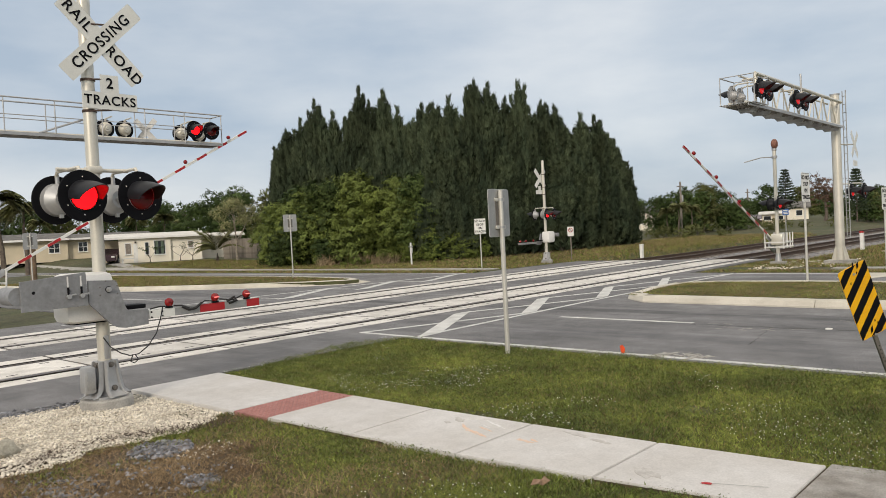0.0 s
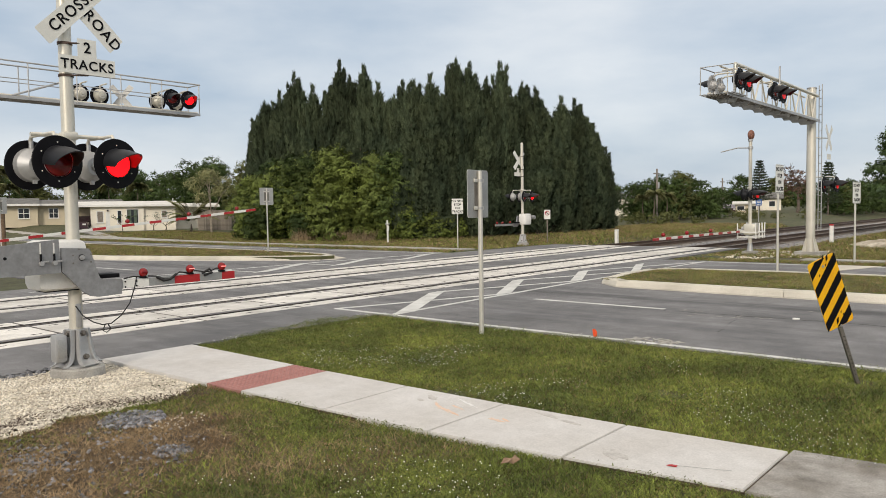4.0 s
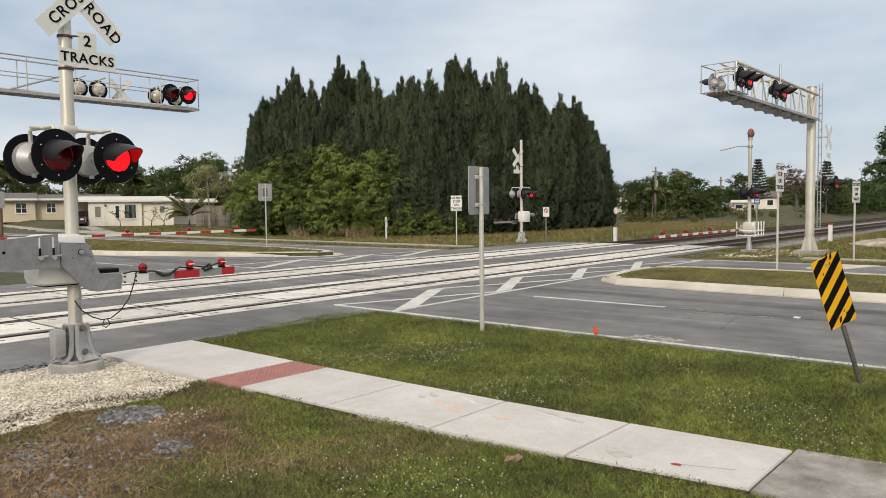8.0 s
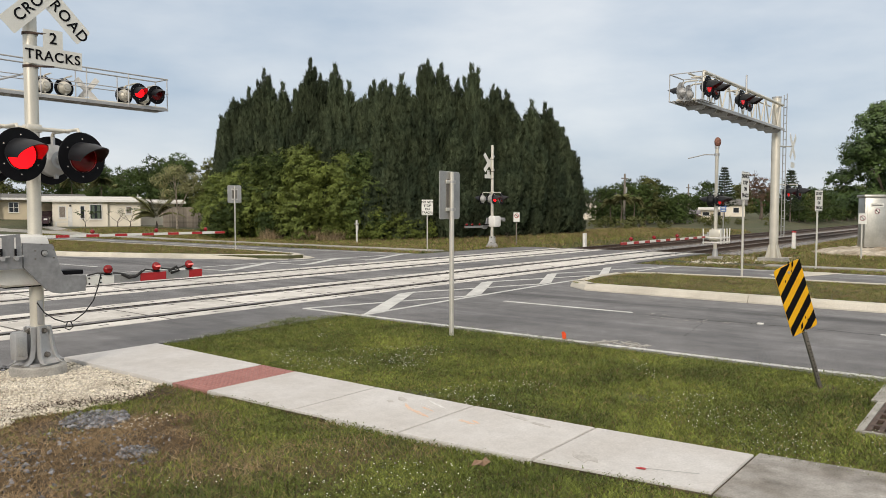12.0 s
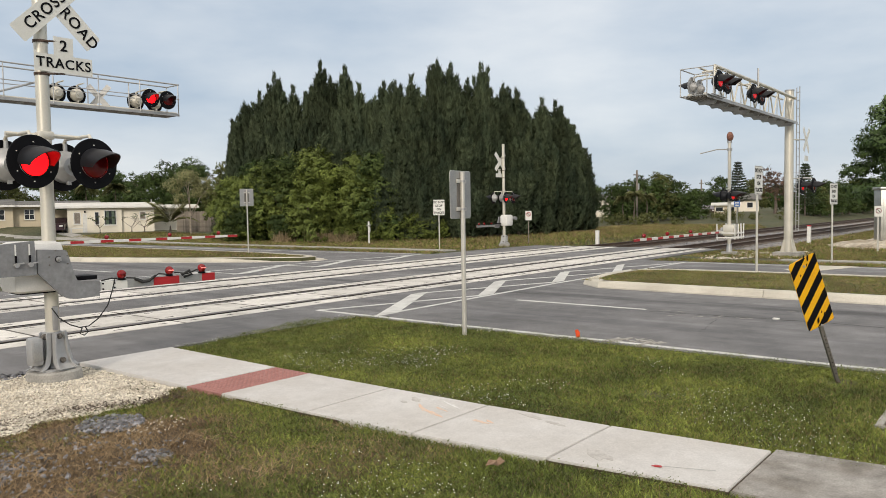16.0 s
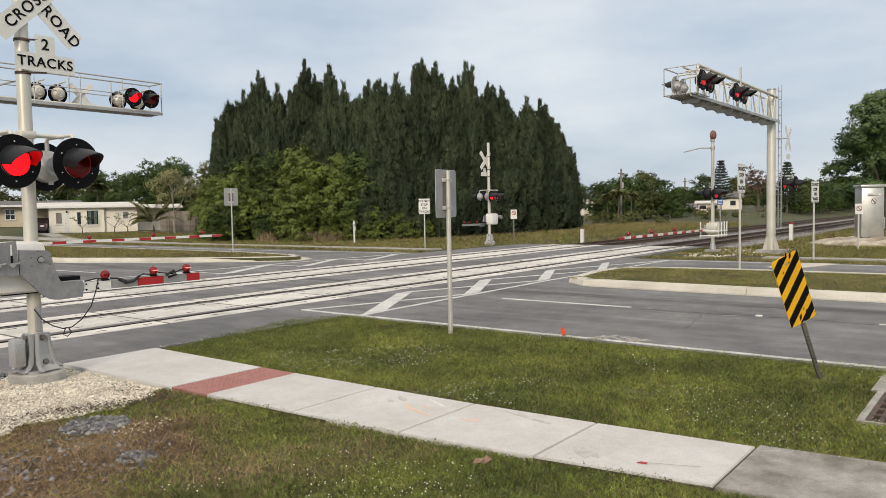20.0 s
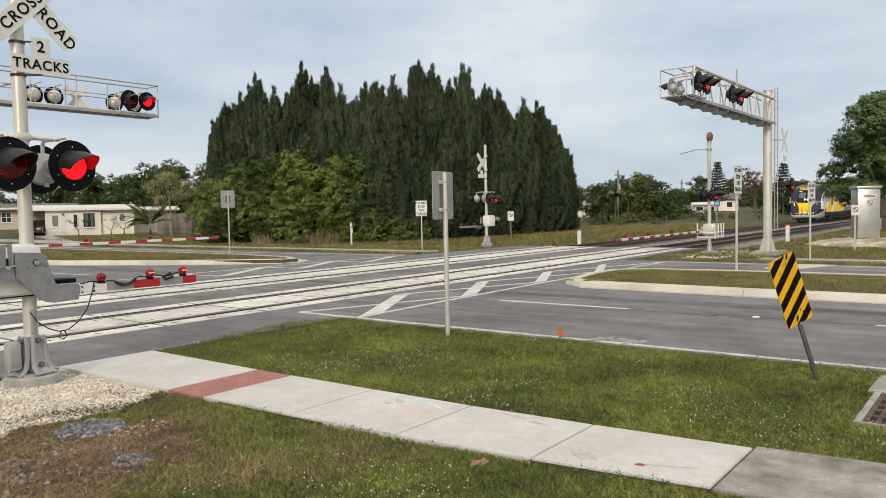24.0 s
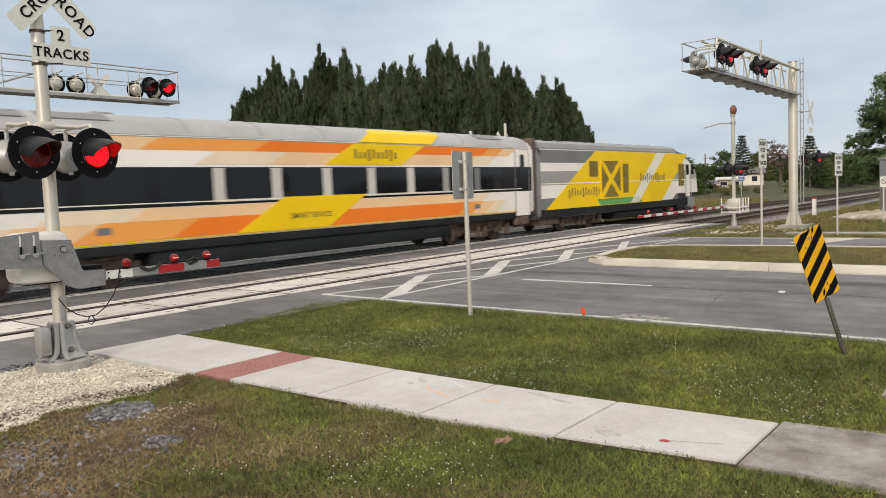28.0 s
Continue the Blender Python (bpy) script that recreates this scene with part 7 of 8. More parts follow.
    livery(t, "skirt_panel", [(4.0, 0.66), (L - 0.2, 0.66), (L - 0.2, 1.0), (4.0, 1.0)], M_T_SKIRT, 0, W)
    near = -1 if nose else 1
    livery(t, "white_panel", [(3.12, 1.3), (6.2, 1.3), (6.8, 1.0), (L - 0.25, 1.0), (L - 0.25, 3.46), (6.3, 3.46), (5.2, 3.3), (4.5, 3.1), (3.95, 2.84), (3.55, 2.58), (3.34, 2.35), (3.18, 1.9)], M_T_WHITE, 0, W, sides=(near,))
    livery(t, "white_panel", [(6.6, 1.0), (L - 0.25, 1.0), (L - 0.25, 3.4), (6.6, 3.4)], M_T_WHITE, 0, W, sides=(-near,))
    livery(t, "grey_band", [(3.3, 1.98), (L - 0.25, 1.98), (L - 0.25, 2.55), (3.45, 2.55)], M_T_LGREY, 1, W)
    livery(t, "grey_end_panel", [(15.0, 1.0), (L - 0.25, 1.0), (L - 0.25, 1.45), (15.9, 1.45)], M_T_GREY, 1, W)
    livery(t, "dark_end_panel", [(16.4, 2.9), (L - 0.25, 2.9), (L - 0.25, 3.42), (15.4, 3.42)] if not nose else [(17.6, 1.95), (18.5, 1.95), (L - 0.25, 2.75), (19.2, 2.75)], M_T_GREY, 1.5, W)
    if nose:
        livery(t, "yellow_panel", [(5.2, 0.97), (14.6, 0.95), (19.6, 3.44), (9.75, 3.45)], M_T_YELLOW, 2, W, "broad yellow slanted panel")
        livery(t, "cream_stripe", [(7.8, 0.97), (9.0, 0.97), (13.3, 3.44), (11.95, 3.445)], M_T_CREAM, 3, W, "cream slanted stripe")
    else:
        livery(t, "yellow_panel", [(8.2, 0.98), (19.7, 0.98), (15.4, 3.44), (4.6, 3.44)], M_T_YELLOW, 2, W, "broad yellow slanted panel")
        livery(t, "cream_stripe", [(11.0, 1.0), (11.9, 1.0), (8.8, 3.43), (7.6, 3.43)], M_T_CREAM, 3, W, "cream slanted stripe")
    livery(t, "cream_line", [(3.4, 2.02), (L - 0.3, 2.02), (L - 0.3, 2.06), (3.4, 2.06)], M_T_CREAM, 3, W)
    bar_word(t, 8.9 if nose else 7.8, 2.05, 0.26, 3.1, M_T_NAVY, 4, W)
    if not nose:
        livery(t, "green_panel", slant(10.6, 15.0, 1.0, 1.28, 1.2), M_T_GREEN, 3, W)
        bar_word(t, 14.6, 1.5, 0.24, 3.4, M_T_BOGIE, 4, W)
    # louvres
    for x0, x1, za, zb in ((7.95, 8.95, 1.66, 2.88), (12.5, 13.15, 1.65, 2.95), (15.7, 16.65, 2.36, 3.08)) if nose else ((5.1, 5.9, 1.7, 2.9), (12.1, 12.7, 1.5, 2.88), (15.2, 16.0, 2.3, 2.98)):
        for s in (-1, 1):
            g = part("louvre", box(B(), x0, x1, s * W, s * (W + 0.02), za, zb), M_T_GRILLE, t, "dark louvred grille", smooth=False)
            for k in range(7):
                z = za + (zb - za) * (k + 0.5) / 7
                part("louvre_blade", box(B(), x0 + 0.03, x1 - 0.03, s * (W + 0.02), s * (W + 0.03), z - 0.02, z + 0.015), M_T_GRILLE, g, smooth=False)
    for s in (-1, 1):
        x0, x1, za, zb = (13.45, 15.35, 1.38, 3.1) if nose else (12.95, 14.9, 1.34, 3.0)
        g = part("radiator_grille", box(B(), x0, x1, s * W, s * (W + 0.02), za, zb), M_T_GRILLE, t, "square grille with a yellow cross", smooth=False)
        for p, q in (((x0, za), (x1, zb)), ((x0, zb), (x1, za))):
            d = Vector((q[0] - p[0], q[1] - p[1])).normalized() * 0.13
            ya, yb = s * (W + 0.0205), s * (W + (0.034 if p[1] == za else 0.04))
            part("cross_bar", prism(B(), [(p[0] + d.y, p[1] - d.x), (q[0] + d.y, q[1] - d.x), (q[0] - d.y, q[1] + d.x), (p[0] - d.y, p[1] + d.x)], "y", min(ya, yb), max(ya, yb)), M_T_YELLOW, g, smooth=False)
        for a, b, c, d in ((x0 - 0.06, x0, za, zb), (x1, x1 + 0.06, za, zb), (x0 - 0.06, x1 + 0.06, zb, zb + 0.06), (x0 - 0.06, x1 + 0.06, za - 0.06, za)):
            part("grille_frame", box(B(), a, b, s * W, s * (W + 0.045), c, d), M_T_YELLOW, g, smooth=False)
    # cab doors and windows
    for s in (-1, 1):
        part("cab_window", prism(B(), rounded(0.44, 0.56, 0.08, 3.88, 2.6), "y", s * W, s * (W + 0.016)) if s > 0 else prism(B(), rounded(0.44, 0.56, 0.08, 3.88, 2.6), "y", s * (W + 0.016), s * W), M_T_GLASS, t)
        dr = part("cab_door", box(B(), 4.3, 4.9, s * W, s * (W + 0.014), 1.1, 3.0), M_T_WHITE, t, smooth=False)
        part("door_window", box(B(), 4.4, 4.8, s * (W + 0.014), s * (W + 0.02), 2.3, 2.86), M_T_GLASS, dr, smooth=False)
        for x in (4.22, 4.98):
            part("grab_rail", rod(B(), (x, s * (W + 0.06), 1.1), (x, s * (W + 0.06), 2.9), 0.02, seg=6), M_GALV, dr)
    # nose details, laid on the raked front
    def front(y, z, off=0.03):
        """A point on the front at a height, a little proud of the skin."""
        k = min(1.0, (z - 0.45) / 3.6)
        q = min(1.0, abs(y) / 1.45)
        drop = (0.03 * min(1, q / 0.36) + 0.11 * max(0, min(1, (q - 0.36) / 0.3)) + 0.2 * max(0, min(1, (q - 0.66) / 0.21))) * k * 0.62
        return (2.62 + (z + drop - 0.7) * 0.56 - off * 0.87, y, z + off * 0.49)

    def plate(name, corners, material, parent, label="", off=0.035):
        """A thin panel on the front, by its corners in y and z, sliced so that it follows the skin."""
        bm = B()
        n = 6
        (ya, za), (yb, zb), (yc, zc), (yd, zd) = corners
        grid = [[bm.verts.new(front((ya + (yb - ya) * i / n) * (1 - j / n) + (yd + (yc - yd) * i / n) * (j / n), (za + (zb - za) * i / n) * (1 - j / n) + (zd + (zc - zd) * i / n) * (j / n), off)) for j in range(n + 1)] for i in range(n + 1)]
        for i in range(n):
            for j in range(n):
                bm.faces.new((grid[i][j], grid[i + 1][j], grid[i + 1][j + 1], grid[i][j + 1]))
        ext = bmesh.ops.extrude_face_region(bm, geom=list(bm.faces))
        bmesh.ops.translate(bm, verts=[v for v in ext["geom"] if isinstance(v, bmesh.types.BMVert)], vec=(0.05, 0, -0.033))
        bmesh.ops.recalc_face_normals(bm, faces=bm.faces)
        return part(name, bm, material, parent, label, smooth=False)

    ws = plate("windscreen", ((-0.9, 2.08), (0.9, 2.08), (0.8, 3.22), (-0.8, 3.22)), M_T_BAND, t, "dark raked windscreen surround")
    for s in (-1, 1):
        plate("screen_pane", ((s * 0.08, 2.46), (s * 0.74, 2.46), (s * 0.68, 3.0), (s * 0.08, 3.0)), M_T_SCREEN, ws, "grey-blue windscreen pane", 0.045)
        part("wiper", rod(B(), front(s * 0.12, 2.5, 0.06), front(s * 0.5, 2.85, 0.06), 0.012, seg=6), M_BLACK, ws)
        part("headlight", rod(B(), front(s * 0.14, 2.28, 0.03), front(s * 0.14, 2.28, 0.075), 0.062, seg=16), M_T_LAMP, t, "bright white headlight")
        plate("number_board", ((s * 0.46, 3.08), (s * 0.72, 3.08), (s * 0.71, 3.18), (s * 0.45, 3.18)), M_WHITE, ws, "small lit number board", 0.045)
        part("marker_light", rod(B(), front(s * 1.06, 1.78, 0.02), front(s * 1.06, 1.78, 0.06), 0.055, seg=14), M_T_LAMP if s > 0 else M_GALV, t, "round marker light")
    plate("yellow_flash", ((-0.58, 1.45), (0.58, 1.45), (0.82, 1.93), (-0.82, 1.93)), M_T_YELLOW, t, "yellow painted flash on the nose", 0.03)
    for k in range(9):
        y = -0.44 + 0.11 * k
        low = 0.74 + 0.06 * (k * 7 % 4)
        plate("yellow_drip", ((y - 0.036, low), (y + 0.036, low), (y * 1.2 + 0.045, 1.45), (y * 1.2 - 0.045, 1.45)), M_T_YELLOW, t, "", 0.03)
    for k in range(7):
        y = -0.6 + 0.2 * k
        plate("dark_slit", ((y * 0.86 - 0.014, 1.45), (y * 0.86 + 0.014, 1.45), (y + 0.012, 1.62 + 0.07 * abs(k - 3)), (y - 0.012, 1.62 + 0.07 * abs(k - 3))), M_T_NAVY, t, "", 0.036)
    for k in range(12):
        y = -0.9 + 0.15 * k
        plate("word_bar", ((y, 0.86), (y + 0.07, 0.86), (y + 0.07, 0.93 + 0.04 * (k % 3 == 0)), (y, 0.93 + 0.04 * (k % 3 == 0))), M_WHITE, t, "brand word drawn as plain bars", 0.042)
    for k in range(11):
        y = -0.62 + k * 0.124
        tilt = 0.1 * (y / 0.6)
        part("brow_flash", rod(B(), front(y, 3.34, 0.02), front(y + tilt, 3.62 - 0.05 * abs(y), 0.0), 0.042, 0.036, 6), M_T_YELLOW, t, "yellow painted flash on the brow")
    part("brow_band", rod(B(), front(-0.62, 3.31, 0.02), front(0.62, 3.31, 0.02), 0.045, seg=6), M_T_YELLOW, t)
    for s in (-1, 1):
        zig = [front(s * 0.84, 1.95), front(s * 0.98, 2.12), front(s * 1.14, 1.9), front(s * 1.3, 2.1), (3.25, s * 1.53, 1.98), (3.5, s * 1.545, 2.1), (3.85, s * 1.55, 2.02), (5.5, s * 1.55, 2.02)]
        part("cream_zigzag", tube(B(), zig, 0.026, 6), M_T_CREAM, t)
    bm = loft(B(), [(2.42, 0.42, 0.5, 0.62), (2.49, 0.74, 0.44, 0.67), (2.61, 1.0, 0.4, 0.74), (2.82, 1.21, 0.37, 0.84), (3.1, 1.36, 0.36, 0.97), (3.45, 1.49, 0.36, 1.1), (3.8, 1.542, 0.36, 1.2), (4.6, 1.542, 0.5, 1.28)], 1.0, 0.9)
    part("nose_skirt", bm, M_T_LGREY, t, "silver-grey lower nose")
    part("pilot", box(B(), 2.75, 3.9, -0.85, 0.85, 0.16, 0.42, 0.06), M_T_SKIRT, t)
    part("fuel_tank", box(B(), 7.6, 13.2, -1.4, 1.4, 0.28, 0.66, 0.1), M_T_SKIRT, t)
    bogie(t, 5.0)
    bogie(t, 16.2)
    part("equipment_box", box(B(), 18.4, 19.9, -1.4, 1.4, 0.36, 0.68, 0.05), M_T_BOGIE, t)
    part("coupler", box(B(), L, L + 0.35, -0.2, 0.2, 0.75, 1.1, 0.03), M_IRON, t)
    return t


def coach_meshes():
    """One coach with its parts, x from 0 to 21.45."""
    L, W = 21.45, 1.53
    t = thing("passenger_coach", "white and orange passenger coach with dark windows", "railway coach", group="coaches")
    part("body", loft(B(), [(0, W, 0.9, 3.88), (0.35, W, 0.9, 3.97), (L - 0.35, W, 0.9, 3.97), (L, W, 0.9, 3.88)], 0.8), M_T_WHITE, t, "white body shell")
    bm = prism(B(), [(-1.535, 3.42), (-1.5, 3.48), (-1.36, 3.7), (-1.03, 3.85), (-0.55, 3.95), (0.55, 3.95), (1.03, 3.85), (1.36, 3.7), (1.5, 3.48), (1.535, 3.42), (1.3, 3.38), (-1.3, 3.38)], "x", 0.3, L - 0.3)
    bmesh.ops.translate(bm, verts=bm.verts, vec=(0, 0, 0.035))
    part("roof", bm, M_C_ROOF, t, "light grey roof")
    for k in range(9):
        bm = prism(B(), [(-1.505, 3.49), (-1.365, 3.715), (-1.035, 3.865), (-0.55, 3.965), (0.55, 3.965), (1.035, 3.865), (1.365, 3.715), (1.505, 3.49), (1.3, 3.4), (-1.3, 3.4)], "x", 2.0 + k * 2.15, 2.035 + k * 2.15)
        bmesh.ops.translate(bm, verts=bm.verts, vec=(0, 0, 0.035))
        part("roof_seam", bm, M_T_LGREY, t, smooth=False)
    for x in (1.2, 3.0, L - 3.4):
        part("roof_vent", prism(B(), [(-1.36, 3.72), (-1.05, 3.885), (-1.02, 3.92), (-1.37, 3.76)], "x", x, x + 1.5), M_T_GREY, t)
    for x in (4.6, 16.2):
        part("roof_box", box(B(), x, x + 0.5, -0.3, 0.3, 3.95, 4.07, 0.03), M_T_ROOF, t)
    part("antenna", rod(B(), (19.6, 0.1, 3.95), (19.6, 0.1, 4.2), 0.04, seg=8), M_WHITE, t)
    # skirt
    part("skirt", box(B(), 0.25, L - 0.25, -1.5, 1.5, 0.78, 1.0, 0.02), M_T_SKIRT, t, "dark lower skirt")
    part("underframe", box(B(), 5.2, 16.2, -1.44, 1.44, 0.36, 0.8, 0.08), M_T_SKIRT, t, "dark equipment boxes")
    # paint, bottom to top
    livery(t, "yellow_line", [(0.3, 1.03), (L - 0.3, 1.03), (L - 0.3, 1.055), (0.3, 1.055)], M_T_YELLOW, 1, W)
    # slanted bands that deepen from pale peach to orange and fade out again toward the far end
    tiers = ((1.07, 1.5, 1.75, 1, ((0.5, 1.5, M_T_PALEPEACH), (1.5, 3.3, M_T_PEACH), (3.3, 5.7, M_T_ORANGE1), (5.7, 16.5, M_T_ORANGE2), (16.5, 17.3, M_T_ORANGE1), (17.3, 18.1, M_T_PEACH), (18.1, 18.8, M_T_PALEPEACH))),
             (1.5, 1.79, 1.75, 1, ((2.6, 4.6, M_T_PALEPEACH), (4.6, 17.0, M_T_PEACH), (17.0, 18.0, M_T_PALEPEACH))),
             (2.79, 3.12, 1.9, 1, ((6.4, 8.6, M_T_PALEPEACH), (8.6, 17.2, M_T_PEACH), (17.2, 18.4, M_T_PALEPEACH))),
             (3.12, 3.42, 1.9, 1, ((2.0, 3.5, M_T_PALEPEACH), (3.5, 5.0, M_T_PEACH), (5.0, 8.1, M_T_ORANGE1), (8.1, 18.0, M_T_ORANGE2), (18.0, 18.9, M_T_ORANGE1), (18.9, 19.7, M_T_PEACH))))
    for z0, z1, k, layer, runs in tiers:
        for a, b, m in runs:
            livery(t, "paint_band", slant(a, b, z0, z1, k), m, layer, W, "deep orange slanted band" if m is M_T_ORANGE2 else "")
    livery(t, "window_band", [(0.14, 1.8), (L - 0.14, 1.8), (L - 0.14, 2.72), (0.14, 2.72)], M_T_BAND, 1, W, "black window band")
    livery(t, "pale_panel", [(6.87, 1.86), (15.6, 1.86), (15.6, 2.7), (6.87, 2.7)], M_T_PALE, 2, W)
    livery(t, "grey_panel", [(15.604, 1.86), (16.3, 1.86), (16.3, 2.7), (15.604, 2.7)], M_T_LGREY, 2, W)
    livery(t, "grey_panel", [(17.4, 1.86), (18.0, 1.86), (18.0, 2.7), (17.4, 2.7)], M_T_GREY, 2, W)
    livery(t, "yellow_panel", slant(7.5, 10.6, 1.06, 1.93, 1.75), M_T_YELLOW, 5, W, "yellow slanted panel")
    livery(t, "yellow_panel", slant(10.5, 13.7, 2.78, 3.41, 1.9), M_T_YELLOW, 5, W, "yellow slanted panel")
    bm = prism(B(), [(-1.545, 3.45), (-1.51, 3.52), (-1.37, 3.745), (-1.04, 3.895), (-1.02, 3.905), (-1.38, 3.76), (-1.525, 3.53), (-1.56, 3.46)], "x", 11.9, 15.2)
    for v in bm.verts:
        v.co.x += (v.co.z - 3.45) * 1.9
    part("yellow_roof_panel", bm, M_T_YELLOW, t)
    bar_word(t, 11.7, 2.97, 0.2, 1.9, M_T_NAVY, 6, W)
    for s in (-1, 1):
        for k in range(10):
            x = 1.86 + k * 1.78
            w = 1.44
            bm = prism(B(), rounded(w, 0.78, 0.06, x + w / 2, 2.31), "y", min(s * W, s * (W + 0.014)), max(s * W, s * (W + 0.014)))
            part("window", bm, M_T_GLASS, t, "dark tinted coach window", smooth=False)
        part("cream_line", box(B(), 0.9, L - 0.9, s * (W + 0.0141), s * (W + 0.0165), 1.88, 1.905), M_T_CREAM, t, smooth=False)
        for x in (0.35, L - 1.3):
            dr = part("door", box(B(), x, x + 0.95, s * W, s * (W + 0.012), 0.86, 1.78, 0.004), M_T_WHITE, t, "white entrance door with a narrow window", smooth=False)
            part("door_head", box(B(), x, x + 0.95, s * W, s * (W + 0.012), 2.74, 3.34, 0.004), M_T_WHITE, dr, smooth=False)
            part("door_window", prism(B(), rounded(0.28, 0.74, 0.1, x + 0.48, 2.84), "y", min(s * (W + 0.008), s * (W + 0.0175)), max(s * (W + 0.008), s * (W + 0.0175))), M_T_GLASS, dr, smooth=False)
            for xx in (x - 0.025, x + 0.95):
                part("door_jamb", box(B(), xx, xx + 0.025, s * W, s * (W + 0.018), 0.86, 3.36), M_T_GREY, dr, smooth=False)
            part("grab_rail", rod(B(), (x + 1.06, s * (W + 0.05), 1.1), (x + 1.06, s * (W + 0.05), 1.75), 0.016, seg=6), M_GALV, dr)
            part("step_well", box(B(), x + 0.05, x + 0.9, s * (W - 0.2), s * (W - 0.01), 0.5, 0.84, 0.02), M_T_BOGIE, t)
        for x in (3.9, 17.5):
            part("hatch", box(B(), x, x + 0.32, s * (W + 0.012), s * (W + 0.018), 1.25, 1.4), M_T_GREY, t, smooth=False)
        part("gutter", box(B(), 0.3, L - 0.3, s * (W - 0.06), s * (W + 0.012), 3.405, 3.425), M_T_LGREY, t, smooth=False)
    bogie(t, 3.2)
    bogie(t, L - 3.2)
    part("gangway", box(B(), -0.185, 0.06, -1.545, 1.545, 0.88, 3.86, 0.03), M_T_GANGWAY, t, "grey-brown gangway bellows")
    part("gangway", box(B(), L - 0.06, L + 0.185, -1.545, 1.545, 0.88, 3.86, 0.03), M_T_GANGWAY, t, "grey-brown gangway bellows")
    return t


YF = 17.5
head = locomotive(True)
CARS.append((head, -20.3, 0))
c0 = coach_meshes()
CARS.append((c0, 0.19, 0))
for k in (1, 2, 3):
    CARS.append((copy_thing(c0, pose(0, 0, 0)), 0.19 + 21.83 * k, 0))
for k, (coach, _, _) in enumerate(CARS[1:]):
    inked("letters", words("SMART SERVICE" if k else "PREMIUM SERVICE", 0.21, 0.002), M_T_GRILLE, coach, pose(9.95, -1.556, 1.4), "service name in dark letters")
tail = locomotive(False)
CARS.append((tail, 0.19 + 21.83 * 4 + 20.2, 180))


# ---- grass, gravel and litter on the ground ----
def blades(name, n, where, h0, h1, w, material, label, seed, z=-0.02, lean=0.8):
    """Loose blades of grass; where(rng, n) gives x, y arrays."""
    rng = np.random.default_rng(seed)
    x, y = where(rng, n)
    n = len(x)
    a = rng.uniform(0, 2 * math.pi, n)
    h = rng.uniform(h0, h1, n)
    bend = rng.normal(0, lean, (n, 2)) * h[:, None]
    ww = w * rng.uniform(0.6, 1.4, n)
    zz = np.full(n, z) if not callable(z) else z(x, y)
    base = np.stack([x, y, zz], 1)
    side = np.stack([np.cos(a) * ww, np.sin(a) * ww, np.zeros(n)], 1)
    tip = base + np.stack([bend[:, 0], bend[:, 1], h], 1)
    return single(name, soup(name, np.stack([base - side, base + side, tip], 1)), material, label, "grass", kind="stuff", smooth=False)


def wave(x, y, s):
    return np.sin(x * 1.9 * s + 1.3 * np.sin(y * 1.3 * s)) * np.cos(y * 1.6 * s + 1.1 * np.sin(x * 1.1 * s + 2))


def in_gravel(x, y):
    u, v = (x - 2.6) / 2.08, (y - 8.4) / 1.32
    return u ** 4 + v ** 4 + 0.3 * wave(x, y, 2.2) + 0.15 * wave(x, y, 6) < 1


def bare(x, y):
    """How bare and dry the near turf is, 0 to 1: worst round the loose stones."""
    d = np.hypot((x - 2.3) / 2.0, (y - 6.1) / 2.3)
    return np.clip(1.45 - d * 1.0 + 0.42 * wave(x, y, 1.3) + 0.2 * wave(x + 3, y, 3.1), 0, 1)


def pavement_edge(y):
    l, r = pavement_line(y)
    return l + 0.045, r - 0.025


def verge(rng, n):
    x, y = rng.uniform(5.7, 9.75, n), rng.uniform(-2.5, 10.3, n)
    l, r = pavement_edge(y)
    top = 9.62 + 0.5 * np.clip((x - 6.2) / 2.2, 0, 1) - 0.28 * np.clip((x - 8.6) / 1.0, 0, 1)
    ok = (x > r + 0.04 * wave(x, y, 7)) & (x < 9.6 + 0.07 * wave(x, y, 5)) & (y < top + 0.06 * wave(x, y, 6))
    ok &= ~((x > 7.22 + 0.04 * wave(x, y, 9)) & (y < 1.1 + 0.03 * wave(x, y, 8))) & (np.hypot(x - 9.04, y - 6.93) > 0.05)
    ok &= rng.random(n) < np.clip(1.0 - 0.85 * (np.hypot((x - 5.93) / 0.14, (y - 4.95) / 0.3) < 1 + 0.3 * wave(x, y, 8)) - 0.7 * (np.hypot((x - 7.2) / 0.2, (y - 3.1) / 0.16) < 1 + 0.3 * wave(x, y, 8)) - 0.7 * (np.hypot(x - 8.86, y - 1.72) < 0.2), 0, 1)
    return x[ok], y[ok]


def lawn(rng, n):
    x, y = rng.uniform(0.3, 5.1, n), rng.uniform(0.8, 8.4, n)
    l, r = pavement_edge(y)
    ok = (x < l - 0.0 + 0.04 * wave(x, y, 6)) & (np.hypot(x, y) > 3.6) & ~in_gravel(x, y)
    return x[ok], y[ok]


def lawn_green(rng, n):
    x, y = lawn(rng, n)
    ok = rng.random(len(x)) > bare(x, y) ** 0.7
    return x[ok], y[ok]


def lawn_dry(rng, n):
    x, y = lawn(rng, n)
    ok = rng.random(len(x)) < 0.16 + 0.62 * bare(x, y) * (1 - 0.75 * (np.hypot((x - 3.28) / 0.5, (y - 6.69) / 0.3) < 1))
    return x[ok], y[ok]


blades("verge_grass", 330000, verge, 0.015, 0.045, 0.0042, M_GRASS, "thick green grass between the pavement and the road", 1)
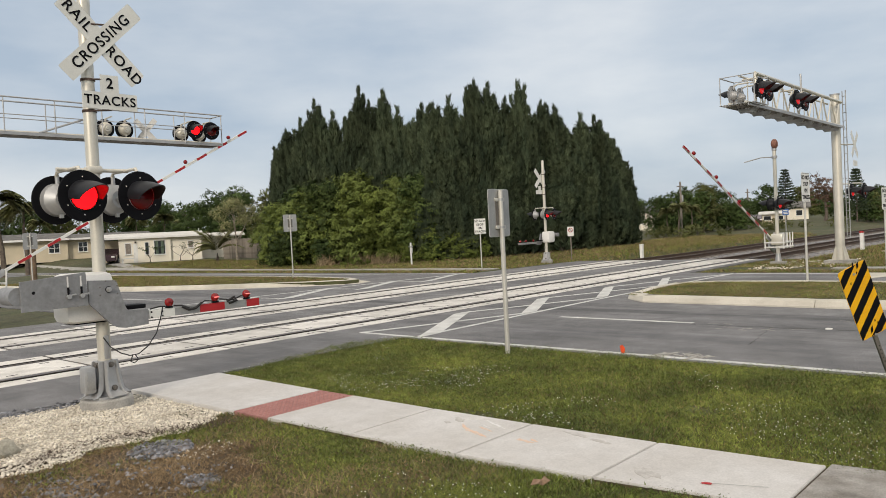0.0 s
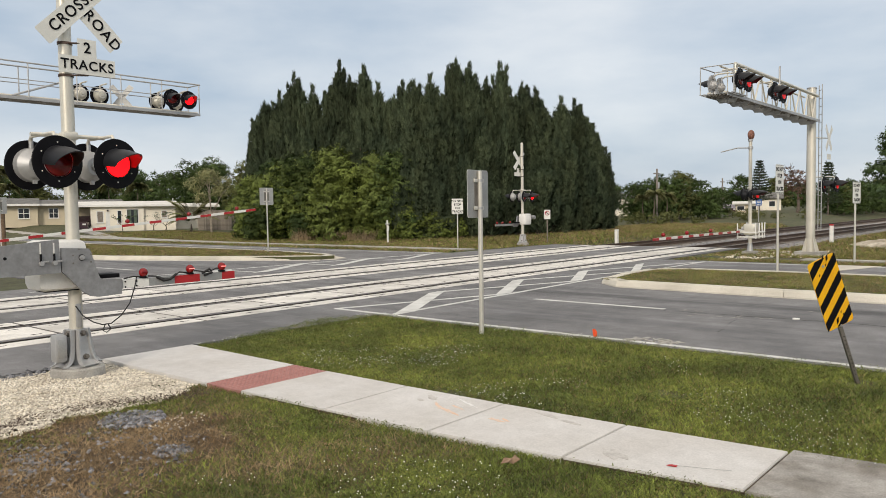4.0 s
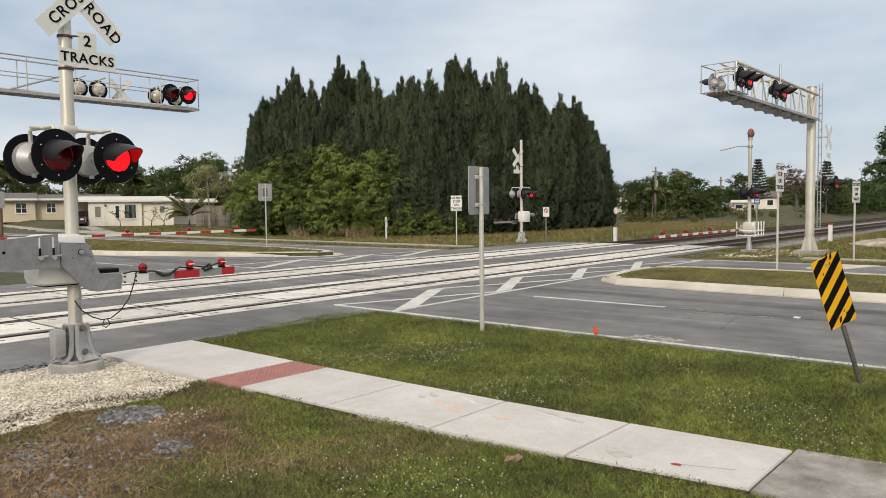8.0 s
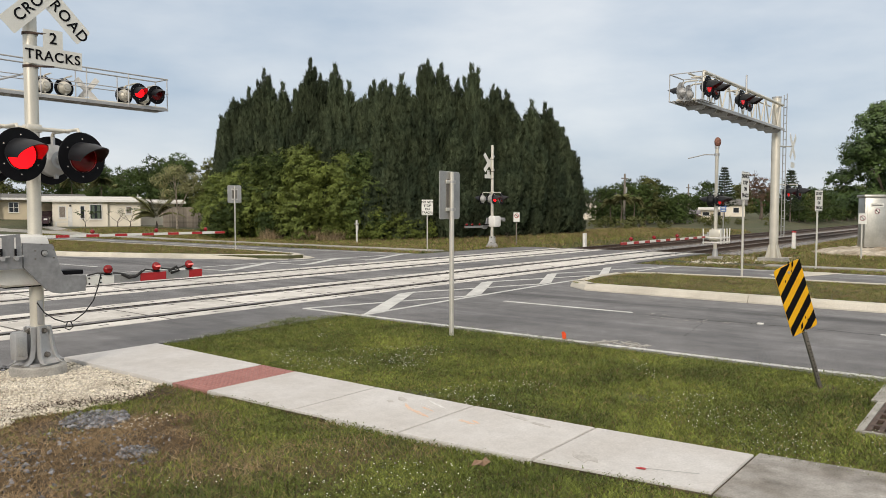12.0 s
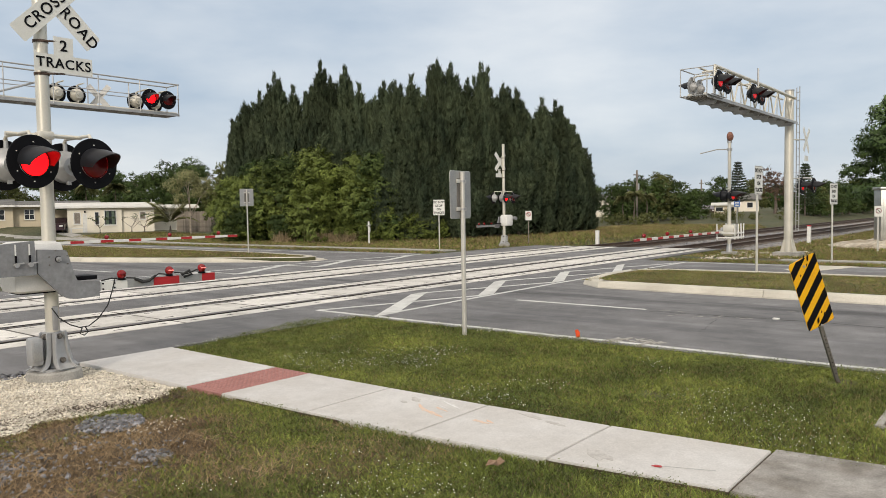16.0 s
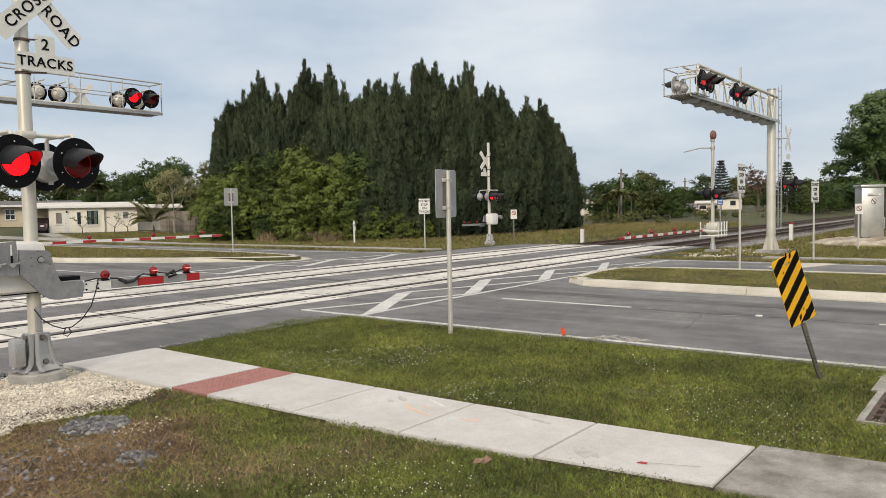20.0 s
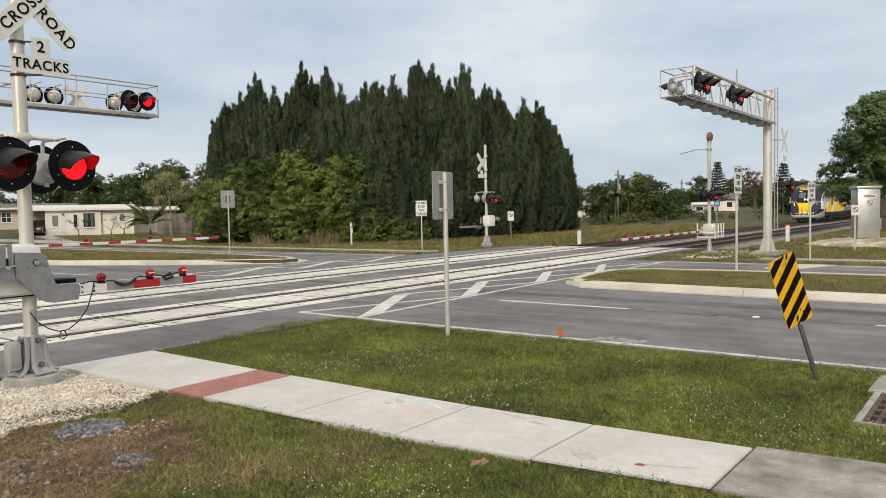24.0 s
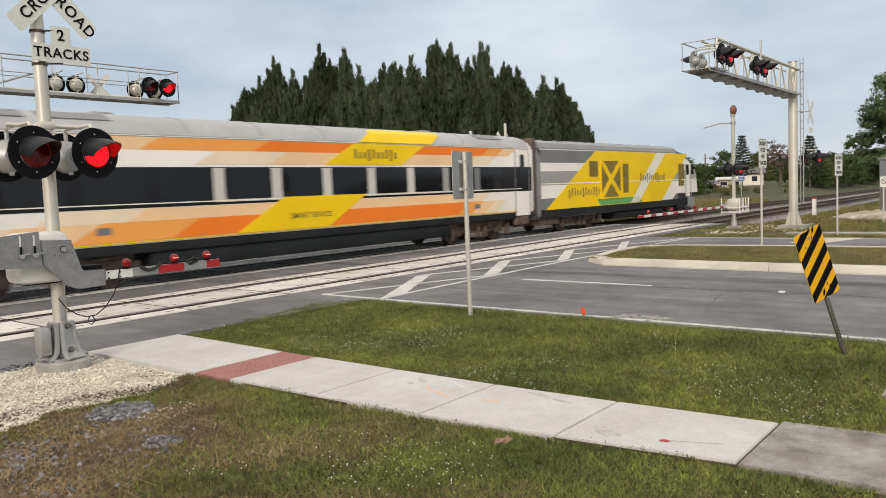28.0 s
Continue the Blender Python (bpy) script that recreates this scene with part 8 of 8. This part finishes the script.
blades("verge_dry_grass", 42000, verge, 0.02, 0.05, 0.003, M_GRASS_DRY, "dry stems among the verge grass", 2)
blades("lawn_grass", 300000, lawn_green, 0.015, 0.045, 0.0038, M_GRASS, "green grass before the pavement", 3)
blades("lawn_dry_grass", 240000, lawn_dry, 0.012, 0.045, 0.0026, M_GRASS_DRY, "dry brown grass and straw round the stones", 4, lean=1.2)


def lawn_behind(rng, n):
    x, y = rng.uniform(-6, 5.0, n), rng.uniform(-6, 8.4, n)
    l, r = pavement_edge(y)
    ok = (x < l - 0.05) & ((np.hypot(x, y) < 3.6) | (x < 0.3) | (y < 0.8)) & ~in_gravel(x, y)
    return x[ok], y[ok]


blades("lawn_grass", 150000, lawn_behind, 0.02, 0.05, 0.008, M_GRASS, "green grass where the viewer stands", 48)
blades("lawn_dry_grass", 60000, lawn_behind, 0.02, 0.05, 0.006, M_GRASS_DRY, "dry stems in the grass underfoot", 49)


def straw_spots(rng, n):
    x, y = lawn(rng, n)
    ok = rng.random(len(x)) < bare(x, y) ** 1.5
    return x[ok], y[ok]


bm = prism(B(), [(2.35 + (1.75 + 0.22 * math.sin(5 * a) + 0.15 * math.sin(9 * a + 1)) * math.cos(a), 6.2 + (1.25 + 0.16 * math.sin(4 * a + 2)) * math.sin(a)) for a in [k * math.pi / 24 for k in range(48)]], "z", -0.06, -0.024)
single("bare_earth", bm, M_SOIL, "bare brown earth worn through the turf", "earth", kind="structure", smooth=False)


def root_spots(rng, n):
    x = rng.uniform(2.4, 4.4, n)
    return x, 7.28 + 0.22 * np.sin(x * 2.6) + rng.normal(0, 0.1, n)


blades("roots", 900, root_spots, 0.012, 0.03, 0.007, M_IRON, "dark dry roots at the edge of the gravel", 45, z=0.0, lean=2.0)
blades("straw", 20000, straw_spots, 0.012, 0.03, 0.0028, M_GRASS_DRY, "brown straw lying on bare earth", 44, z=-0.008, lean=2.6)
blades("long_straw", 7000, straw_spots, 0.02, 0.04, 0.003, M_STRAW, "long bleached straw matted over the earth", 46, z=0.0, lean=2.8)


def tuft_spots(rng, n):
    x, y = verge(rng, n)
    ok = wave(x, y, 1.7) + 0.4 * wave(x, y, 4) > 0.72
    return x[ok], y[ok]


blades("grass_tufts", 20000, tuft_spots, 0.05, 0.085, 0.004, M_GRASS, "taller tufts in the verge grass", 5)
blades("median_grass", 60000, lambda rng, n: (rng.uniform(16.45, 20.4, n), rng.uniform(-6, 8.9, n)), 0.015, 0.04, 0.007, M_GRASS, "short grass on the median", 6, z=0.13)
blades("median_dry_grass", 52000, lambda rng, n: (rng.uniform(16.45, 20.4, n), rng.uniform(-6, 8.9, n)), 0.015, 0.042, 0.006, M_GRASS_DRY, "dry grass on the median", 7, z=0.13)


def far_median(rng, n):
    y = rng.uniform(23.2, 46, n)
    x = rng.uniform(13.8, 20.9, n)
    left = np.interp(y, (22.7, 24.2, 27.4, 31.6, 38, 60), (19.5, 18.4, 16.7, 15.0, 13.8, 13.1)) + 0.45
    ok = (x > left) & (x < np.interp(y, (22.7, 23.6, 27.5, 60), (20.1, 20.6, 21.2, 21.3)) - 0.45)
    return x[ok], y[ok]


blades("far_median_grass", 30000, far_median, 0.03, 0.08, 0.013, M_GRASS, "short grass on the far median", 31, z=0.13)
blades("far_median_dry_grass", 34000, far_median, 0.03, 0.08, 0.013, M_GRASS_DRY, "dry grass on the far median", 32, z=0.13)


def ground_z(x, y):
    return np.array([height(a, b) for a, b in zip(x, y)])


def far_verge(rng, n):
    x, y = rng.uniform(25.6, 33, n), rng.uniform(0, 11.0, n)
    ok = (y < 11.2) & ((x < 26.9) | (x > 28.3)) & (rng.random(n) < 0.6 + 0.4 * wave(x, y, 1.1))
    return x[ok], y[ok]


def trackside(rng, n):
    x, y = rng.uniform(33, 66, n), rng.uniform(-4, 9.6, n)
    ok = np.hypot((x - 38.5) / 2.9, (y - 5.3) / 2.6) > 1
    return x[ok], y[ok]


def field(rng, n):
    x, y = rng.uniform(33, 75, n), rng.uniform(20.8, 34, n)
    return x, y


def roadside(rng, n):
    x, y = rng.uniform(25.6, 36, n), rng.uniform(21.5, 62, n)
    ok = (x < 26.9) | (x > 28.4)
    return x[ok], y[ok]


blades("far_verge_grass", 45000, far_verge, 0.03, 0.09, 0.01, M_GRASS, "grass on the verge by the signal gantry", 8)
blades("far_verge_dry_grass", 36000, far_verge, 0.03, 0.09, 0.01, M_GRASS_DRY, "dry grass on the verge by the gantry", 9)
blades("trackside_grass", 42000, trackside, 0.05, 0.14, 0.016, M_GRASS, "grass beside the ballast", 33)
blades("trackside_dry_grass", 38000, trackside, 0.05, 0.14, 0.016, M_GRASS_DRY, "dry grass beside the ballast", 34)
blades("field_grass", 50000, field, 0.08, 0.22, 0.016, M_GRASS, "rough grass beyond the tracks", 10, z=ground_z)
blades("field_dry_grass", 30000, field, 0.08, 0.3, 0.014, M_GRASS_DRY, "tall dry grass beyond the tracks", 11, z=ground_z)
blades("roadside_grass", 46000, roadside, 0.05, 0.14, 0.016, M_GRASS, "mown grass before the houses", 12, z=ground_z)
blades("roadside_dry_grass", 40000, roadside, 0.05, 0.14, 0.016, M_GRASS_DRY, "dry patches in the mown grass", 13, z=ground_z)


def reeds(rng, n):
    k = rng.integers(0, 4, n)
    cx = np.array([32.4, 32.7, 33.1, 31.6])[k]
    cy = np.array([36.6, 35.8, 34.6, 39.0])[k]
    return cx + rng.normal(0, 0.3, n), cy + rng.normal(0, 0.35, n)


def litter(rng, n):
    u = rng.random(n)
    x = 35.0 + 18.0 * u
    return x, 29.6 - 3.4 * np.clip(u * 4, 0, 1) + rng.normal(0, 0.45, n)


blades("pine_litter", 16000, litter, 0.015, 0.06, 0.03, M_LITTER, "brown fallen needles and earth before the pines", 47, z=ground_z, lean=2.0)
blades("dry_reeds", 1000, reeds, 0.3, 0.95, 0.02, M_STRAW, "clumps of tall dry reeds before the shrubs", 14, z=ground_z, lean=0.5)


def clover(name, n, where, seed):
    rng = np.random.default_rng(seed)
    x, y = where(rng, n)
    ok = wave(x, y, 0.8) + 0.6 * wave(x, y, 2.1) > 0.45
    x, y = x[ok], y[ok]
    m = len(x)
    z = rng.uniform(0.035, 0.06, m)
    s = rng.uniform(0.004, 0.008, m)
    c = np.stack([x, y, z], 1)
    o = np.zeros((m, 4, 3))
    for k in range(4):
        a = math.pi / 2 * k
        o[:, k, 0], o[:, k, 1] = np.cos(a) * s, np.sin(a) * s
        o[:, k, 2] = 0.5 * s * (-1) ** k
    single(name, soup(name, c[:, None] + o), M_FLOWER, "tiny white clover flowers in the grass", "flowers", kind="stuff", smooth=False)


clover("clover_flowers", 9500, verge, 15)
clover("clover_flowers", 5200, lawn_green, 16)


def leaflets(name, n, where, seed, label):
    """Low broad leaves of clover and weeds lying among the blades."""
    rng = np.random.default_rng(seed)
    x, y = where(rng, n)
    ok = rng.random(len(x)) < np.clip(0.45 + 0.9 * wave(x + 1, y, 1.1) + 0.4 * wave(x, y + 2, 3.3), 0.04, 1)
    l, r = pavement_edge(y)
    ok &= (x < l - 0.05) | (x > r + 0.05)
    x, y = x[ok], y[ok]
    m = len(x)
    c = np.stack([x, y, rng.uniform(0.01, 0.055, m)], 1)
    nrm = unit(np.array([0, 0, 1.0]) + rng.normal(0, 0.5, (m, 3)))
    t = unit(np.cross(nrm, rng.normal(0, 1, (m, 3))))
    s = np.cross(nrm, t)
    L = rng.uniform(0.004, 0.011, (m, 1))
    single(name, soup(name, np.stack([c - t * L, c + s * L * 0.7, c + t * L, c - s * L * 0.7], 1)), M_CLOVER, label, "clover", kind="stuff", smooth=False)


M_CLOVER = mat("clover_leaf", (0.135, 0.158, 0.042), 0.8, var=0.2, scale=1.5, fine=8, second=(0.075, 0.1, 0.028), island=0.5, spec=0.2)
leaflets("clover_leaves", 110000, verge, 25, "low clover and weeds in the verge")
leaflets("clover_leaves", 100000, lawn_green, 26, "low clover and weeds in the lawn")


def gravel_spot(rng):
    while True:
        x, y = rng.uniform(0.6, 4.6), rng.uniform(7.0, 9.7)
        if in_gravel(np.array(x), np.array(y)) and y < 9.6 and np.hypot(x - 3.9, y - 9.02) > 0.3 and x < pavement_line(y)[0] - 0.015:
            u, v = (x - 2.75) / 1.75, (y - 8.42) / 1.28
            return x, y, -0.02 + 0.045 * max(0.0, 1 - (u * u + v * v)) + rng.uniform(0, 0.012)


stones("white_gravel", 24000, gravel_spot, 0.0145, M_WGRAVEL, "bed of white crushed stone round the mast")
bm = B()
bmesh.ops.create_grid(bm, x_segments=30, y_segments=24, size=1.0)
for v in bm.verts:
    u, w = v.co.x, v.co.y
    v.co = Vector((min(4.47, 2.75 + u * 1.9), min(9.66, 8.42 + w * 1.28), -0.05 + 0.07 * max(0.0, 1 - (u * u + w * w) * 1.02)))
single("gravel_bed", bm, M_WGRAVEL, "low heap of white crushed stone", "gravel", kind="structure")


def patch(cx, cy, rx, ry, z=-0.02):
    def spot(rng):
        a, q = rng.uniform(0, 6.28), rng.random() ** 0.62 * 1.2
        return cx + rx * q * math.cos(a), cy + ry * q * math.sin(a), z + rng.uniform(0, 0.02)
    return spot


stones("blue_gravel", 480, patch(3.36, 6.66, 0.24, 0.26, -0.018), 0.025, M_BGRAVEL, "patch of blue-grey stone in the turf")
stones("blue_gravel", 170, patch(3.1, 5.5, 0.13, 0.14, -0.018), 0.018, M_BGRAVEL, "small patch of blue-grey stone in the turf")
stones("blue_gravel", 420, patch(2.1, 5.9, 1.2, 0.9), 0.02, M_BGRAVEL, "scattered blue-grey stone in the dry turf")
stones("blue_gravel", 170, patch(2.3, 6.2, 0.3, 0.4, -0.025), 0.022, M_BGRAVEL, "thin spread of blue-grey stone near the white gravel")
stones("white_chips", 90, patch(3.62, 6.3, 0.26, 0.2, -0.022), 0.012, M_WGRAVEL, "few white chips strayed into the turf")
stones("dark_ballast", 1300, patch(1.6, 9.62, 2.2, 0.24), 0.03, M_BGRAVEL, "dark stones along the edge of the asphalt")
stones("white_rubble", 420, patch(29.6, 9.3, 2.6, 0.8), 0.042, M_WGRAVEL, "white stones round the gate mast")
stones("white_rubble", 260, patch(30.6, 7.7, 1.9, 0.6), 0.042, M_WGRAVEL, "white stones round the gantry foot")


def ballast_spot(rng):
    y = rng.uniform(10.3, 20.4)
    return rng.uniform(33.7, 60), y, -0.2 - 0.13 * max(0.0, abs(y - 15.3) - 3.8)


stones("ballast_stones", 9000, ballast_spot, 0.05, M_BGRAVEL, "loose grey ballast stones between the rails")
bm = B()
bmesh.ops.create_icosphere(bm, subdivisions=3, radius=1)
for v in bm.verts:
    v.co = Vector((v.co.x * 0.2, v.co.y * 0.15, v.co.z * 0.1)) * (1 + 0.25 * noise.noise(v.co * 1.7))
single("boulder", bm, M_ROCK, "pale limestone block among the gravel", "rock", pose(2.32, 7.75, 0.05, 0, 0, 20))
crumble = thing("broken_kerb", "crumbled pale concrete at the road edge", "concrete patch", kind="structure")
rng = random.Random(17)
for k in range(15):
    cx, cy, L, w, a = 9.78 + rng.uniform(-0.14, 0.55) * (0.4 + 0.6 * rng.random()), 4.5 + rng.uniform(-0.3, 0.35), rng.uniform(0.12, 0.42), rng.uniform(0.012, 0.045), rng.uniform(-70, 70)
    c, d = math.cos(radians(a)), math.sin(radians(a))
    poly = []
    for q in range(10):
        b = 2 * math.pi * q / 10
        f = rng.uniform(0.6, 1.15)
        u, v = L / 2 * math.cos(b) * f, w * math.sin(b) * f
        poly.append((cx + u * c - v * d, cy + u * d + v * c))
    part("fragment", prism(B(), poly, "z", 0.0005, 0.007 + 0.0007 * k), M_CONC_OLD, crumble, smooth=False)


def spray_marks():
    """Faded survey paint and stains on the pavement slabs."""
    faded = mat("faded_orange_paint", (0.68, 0.46, 0.32), 0.85, var=0.12, scale=20, second=(0.6, 0.5, 0.43), patch=0.55)
    white = mat("faded_white_paint", (0.68, 0.67, 0.66), 0.85, var=0.1, scale=14)
    stain = mat("dark_stain", (0.4, 0.38, 0.36), 0.9, var=0.15, scale=12, second=(0.5, 0.48, 0.46))
    t = thing("pavement_marks", "faded orange survey paint and stains on the slabs", "paint mark", kind="structure")
    rng = random.Random(3)
    marks = ((5.3, 4.5, 0.36, 0.022, 62, faded), (5.36, 4.62, 0.3, 0.018, 50, faded), (5.42, 4.42, 0.22, 0.018, 70, faded), (5.26, 4.36, 0.26, 0.02, 64, faded), (5.3, 3.88, 0.24, 0.028, 78, faded), (5.34, 3.8, 0.14, 0.02, 60, faded),
             (5.6, 4.45, 0.4, 0.02, 66, white), (5.5, 4.5, 0.3, 0.012, 70, white), (5.55, 4.85, 0.2, 0.05, 55, stain), (5.42, 4.9, 0.12, 0.03, 60, stain), (5.7, 3.6, 0.3, 0.04, 80, stain), (5.08, 2.62, 0.3, 0.08, 60, stain), (5.62, 3.3, 0.24, 0.03, 80, stain))
    for k, (cx, cy, L, w, a, m) in enumerate(marks):
        n = 16
        poly = []
        for q in range(n):
            b = 2 * math.pi * q / n
            f = rng.uniform(0.55, 1.15)
            u, v = L / 2 * math.cos(b) * f, w * math.sin(b) * f
            poly.append((cx + u * math.cos(radians(a)) - v * math.sin(radians(a)), cy + u * math.sin(radians(a)) + v * math.cos(radians(a))))
        part("stain" if m is stain else "paint_mark", prism(B(), poly, "z", 0.0224, 0.0232 + 0.0002 * k), m, t, smooth=False)


spray_marks()


def road_wear():
    """Fine cracks, scraped flecks and a seam in the asphalt of the near lanes."""
    rng = random.Random(71)
    bm = B()
    for x0, y0, x1, y1, w in ((12.95, 5.7, 13.1, 3.0, 0.006), (11.2, 4.05, 12.9, 4.35, 0.003), (13.1, 3.0, 13.05, -1.5, 0.005)):
        n = 16
        pts = []
        for k in range(n + 1):
            u = k / n
            pts.append(Vector((x0 + (x1 - x0) * u + rng.uniform(-0.04, 0.04), y0 + (y1 - y0) * u + rng.uniform(-0.04, 0.04), 0)))
        for a, b in zip(pts, pts[1:]):
            stripe(bm, (a.x, a.y), (b.x, b.y), w * rng.uniform(0.6, 1.5), 0.002)
    single("road_crack", bm, M_RUBBER, "thin dark cracks in the asphalt", "crack", kind="structure", smooth=False)
    bm = B()
    for k in range(26):
        x, y = 12.75 + rng.gauss(0, 0.16), 4.6 + rng.gauss(0, 0.38)
        if k < 5:
            x, y = 13.05 + 0.25 * rng.random(), 5.6 - 0.5 * rng.random()
        elif k < 9:
            x, y = 14.1 + rng.gauss(0, 0.06), 3.6 + rng.gauss(0, 0.2)
        l = rng.uniform(0.03, 0.15)
        stripe(bm, (x, y), (x + rng.uniform(-0.03, 0.03), y - l), rng.uniform(0.008, 0.028), 0.0025)
    single("road_scrape", bm, M_CONC_OLD, "pale scraped flecks on the asphalt", "scrape", kind="structure", smooth=False)


road_wear()


# ---- what moves ----
def motions():
    # the train, on the far track, at a steady 40.7 m/s toward -x
    for ob, back, turn in CARS:
        walk(ob, [(t, pose(19.6 - 40.7 * (t - 26) + back, YF, 0.006, 0, 0, turn)) for t in (0, 4, 8, 12, 16, 20, 22, 24, 25, 26, 27, 28)])
    for arm, angles in GATES:
        walk(arm, [(t, pose(0, 0.15, 0.88, 0, a, 0)) for t, a in angles])
    # lamps flash in turn: the lens discs turn their lit face out and in again
    starts = []
    for k in range(45):
        t = 0.045 + 0.6233 * k
        f = round(t * 30)
        n = round(t)
        if f < 30 * n < f + 3:
            f = 30 * n if t > n - 0.012 else 30 * n - 3
        starts.append(f)
    for lens, phase, late in FLASH:
        turned = 0 if phase == 0 else 180
        rows = [(0.0, turned)]
        for f in starts:
            g = 750 if late and f == 747 else f
            rows += [((g + j) / 30, turned + 60 * j) for j in range(4)]
            turned += 180
        rows.append((28.0, turned))
        walk(lens, [(t, pose(0, -0.014, 0, a, 0, 0)) for t, a in rows])


motions()
